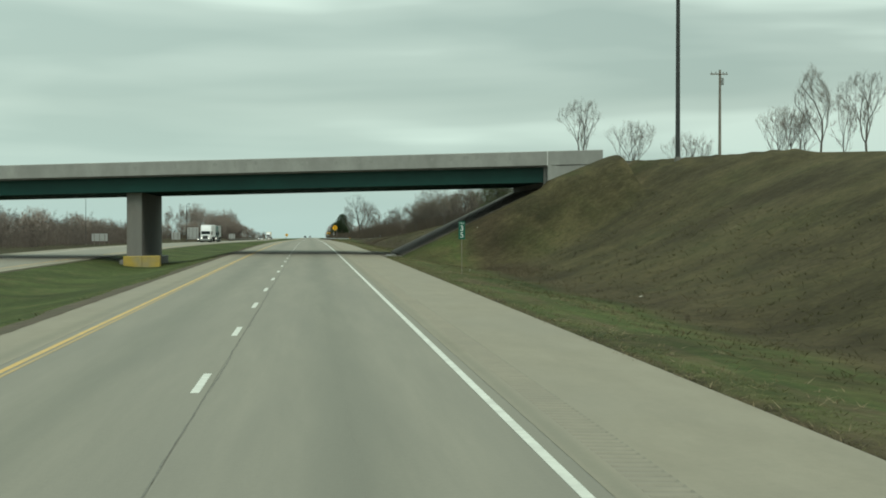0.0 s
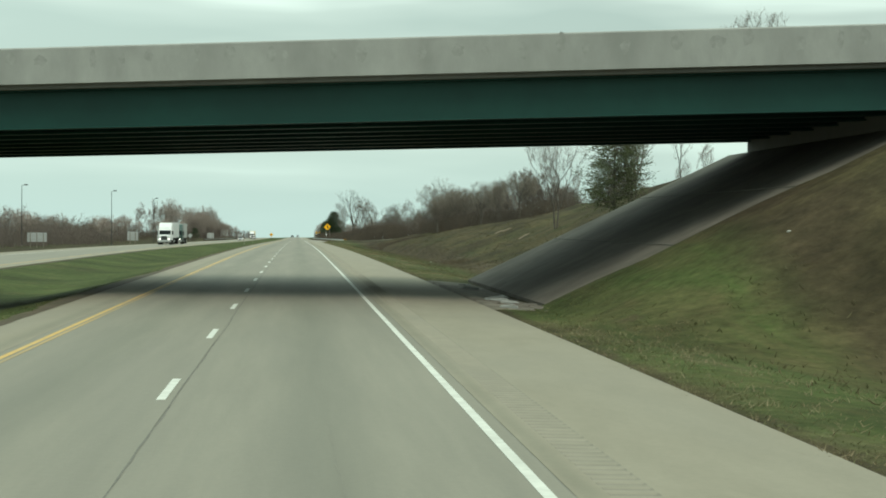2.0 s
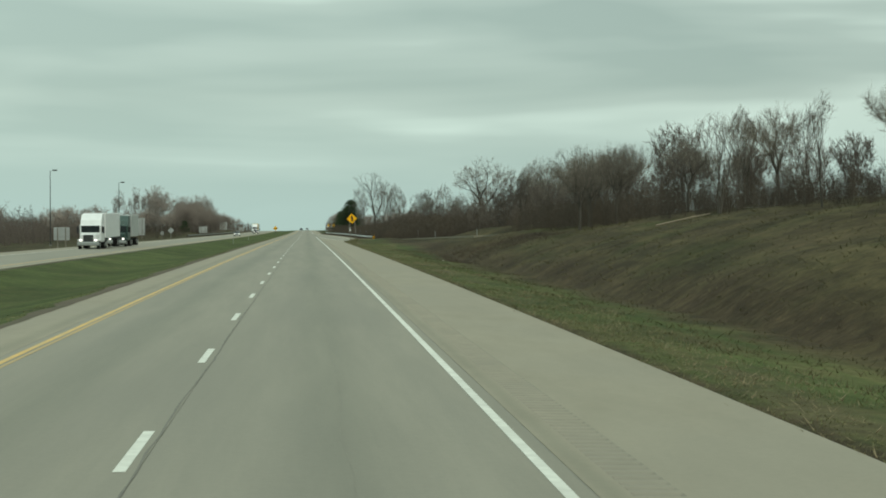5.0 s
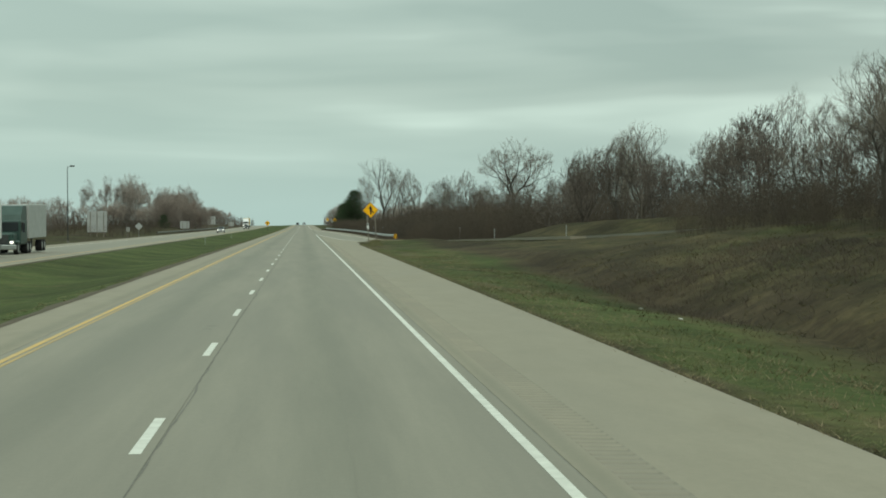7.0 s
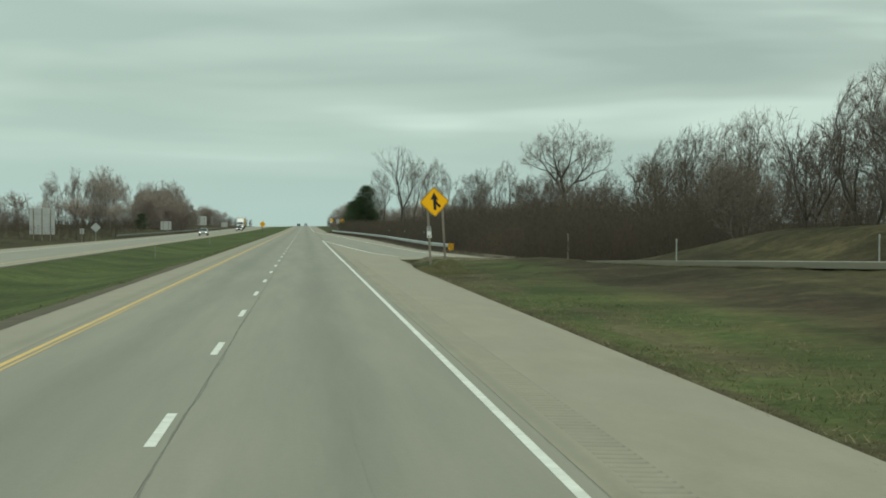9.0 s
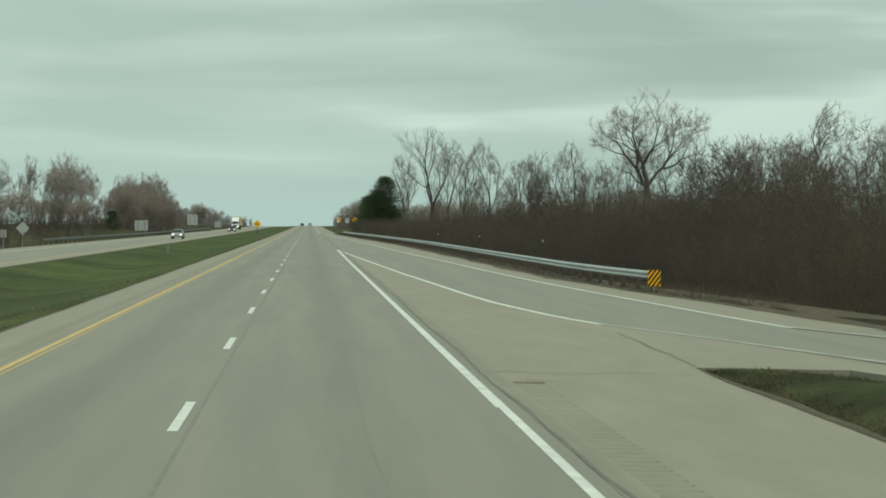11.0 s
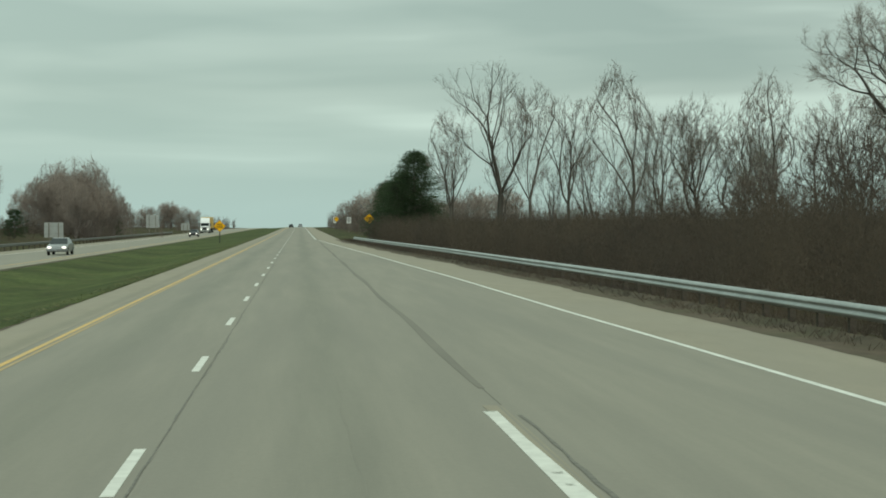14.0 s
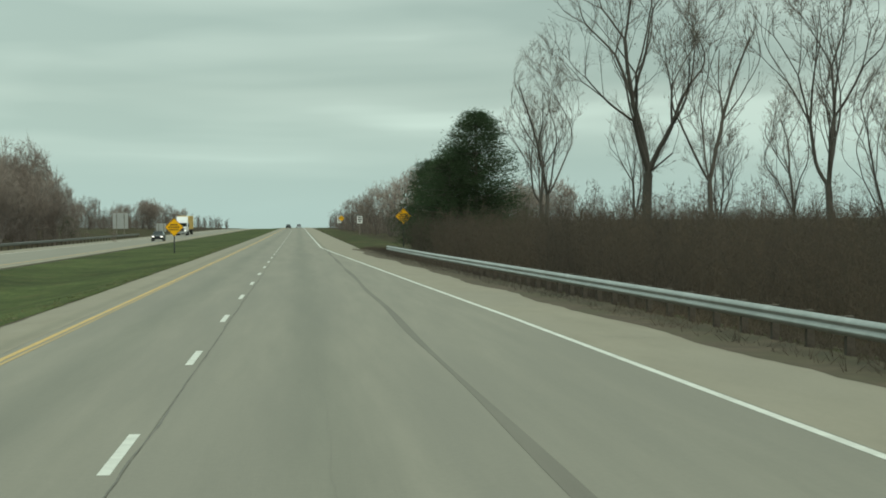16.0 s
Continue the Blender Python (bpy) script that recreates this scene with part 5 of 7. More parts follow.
for proto, x, y, rz, s in (
        # above the brush beside the ramp lane
        (SLIM, 29.4, 664.0, 100, 1.5), (POLE, 19.4, 704.5, 200, 0.84), (VEE, 21.0, 716.0, 60, 0.85), (SPINDLE, 38.2, 661.0, 150, 0.78), (VEE, 36.8, 668.0, 70, 0.92), (VEE, 55.7, 671.0, 160, 1.0),
        (DARK, 58.5, 662.0, 10, 0.98), (DARK, 74.5, 670.0, 200, 1.1), (UPRIGHT, 68.0, 672.0, 80, 0.85), (DARK, 80.0, 655.0, 100, 1.05), (DARK, 66.0, 625.0, 300, 0.95), (UPRIGHT, 48.5, 658.0, 200, 0.82),
        (DARK, 46.5, 668.0, 260, 0.85), (VEE, 24.6, 700.0, 250, 0.72), (POLE, 33.0, 690.0, 80, 0.66), (SPINDLE, 34.5, 676.0, 200, 0.7), (VEE, 31.0, 700.0, 10, 0.66), (SLIM, 33.5, 657.0, 10, 1.35),
        (DARK, 36.5, 640.0, 120, 0.74), (UPRIGHT, 45.0, 634.0, 20, 0.72), (DARK, 62.0, 600.0, 250, 0.85), (DARK, 70.0, 580.0, 30, 0.95), (UPRIGHT, 56.0, 565.0, 100, 0.95), (DARK, 51.0, 540.0, 190, 0.76), (DARK, 50.0, 521.0, 100, 1.0),
        (DARK, 58.0, 522.0, 70, 1.1), (UPRIGHT, 49.0, 505.0, 10, 0.9),
        # on the bank and the hump beyond the ramp
        (UPRIGHT, 49.2, 422.5, 10, 0.70), (DARK, 47.6, 425.0, 120, 0.80), (UPRIGHT, 50.6, 418.5, 200, 0.68), (DARK, 38.0, 420.0, 40, 0.76), (UPRIGHT, 36.4, 424.0, 90, 0.70), (DARK, 40.5, 433.0, 250, 0.78), (SPINDLE, 54.0, 404.0, 20, 0.72),
        (DARK, 43.0, 448.0, 10, 0.74), (UPRIGHT, 44.5, 470.0, 300, 0.70), (SPINDLE, 56.0, 398.0, 140, 0.66),
        (GLOBE, 26.1, 232.0, 140, 1.0), (SLIM, 25.6, 246.0, 40, 0.68), (GLOBE, 26.6, 256.5, 30, 1.0), (FIELD, 25.4, 264.0, 110, 0.8), (SLIM, 37.4, 259.0, 60, 0.85), (SLIM, 38.0, 241.0, 110, 0.62),
        (SLIM, 37.6, 236.0, 20, 0.55), (GLOBE, 22.2, 293.0, 20, 1.05), (FIELD, 23.6, 296.0, 80, 0.8), (GLOBE, 25.2, 293.7, 200, 1.1), (GLOBE, 24.4, 301.0, 100, 1.15), (FIELD, 26.8, 298.0, 10, 0.85),
        (GLOBE, 27.6, 305.0, 290, 1.2), (FIELD, 25.2, 309.0, 150, 0.95), (SLIM, 24.5, 322.0, 150, 0.8), (GLOBE, 26.5, 316.0, 60, 1.15), (GLOBE, 27.5, 280.0, 170, 0.95), (FIELD, 28.4, 271.0, 40, 0.8),
        (SPINDLE, 46.0, 332.0, 20, 0.60), (SLIM, 43.0, 226.0, 20, 0.8), (SLIM, 41.0, 208.0, 80, 0.8), (VEE, 44.0, 196.0, 10, 0.5),
        (FIELD, 25.0, 168.0, 210, 1.0), (VEE, 33.6, 165.0, 30, 0.72), (FIELD, 38.2, 160.5, 20, 1.15), (FIELD, 45.4, 162.5, 120, 1.1), (SLIM, 31.0, 178.0, 20, 0.75), (FIELD, 26.5, 174.0, 20, 0.9), (SLIM, 30.0, 190.0, 60, 0.7),
        # beyond the overpass
        (FIELD, 46.2, 129.0, 0, 0.95), (FIELD, 48.0, 131.0, 80, 1.0), (SLIM, 49.0, 130.0, 20, 0.9), (SPINDLE, 50.2, 129.0, 10, 0.66), (SLIM, 52.4, 129.0, 200, 1.1), (VEE, 55.2, 130.0, 20, 0.68),
        # beside the far motorway
        (FAR_LOW, 17.8, 790.0, 0, 1.05), (FAR_LOW, 17.0, 822.0, 50, 1.0), (FAR_LOW, 16.6, 850.0, 90, 1.0), (FAR_LOW, 16.2, 890.0, 20, 0.95), (FAR_LOW, 15.8, 940.0, 80, 0.9), (FAR_LOW, 15.6, 1000.0, 10, 0.9)):
    plant(proto, x, y, rz, s)
# the woods above the ramp, in uneven rows
for y in frange(206, 424, 6.4):
    for row in range(2):
        yy = y + rs.uniform(-2.6, 2.6)
        x = lerp_table(RAMP, yy)[0] + 10.5 + 10.0 * row + 9 * smooth_step((yy - 300) / 50) + rs.uniform(-2.5, 2.5)
        big = 0.80 + 0.30 * noise.noise(Vector((x * 0.1, yy * 0.06, 7.0))) + 0.07 * row
        plant(rs.choice(MASS), x, yy, rs.uniform(0, 360), big * (0.22 + 0.90 * smooth_step((yy - 296) / 70)) * rs.uniform(0.85, 1.1))
# small trees in the brush beside the ramp lane
for i in range(34):
    y = 446 + 5.2 * i + rs.uniform(-3, 3)
    x = 27 + 20 * rs.random() - 3 * smooth_step((y - 560) / 60)
    plant(rs.choice(MASS), x, y, rs.uniform(0, 360), (0.86 - 0.30 * smooth_step((y - 585) / 45)) * rs.uniform(0.85, 1.1))
for i in range(8):
    plant(rs.choice((SLIM, SLIM, FIELD)), rs.uniform(30, 62), rs.uniform(640, 715), rs.uniform(0, 360), rs.uniform(0.95, 1.3))
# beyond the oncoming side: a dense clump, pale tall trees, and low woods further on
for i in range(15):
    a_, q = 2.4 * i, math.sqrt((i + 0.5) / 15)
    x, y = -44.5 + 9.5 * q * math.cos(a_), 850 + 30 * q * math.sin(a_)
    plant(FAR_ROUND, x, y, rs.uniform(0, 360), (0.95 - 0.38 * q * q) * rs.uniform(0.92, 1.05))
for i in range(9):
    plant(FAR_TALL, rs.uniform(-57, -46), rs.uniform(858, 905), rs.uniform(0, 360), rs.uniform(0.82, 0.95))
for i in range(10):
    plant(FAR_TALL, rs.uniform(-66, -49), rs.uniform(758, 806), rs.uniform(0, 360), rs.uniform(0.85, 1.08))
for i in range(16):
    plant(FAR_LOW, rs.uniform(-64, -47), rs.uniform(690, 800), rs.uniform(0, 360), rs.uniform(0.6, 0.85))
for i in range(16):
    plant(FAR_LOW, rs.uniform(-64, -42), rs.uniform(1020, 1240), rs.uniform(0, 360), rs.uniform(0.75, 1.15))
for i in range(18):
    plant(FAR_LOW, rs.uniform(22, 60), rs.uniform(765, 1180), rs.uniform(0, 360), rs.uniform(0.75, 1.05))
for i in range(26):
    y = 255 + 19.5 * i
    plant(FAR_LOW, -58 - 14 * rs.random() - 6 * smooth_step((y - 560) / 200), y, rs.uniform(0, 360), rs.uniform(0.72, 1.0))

PINE = conifer(21, 12.4, 5.3, M["needle"], "broad dark green pine beside the road", 0.85, 700, 0.03, 0.30)
place(PINE, 16.7, 726.0, 0)
conifer_b = conifer(22, 8.2, 3.6, M["needle"], "dark green pine with a rounded top", 0.85, 430, 0.03, 0.30)
place(conifer_b, 13.6, 735.0, 0)
conifer_c = conifer(25, 8.6, 4.6, M["needle"], "low spreading dark green pine", 0.8, 380, 0.03, 0.22)
place(conifer_c, 14.4, 725.0, 0, 1.0)
plant(conifer_c, 15.6, 731.0, 70, 1.1)
CEDAR = conifer(23, 6.2, 2.7, M["dead_needle"], "brownish green cedar on the grass bank", 0.62, 260, 0.10, 0.5, 52)
place(CEDAR, 23.4, 165.8, 0)
SMALL_CEDAR = conifer(24, 3.4, 1.5, M["needle"], "small dark cedar on the bank", 0.9, 90, 0.05, 0.25)
place(SMALL_CEDAR, -43.5, 775.0, 0, 1.35)
plant(SMALL_CEDAR, -40.5, 892.0, 40, 1.2)

# brush behind the guardrail, woods on the bank and in the distance
spots = []
while len(spots) < 170:
    x, y = rs.gauss(-44.5, 6.0), rs.gauss(846, 14)
    spots.append((x, y, ground_z(x, y), rs.uniform(3.0, 7.5)))
thicket("woods", spots, 16, M["mid_woods"], "dense shrubs at the foot of the far woods", 4, 44, 0.05, 0.35, 0.10)
spots = []
while len(spots) < 3100:
    y = rs.uniform(430, 716)
    x = lerp_table(RAIL, y)[0] + 2.2 + 18 * rs.random() ** 1.15
    k = 1 - smooth_step((y - 582) / 60)
    top = 2.6 + 1.3 * (1 - k) + 4.2 * k * smooth_step((x - 15) / 7) * (0.8 + 0.4 * noise.noise(Vector((x * 0.2, y * 0.07, 1)))) + rs.uniform(-0.5, 0.3)
    z = ground_z(x, y)
    spots.append((x, y, z, max(1.2, min(5.8 + 2.7 * k, road_z(y) + top - z)) * rs.uniform(0.9, 1.08)))
thicket("roadside_brush", spots, 1, M["brush"], "dense brown leafless brush behind the guardrail", 3, 42, 0.0225, 0.46, 0.135)
spots = []
while len(spots) < 1300:
    y = rs.uniform(436, 760)
    x = rs.uniform(31, 78)
    z = ground_z(x, y)
    k = 1 - smooth_step((y - 575) / 60)
    spots.append((x, y, z, max(1.5, road_z(y) + 4.0 + (x - 31) * 0.02 + k * (4.2 + (x - 31) * 0.05) + 1.8 * (1 - smooth_step((y - 490) / 40)) - z) * rs.uniform(0.85, 1.1)))
thicket("roadside_brush", spots, 2, M["brush"], "brown leafless brush in front of the far trees", 3, 36, 0.034, 0.4, 0.10)
spots = []
while len(spots) < 950:
    y = rs.uniform(204, 425)
    x = lerp_table(RAMP, y)[0] + 7.5 + 17 * rs.random() + 9 * smooth_step((y - 300) / 50)
    spots.append((x, y, ground_z(x, y), rs.uniform(2.0, 4.6)))
thicket("woods", spots, 14, M["brush"], "low leafless shrubs in front of the woods", 4, 38, 0.035, 0.35, 0.11)
spots = []
while len(spots) < 900:
    y = rs.uniform(216, 345)
    x = lerp_table(RAMP, y)[0] - rs.uniform(1.0, 5.5 + 2.5 * smooth_step((y - 265) / 25)) + 1.5 * smooth_step((y - 330) / 15)
    spots.append((x, y, ground_z(x, y), rs.uniform(1.2, 2.6) + 1.3 * smooth_step((y - 262) / 30)))
thicket("bank_brush", spots, 4, M["brush"], "brown brush along the top of the bank", 4, 40, 0.022, 0.35, 0.10)
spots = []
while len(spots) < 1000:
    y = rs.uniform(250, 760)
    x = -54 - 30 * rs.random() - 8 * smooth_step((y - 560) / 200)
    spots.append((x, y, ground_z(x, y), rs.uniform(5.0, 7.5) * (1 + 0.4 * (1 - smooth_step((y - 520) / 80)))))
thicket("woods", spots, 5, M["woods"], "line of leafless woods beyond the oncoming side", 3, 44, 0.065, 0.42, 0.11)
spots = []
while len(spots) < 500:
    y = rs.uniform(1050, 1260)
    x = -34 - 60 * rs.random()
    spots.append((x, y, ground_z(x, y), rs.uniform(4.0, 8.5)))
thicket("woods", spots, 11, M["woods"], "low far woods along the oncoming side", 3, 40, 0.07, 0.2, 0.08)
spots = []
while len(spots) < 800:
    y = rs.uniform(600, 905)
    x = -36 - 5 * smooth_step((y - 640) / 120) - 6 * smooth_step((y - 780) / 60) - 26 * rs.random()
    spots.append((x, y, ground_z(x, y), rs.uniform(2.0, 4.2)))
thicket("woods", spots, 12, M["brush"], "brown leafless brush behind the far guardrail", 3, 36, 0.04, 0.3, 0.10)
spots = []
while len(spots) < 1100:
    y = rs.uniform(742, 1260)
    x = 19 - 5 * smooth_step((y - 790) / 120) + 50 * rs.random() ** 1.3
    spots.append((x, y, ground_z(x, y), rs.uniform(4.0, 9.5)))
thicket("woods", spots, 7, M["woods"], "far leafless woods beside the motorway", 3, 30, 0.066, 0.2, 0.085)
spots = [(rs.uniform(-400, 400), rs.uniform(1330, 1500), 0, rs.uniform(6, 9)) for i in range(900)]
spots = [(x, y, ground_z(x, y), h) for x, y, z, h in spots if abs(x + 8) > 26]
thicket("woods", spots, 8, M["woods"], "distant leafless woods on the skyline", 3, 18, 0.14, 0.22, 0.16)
spots = []
while len(spots) < 150:
    y = rs.choice((rs.uniform(20, 70), rs.uniform(140, 300), rs.uniform(140, 300)))
    x = 14.4 + rs.gauss(0, 0.6)
    spots.append((x, y, ground_z(x, y), rs.uniform(0.15, 0.5)))
thicket("ditch_brush", spots, 9, M["brush"], "low dead brown growth along the ditch", 3, 16, 0.016, 0.8, 0.22)
spots = []
while len(spots) < 130:
    y = rs.choice((rs.uniform(148, 166), rs.uniform(186, 196), rs.uniform(150, 160)))
    x = 14.6 + rs.gauss(0, 0.6)
    spots.append((x, y, ground_z(x, y), rs.uniform(0.3, 0.9)))
thicket("dead_sticks", spots, 10, M["twig"], "tangle of pale dead sticks lying in the ditch", 3, 6, 0.016, 2.2, 0.4)
spots = []
while len(spots) < 90:
    y = rs.uniform(24, 330)
    x = 10.5 + 9.5 * rs.random()
    if not 92 < y < 130 and noise.noise(Vector((x * 0.25, y * 0.08, 3.0))) > 0.05:
        spots.append((x, y, ground_z(x, y), rs.uniform(0.15, 0.45)))
thicket("bank_weeds", spots, 15, M["brush"], "dark clumps of dead weeds on the grass bank", 5, 14, 0.02, 0.9, 0.3)


# ------------------------------------------------------------------ signs
def lettering(text, size, parent, material, loc, name="lettering"):
    cu = bpy.data.curves.new(name, "FONT")
    cu.body, cu.size, cu.align_x, cu.align_y, cu.extrude = text, size, "CENTER", "CENTER", 0.001
    tmp = new(name, cu)
    me = bpy.data.meshes.new_from_object(tmp.evaluated_get(bpy.context.evaluated_depsgraph_get()))
    bpy.data.objects.remove(tmp)
    me.materials.clear()
    me.materials.append(material)
    ob = new(name, me)
    ob.parent = parent
    ob.matrix_basis = pose(*loc, 90, 0, 0)
    return ob


def plate(bm, outline, y0=-0.004, y1=0.0):
    """A flat plate from an outline of (x, z), facing -y."""
    return prism(bm, outline, y0, y1)


def diamond(half, z, cut=0.05):
    c = half * cut
    return [(-half + c, z - c), (-c, z - half + c), (c, z - half + c), (half - c, z - c), (half - c, z + c), (c, z + half - c), (-c, z + half - c), (-half + c, z + c)]


def diamond_sign(x, y, base, half, centre, posts, label, post_mat, lean=0.0, arrow=False, bars=0, facing=0.0):
    ob = thing("warning_sign", x, y, base, facing, label, "road sign")
    for px in posts:
        bm = bmesh.new()
        box(bm, px - 0.055, px + 0.055, 0.02, 0.11, -0.35, centre + half * (0.55 if len(posts) > 1 else 0.9), 0.006)
        part("post", bm, post_mat, ob)
    bm = bmesh.new()
    plate(bm, diamond(half, centre), 0.0, 0.012)
    face = part("panel", bm, M["sign_yellow"], ob, "yellow diamond panel with a black border")
    bm = bmesh.new()
    outer, inner = diamond(half * 0.965, centre), diamond(half * 0.925, centre)
    a_ = [bm.verts.new((u, -0.003, w)) for u, w in outer]
    b_ = [bm.verts.new((u, -0.003, w)) for u, w in inner]
    for i in range(8):
        bm.faces.new((a_[i], a_[(i + 1) % 8], b_[(i + 1) % 8], b_[i]))
    part("border", bm, M["sign_black"], face)
    bm = bmesh.new()
    plate(bm, diamond(half * 0.985, centre), 0.0125, 0.016)
    part("back", bm, M["sign_back"], face)
    if arrow:
        s = half / 0.75
        bm = bmesh.new()
        plate(bm, [(-0.06 * s, centre - 0.40 * s), (0.085 * s, centre - 0.40 * s), (0.075 * s, centre + 0.10 * s), (0.20 * s, centre + 0.09 * s), (0.0, centre + 0.47 * s), (-0.19 * s, centre + 0.12 * s), (-0.065 * s, centre + 0.12 * s)], -0.0045, -0.002)
        plate(bm, [(0.26 * s, centre - 0.31 * s), (0.31 * s, centre - 0.21 * s), (0.18 * s, centre - 0.08 * s), (0.08 * s, centre + 0.10 * s), (0.06 * s, centre - 0.10 * s), (0.15 * s, centre - 0.22 * s)], -0.0045, -0.002)
        part("merge_arrow", bm, M["sign_black"], face, "black merging arrow")
    for i in range(bars):
        w = half * (0.42, 0.62, 0.5)[i % 3]
        z = centre + half * (0.26 - 0.26 * i)
        bm = bmesh.new()
        n_ = 4 + i
        for j in range(n_):
            u = -w + 2 * w * j / n_
            box(bm, u, u + 2 * w / n_ * 0.72, -0.0045, -0.002, z - half * 0.075, z + half * 0.075)
        part("lettering_bars", bm, M["sign_black"], face)
    ob.rotation_euler = (0, radians(lean), radians(facing))
    return ob


# merge sign by the ramp, leaning a little
merge = diamond_sign(8.42, 408.9, ground_z(8.4, 408.9), 0.79, 3.10, (-0.37, 0.40), "yellow merge sign leaning on two weathered wooden posts", M["wood"], lean=-3.3, arrow=True)
bm = bmesh.new()
box(bm, -0.48, -0.25, -0.012, 0.0, 1.24, 1.58, 0.004)
small = part("lower_plate", bm, M["sign_white"], merge, "small white plate with two dark arrows")
bm = bmesh.new()
box(bm, -0.48, -0.25, -0.012, 0.0, 1.60, 1.82, 0.004)
text_plate = part("text_plate", bm, M["sign_back"], merge, "small grey plate with dark lines of text")
for z in (1.77, 1.71, 1.65):
    bm = bmesh.new()
    box(bm, -0.455, -0.275, -0.0165, -0.014, z - 0.012, z + 0.012)
    part("text_bar", bm, M["dark_steel"], text_plate)
bm = bmesh.new()
for u in (-0.43, -0.34):
    plate(bm, [(u, 1.27), (u + 0.035, 1.27), (u + 0.035, 1.33), (u + 0.045, 1.33), (u + 0.017, 1.38), (u - 0.01, 1.33), (u, 1.33)], -0.0165, -0.014)
part("plate_marks", bm, M["sign_black"], small)
diamond_sign(11.0, 733.0, ground_z(11.0, 733.0), 0.72, 3.0, (0.0,), "yellow diamond sign on a post beside the guardrail end", M["dark_steel"], bars=3)
diamond_sign(-9.2, 734.0, ground_z(-9.2, 734), 0.82, 2.3, (0.0,), "yellow diamond sign standing in the grass median", M["dark_steel"], bars=3)
diamond_sign(12.9, 1010.0, ground_z(12.9, 1010.0), 0.8, 3.2, (0.0,), "small far yellow diamond sign", M["dark_steel"], bars=2)

# mile post on the verge
mile = thing("mile_marker", 8.8, 55.8, ground_z(8.8, 55.8), 0, "tall narrow green mile marker on a thin steel post", "road sign")
zm = 2.40 - ground_z(8.8, 55.8)
bm = bmesh.new()
box(bm, -0.014, 0.014, 0.008, 0.035, -0.3, zm - 0.05)
part("post", bm, M["wood"], mile)
bm = bmesh.new()
box(bm, -0.155, 0.155, 0.0, 0.006, zm - 0.86, zm, 0.002)
panel = part("panel", bm, M["sign_green"], mile, "green panel with white figures")
lettering("MILE", 0.115, panel, M["sign_white"], (0, -0.003, zm - 0.09))
lettering("3", 0.37, panel, M["sign_white"], (0, -0.003, zm - 0.335))
lettering("5", 0.37, panel, M["sign_white"], (0, -0.003, zm - 0.665))


def sign_back(x, y, w, h, low, posts, label, material=None, facing=180.0):
    """A road sign seen from behind: flat panel, vertical stiffeners and posts."""
    base = ground_z(x, y)
    ob = thing("guide_sign", x, y, base, facing, label, "road sign")
    bm = bmesh.new()
    box(bm, -w / 2, w / 2, -0.02, 0.0, low, low + h, 0.008)
    pan = part("panel", bm, material or M["sign_back"], ob)
    for i in range(posts):
        u = (i + 0.5) / posts * w - w / 2
        bm = bmesh.new()
        box(bm, u - 0.07, u + 0.07, 0.03, 0.16, -0.4, low + h * 0.96)
        part("post", bm, M["wood"], ob)
    for z in (low + h * 0.25, low + h * 0.75):
        bm = bmesh.new()
        box(bm, -w / 2 * 0.96, w / 2 * 0.96, 0.0, 0.03, z - 0.04, z + 0.04)
        part("stiffener", bm, M["galv"], pan)
    return ob


sign_back(-52.1, 396.0, 4.0, 1.9, 1.2, 3, "back of a wide three-post guide sign near the woods")
sign_back(-34.0, 411.0, 2.3, 1.9, 1.5, 2, "back of a pale two-post guide sign beside the oncoming side")
sign_back(-43.5, 606.0, 4.3, 4.6, 1.0, 3, "back of a tall three-post guide sign")
sign_back(-36.2, 767.0, 2.9, 2.3, 1.3, 2, "back of a square two-post sign on the dry bank")
sign_back(-39.0, 965.0, 3.5, 3.6, 1.6, 2, "back of a large guide sign far down the bank")
sign_back(-31.0, 980.0, 2.4, 2.0, 1.2, 2, "back of a pale sign beside the oncoming side")
sign_back(-36.9, 607.0, 0.75, 0.95, 1.4, 1, "back of a small square sign on a post")
for x, y, s in ((-34.6, 607.5, 0.85),):
    ob = thing("warning_sign", x, y, ground_z(x, y), 180, "grey back of a diamond sign on a thin post", "road sign")
    bm = bmesh.new()
    plate(bm, diamond(s, 2.6), 0.0, 0.01)
    part("panel", bm, M["sign_back"], ob)
    bm = bmesh.new()
    box(bm, -0.03, 0.03, 0.012, 0.06, -0.3, 3.2)
    part("post", bm, M["galv"], ob)
for x, y, w, h in ((12.9, 885.0, 1.0, 1.35), (13.0, 1036.0, 1.1, 2.0)):
    ob = thing("speed_sign", x, y, ground_z(x, y), 0, "white rectangular sign with dark lettering on a post", "road sign")
    bm = bmesh.new()
    box(bm, -w / 2, w / 2, 0.0, 0.01, 2.1, 2.1 + h, 0.003)
    pan = part("panel", bm, M["sign_white"], ob)
    bm = bmesh.new()
    for i, u in enumerate((0.32, 0.36, 0.22)):
        box(bm, -w * u, w * u, -0.004, -0.001, 2.1 + h * (0.82 - 0.26 * i) - h * 0.08, 2.1 + h * (0.82 - 0.26 * i) + h * 0.06)
    part("lettering_bars", bm, M["sign_black"], pan)
    bm = bmesh.new()
    box(bm, -0.05, 0.05, 0.012, 0.09, -0.3, 2.1 + h * 0.9)
    part("post", bm, M["wood"], ob)


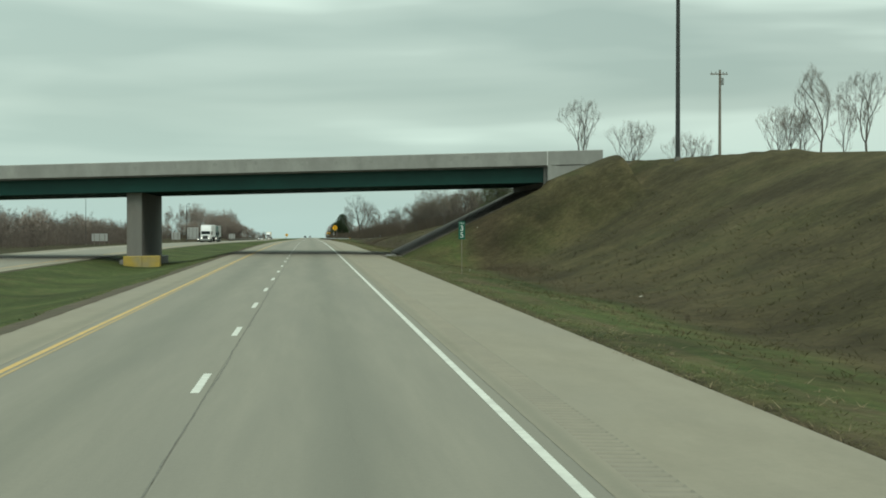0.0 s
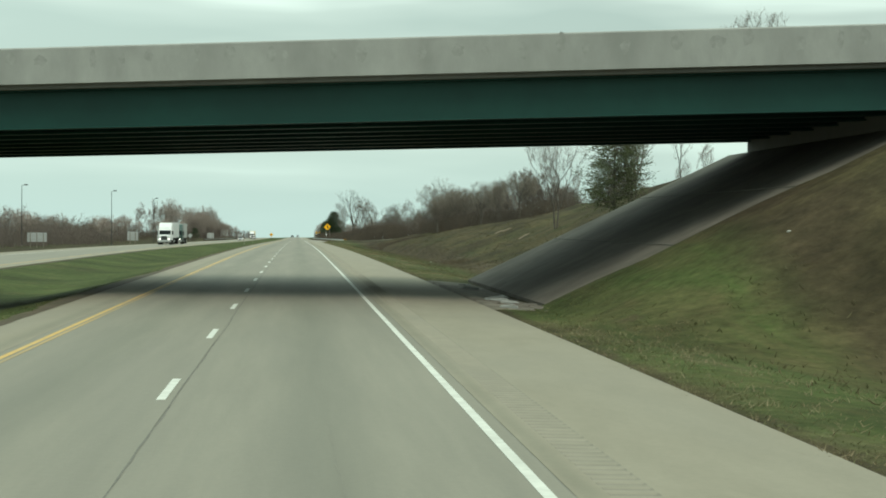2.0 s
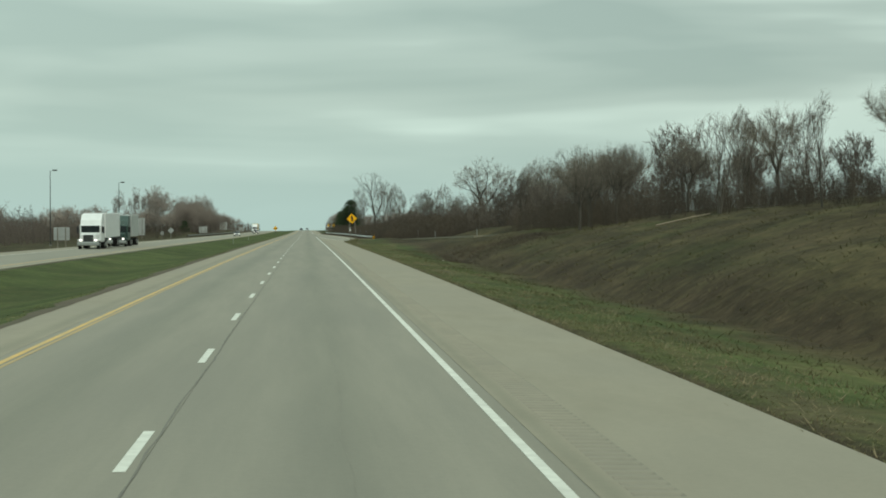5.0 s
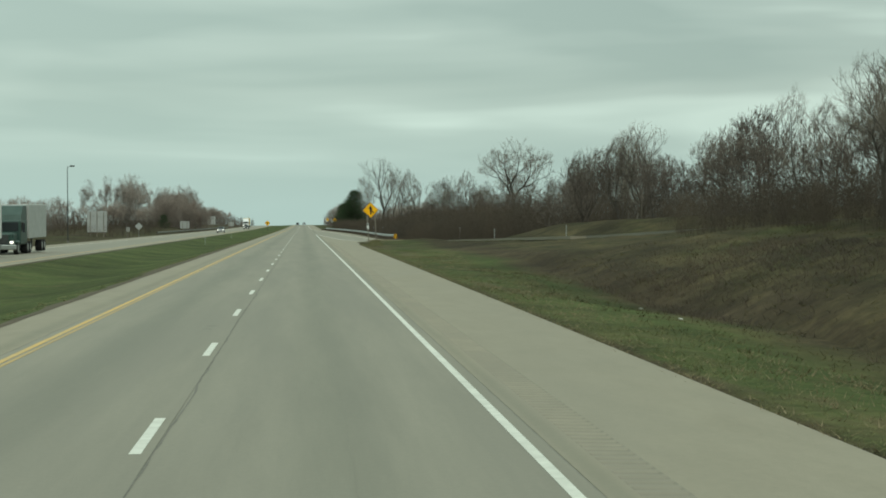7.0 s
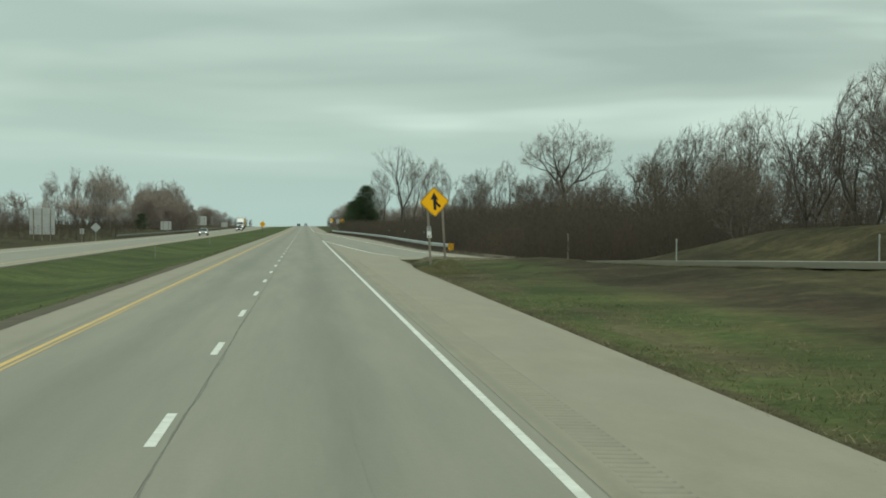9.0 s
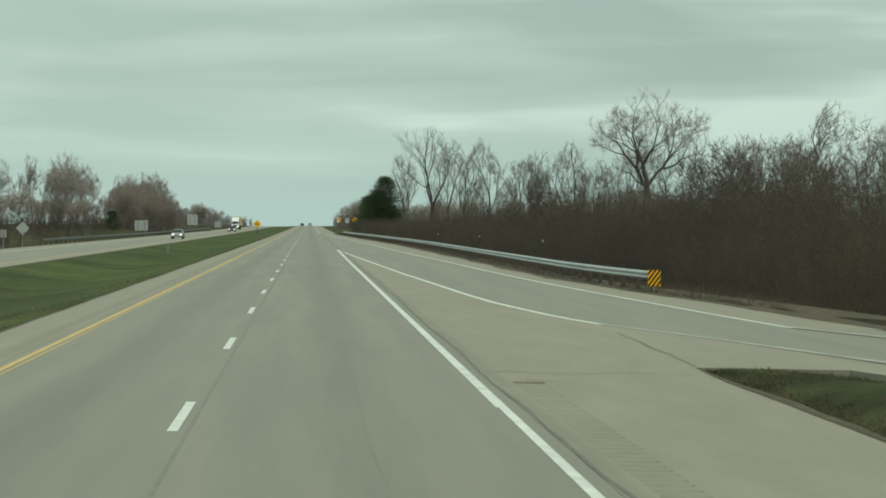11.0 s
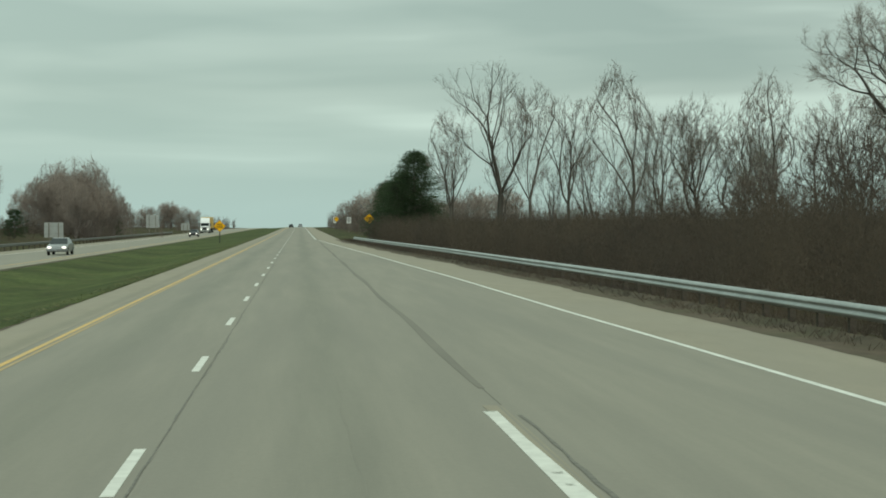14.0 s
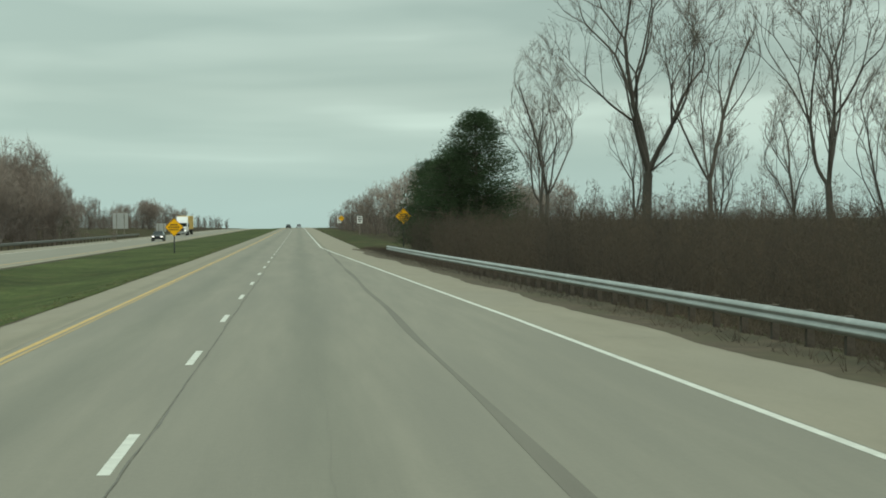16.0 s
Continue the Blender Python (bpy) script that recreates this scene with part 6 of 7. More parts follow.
# ------------------------------------------------------------------ guardrails
def guardrail(name, line, y0, y1, top, label, flip=1.0, step=1.9, steel="galv"):
    """A W-beam rail on posts along x = line(y); the beam bulges towards -x * flip."""
    ob = new(name)
    tagged(ob, label, "guardrail")
    prof = [(0.0, 0.0), (-0.045, -0.03), (-0.08, -0.075), (-0.075, -0.105), (-0.012, -0.145), (-0.012, -0.165), (-0.075, -0.205), (-0.08, -0.235), (-0.045, -0.28), (0.0, -0.31)]
    ys = frange(y0, y1, step)
    pm = None
    for i, y in enumerate(ys):
        x = line(y)
        z = top(y)
        if pm is None:
            bm = bmesh.new()
            box(bm, -0.02, 0.0, -0.07, 0.07, -0.30, -0.01)
            box(bm, 0.0, 0.17, -0.07, 0.07, -0.30, -0.01)
            box(bm, 0.17, 0.31, -0.07, 0.07, -1.25, -0.005, 0.006)
            p = part("post", bm, M["rail_post"], ob)
            pm = p.data
        else:
            p = new("post", pm)
            p.parent = ob
        p.matrix_basis = pose(x, y, z, 0, 0, 0 if flip > 0 else 180)
    segs = frange(y0 - 0.4, y1 + 0.4, 3.8)
    for a_, b_ in zip(segs, segs[1:]):
        v, f = [], []
        cut = frange(a_, b_ + 0.12, 0.95)
        for y in cut:
            out = 0.004 if y > b_ - 0.2 else 0.0
            for u, w in prof:
                v.append((line(y) + (u - 0.022 - out) * flip, y, top(y) + w))
        k = len(prof)
        for i in range(len(cut) - 1):
            for j in range(k - 1):
                f.append((i * k + j, i * k + j + 1, (i + 1) * k + j + 1, (i + 1) * k + j))
        mesh_ob("beam_panel", v, f, M[steel], ob, smooth=True)
    return ob


def rail_top(y):
    return road_z(y) + 0.56 + 0.04 * smooth_step((y - 575) / 60)


rail = guardrail("guardrail", lambda y: lerp_table(RAIL, y)[0], 457.0, 703.0, rail_top, "galvanised steel guardrail on wooden posts beside the ramp lane")
guardrail("guardrail", lambda y: OPP_OUT - 0.9, 585.0, 900.0, lambda y: road_z(y) + OPP_DZ + 0.68, "dull grey guardrail on the outside of the oncoming carriageway", -1.0, 3.8, "dull_galv")
# buffered end with a striped marker
bm = bmesh.new()
cyl(bm, (13.45, 456.4, rail_top(456.4) - 0.33), (13.45, 456.4, rail_top(456.4) + 0.01), 0.16, None, 14)
part("end_shoe", bm, M["galv"], rail)
marker = thing("object_marker", 13.4, 456.1, rail_top(456.0) - 0.52, 0, "yellow and black diagonally striped marker on the guardrail end", "road sign")
bm = bmesh.new()
box(bm, -0.225, 0.225, 0.0, 0.01, 0.0, 0.56, 0.003)
pan = part("panel", bm, M["sign_yellow"], marker)
for i in range(-2, 5):
    a_ = -0.26 + i * 0.155
    pts = []
    lo, hi = a_, a_ + 0.085
    poly = [(lo, 0.0), (hi, 0.0), (hi + 0.42, 0.56), (lo + 0.42, 0.56)]
    # clip the stripe to the panel's width
    def clip(poly_, lim, sign):
        out = []
        for (x0, z0), (x1, z1) in zip(poly_, poly_[1:] + poly_[:1]):
            in0, in1 = sign * x0 <= sign * lim, sign * x1 <= sign * lim
            if in0:
                out.append((x0, z0))
            if in0 != in1:
                k = (lim - x0) / (x1 - x0)
                out.append((lim, z0 + k * (z1 - z0)))
        return out
    poly = clip(poly, 0.22, 1)
    poly = clip(poly, -0.22, -1) if len(poly) > 2 else []
    if len(poly) > 2:
        bm = bmesh.new()
        plate(bm, poly, -0.004, -0.001)
        part("stripe", bm, M["sign_black"], pan)
bm = bmesh.new()
box(bm, -0.04, 0.04, 0.012, 0.07, -0.5, 0.5)
part("post", bm, M["wood"], marker)


# ------------------------------------------------------------------ poles and delineators
def light_pole(x, y, top_z, label, arm=1.1, turn=0.0, r=0.10):
    base = ground_z(x, y)
    h = top_z - base
    ob = thing("light_pole", x, y, base, turn, label, "light pole")
    bm = bmesh.new()
    cyl(bm, (0, 0, 0.25), (0, 0, h), r, r * 0.6, 10)
    shaft = part("shaft", bm, M["dark_steel"], ob)
    bm = bmesh.new()
    cyl(bm, (0, 0, -0.4), (0, 0, 0.25), min(0.26, r * 2.6), min(0.24, r * 2.4), 12)
    part("footing", bm, M["pier"], ob)
    bm = bmesh.new()
    cyl(bm, (0, 0, h - 0.1), (arm * 0.45, 0, h + 0.12), 0.04, 0.035, 8)
    part("arm", bm, M["dark_steel"], shaft)
    bm = bmesh.new()
    box(bm, arm * 0.35, arm, -0.2, 0.2, h + 0.02, h + 0.26, 0.04)
    head = part("lamp_head", bm, M["dark_steel"], ob)
    bm = bmesh.new()
    box(bm, arm * 0.42, arm * 0.95, -0.15, 0.15, h - 0.005, h + 0.018)
    part("lens", bm, M["sign_white"], head)
    return ob


for x, y, z in ((-57.2, 408.0, 10.2), (-46.4, 480.0, 10.5), (-41.6, 549.0, 9.7), (-64.0, 320.0, 10.6)):
    light_pole(x, y, z, "dark steel lamp post with a small tilted head", 1.3, 0)
light_pole(27.7, 91.8, 31.0, "very tall dark steel lighting mast on the bank", 1.6, 180, 0.17)

# utility pole beyond the overpass
upole = thing("utility_pole", 42.2, 136.0, ground_z(42.2, 136.0), 0, "weathered wooden utility pole with crossarm and insulators", "utility pole")
hz = 17.7 - ground_z(42.2, 136.0)
bm = bmesh.new()
cyl(bm, (0, 0, -0.5), (0, 0, hz), 0.17, 0.11, 10)
part("shaft", bm, M["wood"], upole)
bm = bmesh.new()
box(bm, -1.0, 0.75, -0.16, -0.09, hz - 0.5, hz - 0.38)
armp = part("crossarm", bm, M["wood"], upole)
for u in (-0.9, -0.45, 0.3, 0.65):
    bm = bmesh.new()
    cyl(bm, (u, -0.125, hz - 0.38), (u, -0.125, hz - 0.2), 0.045, 0.03, 8)
    part("insulator", bm, M["pier"], armp)
bm = bmesh.new()
cyl(bm, (0.24, 0, hz - 1.5), (0.24, 0, hz - 0.8), 0.16, 0.16, 12)
part("transformer", bm, M["galv"], upole)

for x, y, h, lab in ((-12.2, 558.5, 1.1, "thin pale delineator post in the median"), (12.95, 479.8, 1.55, "thin reflector post behind the guardrail"), (12.85, 508.4, 1.55, "thin reflector post behind the guardrail"),
                     (13.0, 545.0, 1.5, "thin reflector post behind the guardrail"), (19.9, 436.7, 2.5, "pale wooden post beside the ramp"), (-11.8, 470.0, 1.0, "thin pale delineator post in the median"),
                     (24.5, 388.0, 1.3, "thin post beside the ramp"), (20.2, 405.0, 1.3, "thin post beside the ramp")):
    ob = thing("delineator_post", x, y, ground_z(x, y), 0, lab, "post")
    bm = bmesh.new()
    w_ = 0.065 if "wooden" in lab else 0.03
    box(bm, -w_, w_, -0.5 * w_, 0.5 * w_, -0.3, h, 0.003)
    sh = part("shaft", bm, M["dark_steel"] if "reflector" in lab else M["wood"] if "wooden" in lab else M["galv"], ob)
    bm = bmesh.new()
    box(bm, -0.045, 0.045, -0.5 * w_ - 0.01, -0.5 * w_ - 0.001, h - 0.14, h - 0.02, 0.003)
    part("reflector", bm, M["galv"], sh)


# ------------------------------------------------------------------ vehicles on the other carriageway
def wheel(parent, x, y, z, r, w):
    bm = bmesh.new()
    cyl(bm, (x - w / 2, y, z), (x + w / 2, y, z), r, None, 20)
    tyre = part("wheel", bm, M["rubber"], parent)
    for s in (-1, 1):
        bm = bmesh.new()
        cyl(bm, (x + s * w / 2, y, z), (x + s * (w / 2 + 0.015), y, z), r * 0.6, r * 0.5, 16)
        part("rim", bm, M["galv"], tyre)
    return tyre


def semi_truck(x, y, cab, trailer, label, trailer_len=14.0):
    """A conventional tractor with sleeper and box trailer, nose towards -y."""
    ob = thing("semi_truck", x, y, road_z(y) + OPP_DZ, 0, label, "truck")
    bm = bmesh.new()
    box(bm, -0.95, 0.95, 0.25, 2.2, 0.75, 1.75, 0.14)
    part("hood", bm, cab, ob)
    bm = bmesh.new()
    box(bm, -1.2, 1.2, 2.1, 5.2, 0.75, 2.75, 0.10)
    body = part("cab", bm, cab, ob)
    bm = bmesh.new()
    prism(bm, [(2.4, 2.7), (5.2, 2.7), (5.2, 3.95), (3.6, 3.9), (2.7, 3.2)], -1.15, 1.15)
    bmesh.ops.rotate(bm, verts=bm.verts, matrix=Matrix(((0, 1, 0), (1, 0, 0), (0, 0, 1))))
    bmesh.ops.recalc_face_normals(bm, faces=bm.faces)
    part("roof_fairing", bm, cab, ob)
    bm = bmesh.new()
    box(bm, -1.02, 1.02, 2.07, 2.13, 1.85, 2.6, 0.03)
    part("windscreen", bm, M["glass"], body)
    for s in (-1, 1):
        bm = bmesh.new()
        box(bm, s * 1.2 - 0.02, s * 1.2 + 0.02, 2.4, 3.3, 1.85, 2.55, 0.01)
        part("side_window", bm, M["glass"], body)
        bm = bmesh.new()
        box(bm, s * 1.42 - 0.1, s * 1.42 + 0.1, 2.25, 2.33, 1.75, 2.5, 0.02)
        part("mirror", bm, M["car_dark"], body)
        bm = bmesh.new()
        box(bm, s * 0.82 - 0.13, s * 0.82 + 0.13, 0.14, 0.27, 0.9, 1.08, 0.03)
        part("headlight", bm, M["headlight"], ob, "lit headlight")
        bm = bmesh.new()
        box(bm, s * 1.02 - 0.2, s * 1.02 + 0.2, 0.5, 1.8, 0.85, 1.12, 0.08)
        part("fender", bm, cab, ob)
        wheel(ob, s * 1.02, 1.15, 0.5, 0.5, 0.32)
        for yy in (5.4, 6.65):
            wheel(ob, s * 0.95, yy, 0.5, 0.5, 0.55)
        for yy in (6.3 + trailer_len - 2.6, 6.3 + trailer_len - 1.3):
            wheel(ob, s * 0.95, yy, 0.5, 0.5, 0.55)
    bm = bmesh.new()
    box(bm, -0.55, 0.55, 0.18, 0.27, 0.85, 1.6, 0.02)
    part("grille", bm, M["dark_steel"], ob)
    bm = bmesh.new()
    box(bm, -1.2, 1.2, 0.0, 0.3, 0.4, 0.8, 0.06)
    part("bumper", bm, M["galv"], ob)
    bm = bmesh.new()
    box(bm, -0.45, 0.45, 0.6, 7.4, 0.55, 0.85)
    part("chassis", bm, M["dark_steel"], ob)
    bm = bmesh.new()
    box(bm, -1.28, 1.28, 5.6, 5.6 + trailer_len, 1.2, 4.05, 0.05)
    part("trailer", bm, trailer, ob)
    bm = bmesh.new()
    for s in (-1, 1):
        box(bm, s * 0.9 - 0.06, s * 0.9 + 0.06, 9.0, 9.12, 0.35, 1.2)
    part("landing_gear", bm, M["dark_steel"], ob)
    return ob


def lit(name, colour, strength):
    m = bpy.data.materials.new(name)
    m.use_nodes = True
    b = m.node_tree.nodes["Principled BSDF"]
    b.inputs["Base Color"].default_value = (0.8, 0.8, 0.78, 1)
    b.inputs["Emission Color"].default_value = (*colour, 1)
    b.inputs["Emission Strength"].default_value = strength
    return m


M["headlight"] = lit("headlight_glow", (1.0, 0.95, 0.85), 1.8)
semi_truck(-22.6, 354.0, M["truck_white"], M["truck_white"], "white semi truck with a white box trailer, headlights on")
semi_truck(-22.4, 379.0, M["truck_green"], M["sign_back"], "dark green semi truck with a short grey trailer", 9.0)
semi_truck(-22.7, 930.0, M["truck_white"], M["truck_yellow"], "white semi truck pulling a yellow trailer")


def car(x, y, paint, label, away=False):
    ob = thing("car", x, y, road_z(y) + (0 if away else OPP_DZ), 180 if away else 0, label, "car")
    bm = bmesh.new()
    prism(bm, [(0.0, 0.45), (0.05, 0.75), (1.2, 0.95), (3.9, 0.98), (4.5, 0.9), (4.55, 0.45), (4.3, 0.3), (0.2, 0.3)], -0.88, 0.88)
    bmesh.ops.rotate(bm, verts=bm.verts, matrix=Matrix(((0, 1, 0), (1, 0, 0), (0, 0, 1))))
    bmesh.ops.recalc_face_normals(bm, faces=bm.faces)
    bmesh.ops.bevel(bm, geom=list(bm.edges), offset=0.06, segments=2, affect="EDGES")
    body = part("body", bm, paint, ob, smooth=False)
    bm = bmesh.new()
    vs = []
    for yy, z, w in ((1.1, 0.93, 0.8), (1.85, 1.42, 0.64), (3.3, 1.44, 0.64), (4.2, 0.95, 0.78)):
        vs.append((bm.verts.new((-w, yy, z)), bm.verts.new((w, yy, z))))
    for (a_, b_), (c_, d_) in zip(vs, vs[1:]):
        bm.faces.new((a_, b_, d_, c_))
    bm.faces.new([vs[0][0], vs[1][0], vs[2][0], vs[3][0]])
    bm.faces.new([vs[3][1], vs[2][1], vs[1][1], vs[0][1]])
    part("window_band", bm, M["glass"], body)
    bm = bmesh.new()
    box(bm, -0.62, 0.62, 1.85, 3.3, 1.40, 1.47, 0.03)
    part("roof", bm, paint, body)
    for s in (-1, 1):
        for yy in (0.85, 3.65):
            wheel(ob, s * 0.8, yy, 0.32, 0.32, 0.2)
        bm = bmesh.new()
        box(bm, s * 0.62 - 0.16, s * 0.62 + 0.16, -0.02, 0.06, 0.6, 0.74, 0.02)
        part("headlight", bm, M["headlight"] if not away else M["rubber"], ob)
    return ob


car(-26.3, 393.0, M["car_dark"], "dark car on the outside of the oncoming side")
car(-19.2, 655.0, M["car_silver"], "silver car with its headlights on")
car(-19.0, 830.0, M["car_dark"], "dark car with its headlights on")
car(-1.7, 1150.0, M["car_dark"], "dark car far ahead on the motorway", True)
car(1.9, 1190.0, M["car_silver"], "pale car far ahead on the motorway", True)

# ------------------------------------------------------------------ verge growth, litter, cracks
def tufts(name, count, seed, where, material, label, h0, h1, blades=5, width=0.012, lie=0.9):
    rng = np.random.default_rng(seed)
    r2 = random.Random(seed)
    pts = []
    while len(pts) < count:
        x, y = where(r2)
        pts.append((x, y, ground_z(x, y)))
    p = np.repeat(np.array(pts), blades, 0)
    k = len(p)
    p = p + rng.normal(0, 0.09, (k, 3)) * [1, 1, 0] - [0, 0, 0.03]
    a_ = rng.uniform(0, np.pi, k)
    s_ = np.c_[np.cos(a_), np.sin(a_), 0 * a_] * width
    d = np.c_[rng.normal(0, lie, k), rng.normal(0, lie, k), np.ones(k)] * rng.uniform(h0, h1, k)[:, None]
    v = np.stack([p - s_, p + s_, p + d], 1).reshape(-1, 3)
    me = triangles(name, v, material)
    return tagged(new(name, me), label, "grass", kind="stuff")


def off_slope(r, fx, y0=-8.0, y1=406.0):
    """A spot on the verge, clear of the paved slope under the overpass."""
    while True:
        x, y = fx(), r.uniform(y0, y1)
        if not 96.0 < y + 0.2 * (x - 3.0) < 126.5:
            return x, y


tufts("verge_grass", 17000, 1, lambda r: off_slope(r, lambda: 7.01 + 1.1 * r.random() ** 1.6), M["grass_blade"], "short green verge grass along the outer shoulder", 0.02, 0.07, 5, 0.013, 1.8)
tufts("edge_grass", 7000, 43, lambda r: off_slope(r, lambda: 6.97 + 0.3 * r.random() ** 1.7), M["edge_blade"], "brown dead grass and grit fringing the shoulder", 0.015, 0.05, 5, 0.012, 2.0)
tufts("dry_grass", 1800, 2, lambda r: off_slope(r, lambda: 7.03 + 2.5 * r.random() ** 2), M["dry_grass"], "tufts of dry tan grass in the ditch", 0.03, 0.12, 6, 0.014, 1.6)
tufts("median_grass", 6000, 3, lambda r: (-4.9 - 1.2 * r.random() ** 1.4, r.uniform(0, 760)), M["grass_blade"], "short green grass in the median", 0.02, 0.06, 5, 0.03, 2.2)


def reed_spot(r):
    c = r.choice(((14.3, 74), (14.2, 79), (14.0, 84), (14.3, 186)))
    return c[0] + r.gauss(0, 0.5), c[1] + r.gauss(0, 2.2)


tufts("dry_reeds", 500, 5, reed_spot, M["edge_blade"], "brown dry reeds standing in the ditch", 0.2, 0.6, 5, 0.010)
tufts("gore_grass", 2600, 8, lambda r: (lambda y: (inner_of(y) - 1.2 - 0.9 * r.random(), y))(r.uniform(384, 424)), M["gore_blade"], "ragged olive grass along the ramp edge", 0.05, 0.14, 6, 0.009)
tufts("gore_grass", 1500, 19, lambda r: (lambda y: (shoulder_x(y) + 0.02 + 0.6 * r.random() ** 1.6, y))(r.uniform(404, 425.6)), M["gore_blade"], "ragged olive grass along the widened shoulder", 0.02, 0.08, 6, 0.009, 1.6)
tufts("dead_growth", 1800, 9, lambda r: (r.uniform(13, 21), r.gauss(304, 8)), M["brush"], "flattened brown dead growth in the ditch", 0.08, 0.3, 5, 0.014)
tufts("gore_grass", 500, 18, lambda r: (7.55 + 2.4 * r.random() ** 1.4, 425.9 - 3.4 * r.random()), M["gore_blade"], "ragged olive grass at the tip of the gore", 0.03, 0.09, 6, 0.009)


def pale_spot(r):
    c = r.choice(((8.9, 415.6), (10.4, 411.4), (11.3, 410.3), (9.3, 413.0), (9.8, 407.6)))
    return c[0] + r.gauss(0, 0.75), c[1] + r.gauss(0, 0.8)


tufts("dry_grass", 1900, 29, pale_spot, M["pale_grass"], "flattened pale dry grass round the sign posts", 0.03, 0.09, 6, 0.014, 1.9)
tufts("verge_grass", 1500, 37, lambda r: (lambda y: (shoulder_x(y) + 0.25 + 1.6 * r.random() ** 1.3, y))(r.uniform(396, 407)), M["grass_blade"], "longer green grass in clumps at the front of the gore", 0.06, 0.17, 6, 0.009, 1.0)


def ditch_patch(r):
    """A spot in the ragged strip of longer grass beyond the shoulder."""
    while True:
        y = r.uniform(14, 372)
        x = 7.7 + 3.4 * r.random()
        if not 92 < y < 128 and noise.noise(Vector((x * 0.3, y * 0.09, 11.0))) > -0.02:
            return x, y


tufts("bank_grass", 11000, 61, lambda r: off_slope(r, lambda: 9.5 + 15 * r.random(), -8.0, 330.0), M["bank_blade"], "rough olive grass on the bank", 0.05, 0.16, 5, 0.016, 1.3)
tufts("dry_grass", 2600, 41, ditch_patch, M["dry_grass"], "ragged patches of longer dry grass in the ditch", 0.04, 0.13, 6, 0.009, 1.0)
tufts("verge_grass", 3600, 42, lambda r: (lambda q: (q[0] - 0.25, q[1] + 9))(ditch_patch(r)), M["grass_blade"], "ragged longer green grass in the ditch", 0.04, 0.14, 6, 0.010, 1.0)
tufts("rail_grass", 6500, 6, lambda r: (lambda y: (lerp_table(PAVE, y)[0] - 0.45 + 2.6 * r.random(), y))(r.uniform(446, 735)), M["brush"], "dry weeds under the guardrail", 0.1, 0.4, 5, 0.014)

rl = random.Random(9)
lm = None
for i in range(9):
    y = rl.uniform(10, 330)
    x = rl.uniform(11, 24)
    if 96 < y < 126:
        continue
    if lm is None:
        bm = bmesh.new()
        bmesh.ops.create_icosphere(bm, subdivisions=1, radius=0.11)
        for v in bm.verts:
            v.co = (v.co.x * 1.5, v.co.y, v.co.z * 0.5 + rl.uniform(-0.02, 0.02))
        ob = part("litter", bm, M["litter"])
        lm = ob.data
    else:
        ob = new("litter", lm)
    s = rl.uniform(0.3, 0.7)
    ob.matrix_basis = pose(x, y, ground_z(x, y) + 0.03 * s, rl.uniform(-15, 15), rl.uniform(-15, 15), rl.uniform(0, 360)) @ Matrix.Scale(s, 4)
    tagged(ob, "scrap of pale litter on the grass bank", "litter", "litter on the bank")

# fallen branches on the bank
for x, y, rz, ln, r_ in ((20.4, 205.3, 25, 0.9, 0.05), (20.7, 190.8, 35, 1.2, 0.06), (21.0, 204.2, 10, 0.9, 0.05), (23.4, 264.5, 8, 3.4, 0.05)):
    ob = thing("fallen_log", x, y, ground_z(x, y) + r_, rz, "pale fallen branch lying on the bank", "log")
    ob.rotation_euler[1] = -math.atan((ground_z(x + 0.5, y) - ground_z(x - 0.5, y)))
    bm = bmesh.new()
    cyl(bm, (-ln / 2, 0, 0), (0, 0.04, 0.02), r_, r_ * 0.92, 8)
    cyl(bm, (0, 0.04, 0.02), (ln / 2, 0, 0.03), r_ * 0.92, r_ * 0.55, 8)
    part("stem", bm, M["log"], ob)
    bm = bmesh.new()
    cyl(bm, (ln * 0.1, 0.03, 0.03), (ln * 0.28, 0.16, 0.12), r_ * 0.4, r_ * 0.2, 6)
    part("broken_limb", bm, M["log"], ob)


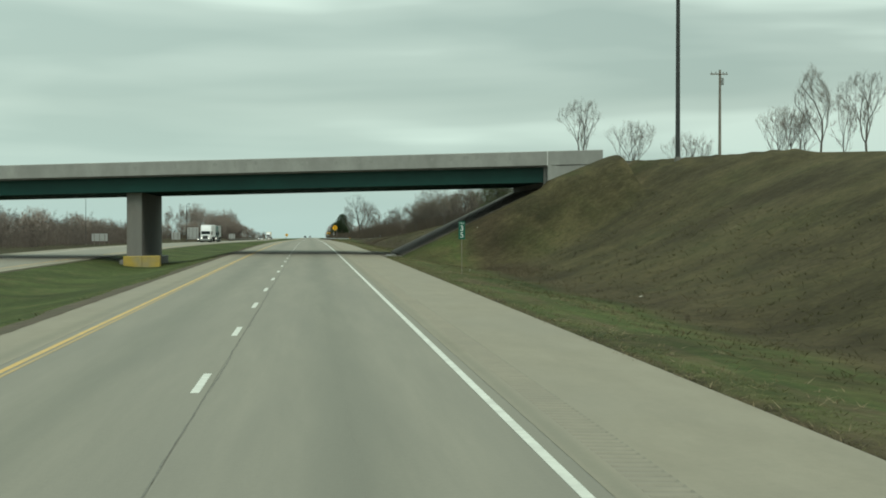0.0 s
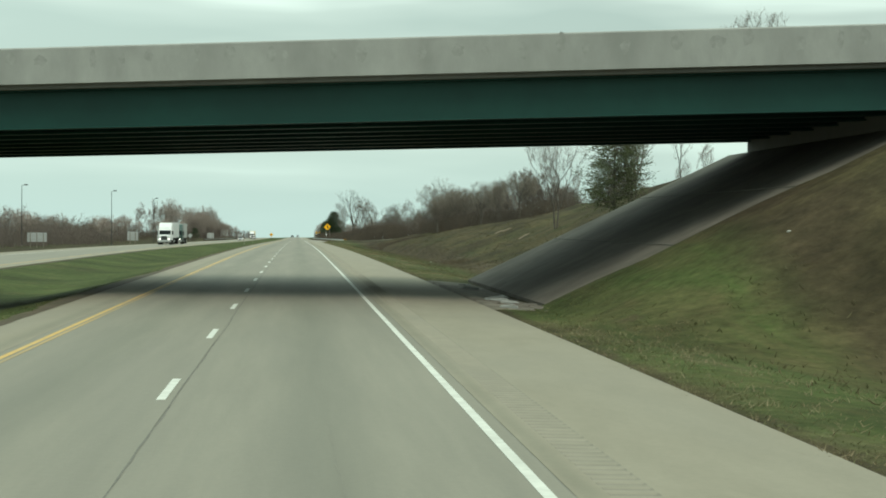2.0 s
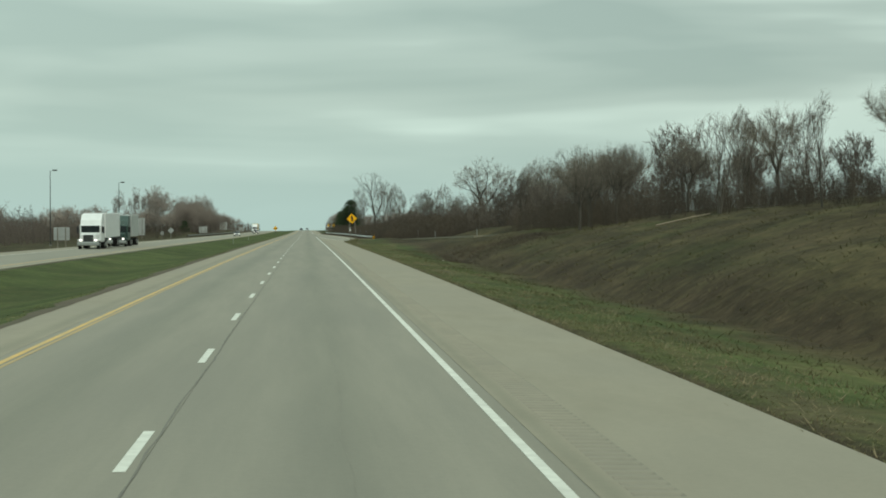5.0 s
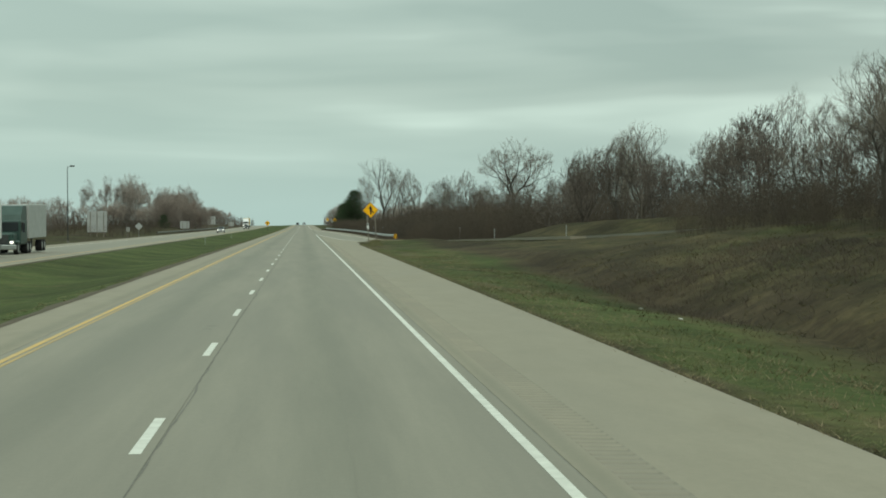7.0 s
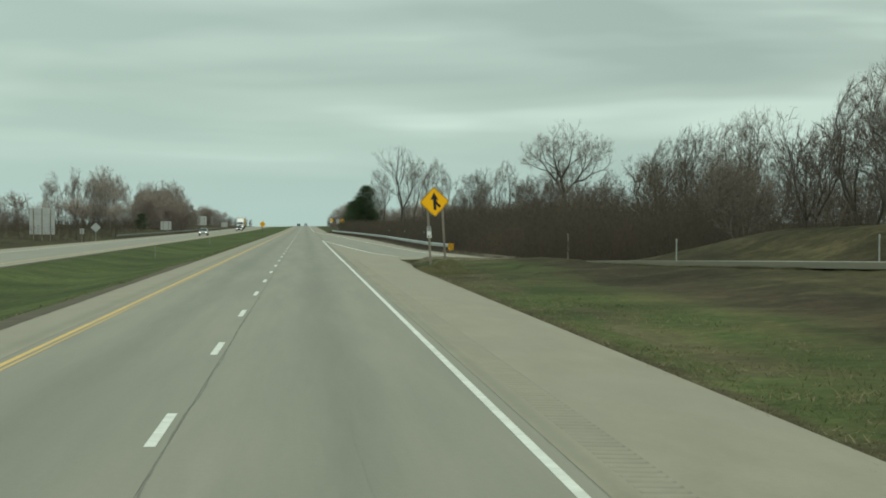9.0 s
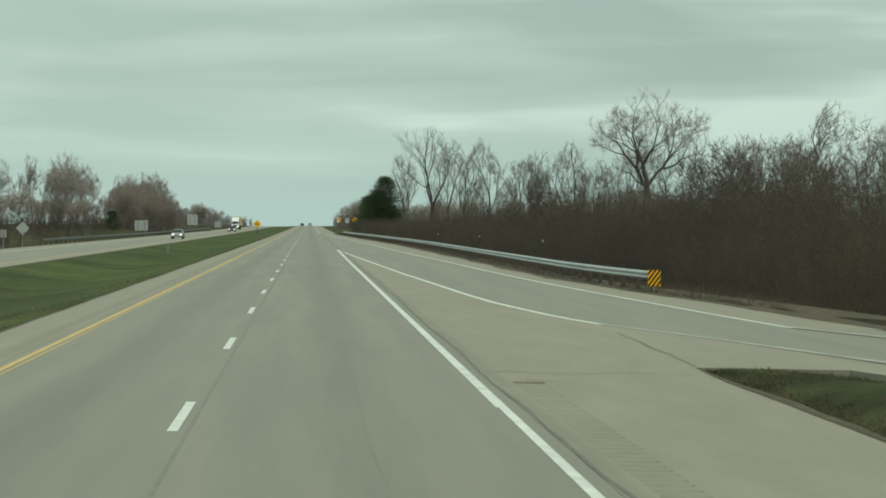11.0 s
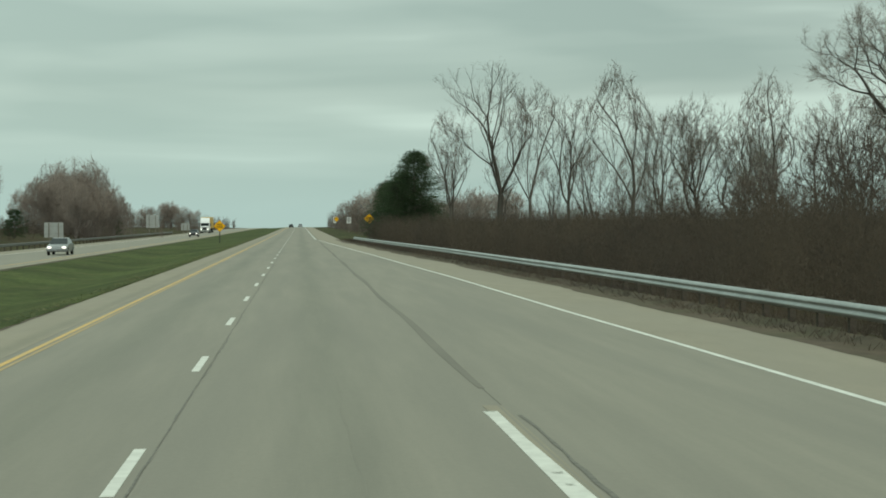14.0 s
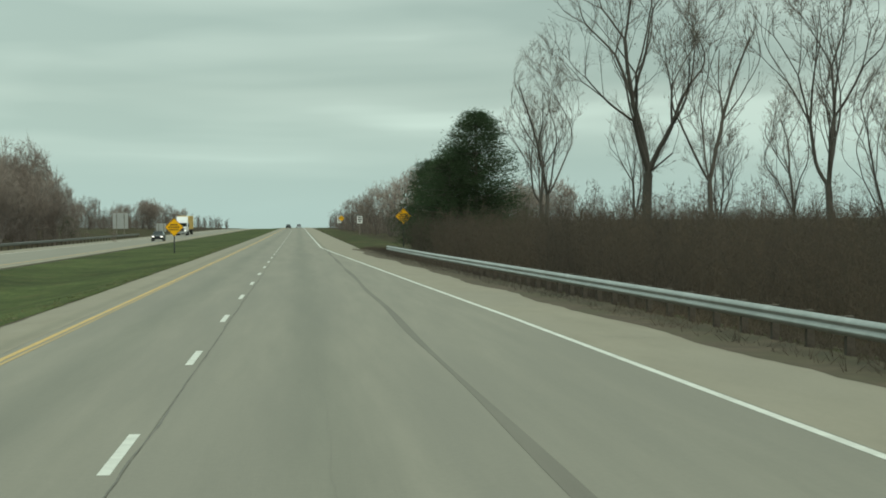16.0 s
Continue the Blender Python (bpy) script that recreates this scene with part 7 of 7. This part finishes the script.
def crack(name, pts, width, parent, seed, material=None, cross_fall=0.0):
    """A wandering sealed crack along (x, y) points."""
    r = random.Random(seed)
    v, f = [], []
    for i, (x, y) in enumerate(pts):
        d = Vector((pts[min(i + 1, len(pts) - 1)][0] - pts[max(i - 1, 0)][0], pts[min(i + 1, len(pts) - 1)][1] - pts[max(i - 1, 0)][1], 0)).normalized()
        nrm = Vector((d.y, -d.x, 0))
        w = width * r.uniform(0.35, 1.0)
        for s in (-1, 1):
            px, py = x + nrm.x * w * s, y + nrm.y * w * s
            v.append((px, py, road_z(py) + 0.003 - cross_fall * max(0, px - 3.9)))
    for i in range(len(pts) - 1):
        f.append((2 * i, 2 * i + 1, 2 * i + 3, 2 * i + 2))
    return mesh_ob(name, v, f, material or M["crack"], parent)


def wander(x, y0, y1, step, amp, seed):
    r = random.Random(seed)
    out, dx = [], 0.0
    for y in frange(y0, y1, step):
        dx = dx * 0.9 + r.gauss(0, amp)
        out.append((x + dx, y))
    return out


crack("joint_seam", wander(JOINT, -30, 396, 0.45, 0.007, 12), 0.015, road, 12, M["crack"])
crack("joint_seam", wander(JOINT, 443, 760, 0.45, 0.007, 13), 0.015, road, 13, M["crack"])
crack("lane_crack", wander(2.02, -30, 760, 0.8, 0.02, 2), 0.004, road_r, 2, M["crack_pale"])
crack("edge_crack", wander(4.03, 404, 533, 0.6, 0.015, 3), 0.03, road_r, 3, M["crack"])
for x0, y, ln, lane in ((-0.42, 282.4, 0.24, 0), (-0.46, 281.5, 0.2, 0), (-0.06, 169.0, 0.2, 0), (-1.4, 391.0, 0.3, 0)):
    crack("patch", [(x0 + ln * j / 6, y + rl.gauss(0, 0.03)) for j in range(7)], rl.uniform(0.05, 0.09), road if lane == 0 else road_r, int(y), M["road_dark"])
for y in (548.0, 560.0, 566.0, 622.0, 634.0):
    x0 = outer_x(y) + 0.8
    crack("shoulder_crack", [(x0 + 1.4 * j / 8, y + rl.gauss(0, 0.14)) for j in range(9)], 0.04, road_r, int(y), M["stain"], 0.02)

# the broken edge where the gore paving meets the grass, and stains on the shoulder
crack("gore_crack", [(7.86, 434.2), (7.80, 433.2), (7.80, 431.6), (7.67, 430.0), (7.70, 428.6), (7.62, 427.5), (7.58, 426.2)], 0.07, gore_tip, 31, M["road_dark"], 0.02)
crack("gore_crack", [(7.2, 424.5), (6.2, 424.9), (5.2, 424.4), (4.4, 424.8), (3.98, 424.5)], 0.03, sh_b, 32, M["crack_pale"], 0.02)
for k, (x0, y) in enumerate(((6.1, 139.5), (4.5, 423.4), (5.6, 232.0), (6.0, 318.0))):
    crack("stain", [(x0 + 0.07 * j, y + 0.12 * math.sin(j)) for j in range(6)], 0.10, sh_b, 40 + k, M["stain"], 0.02)
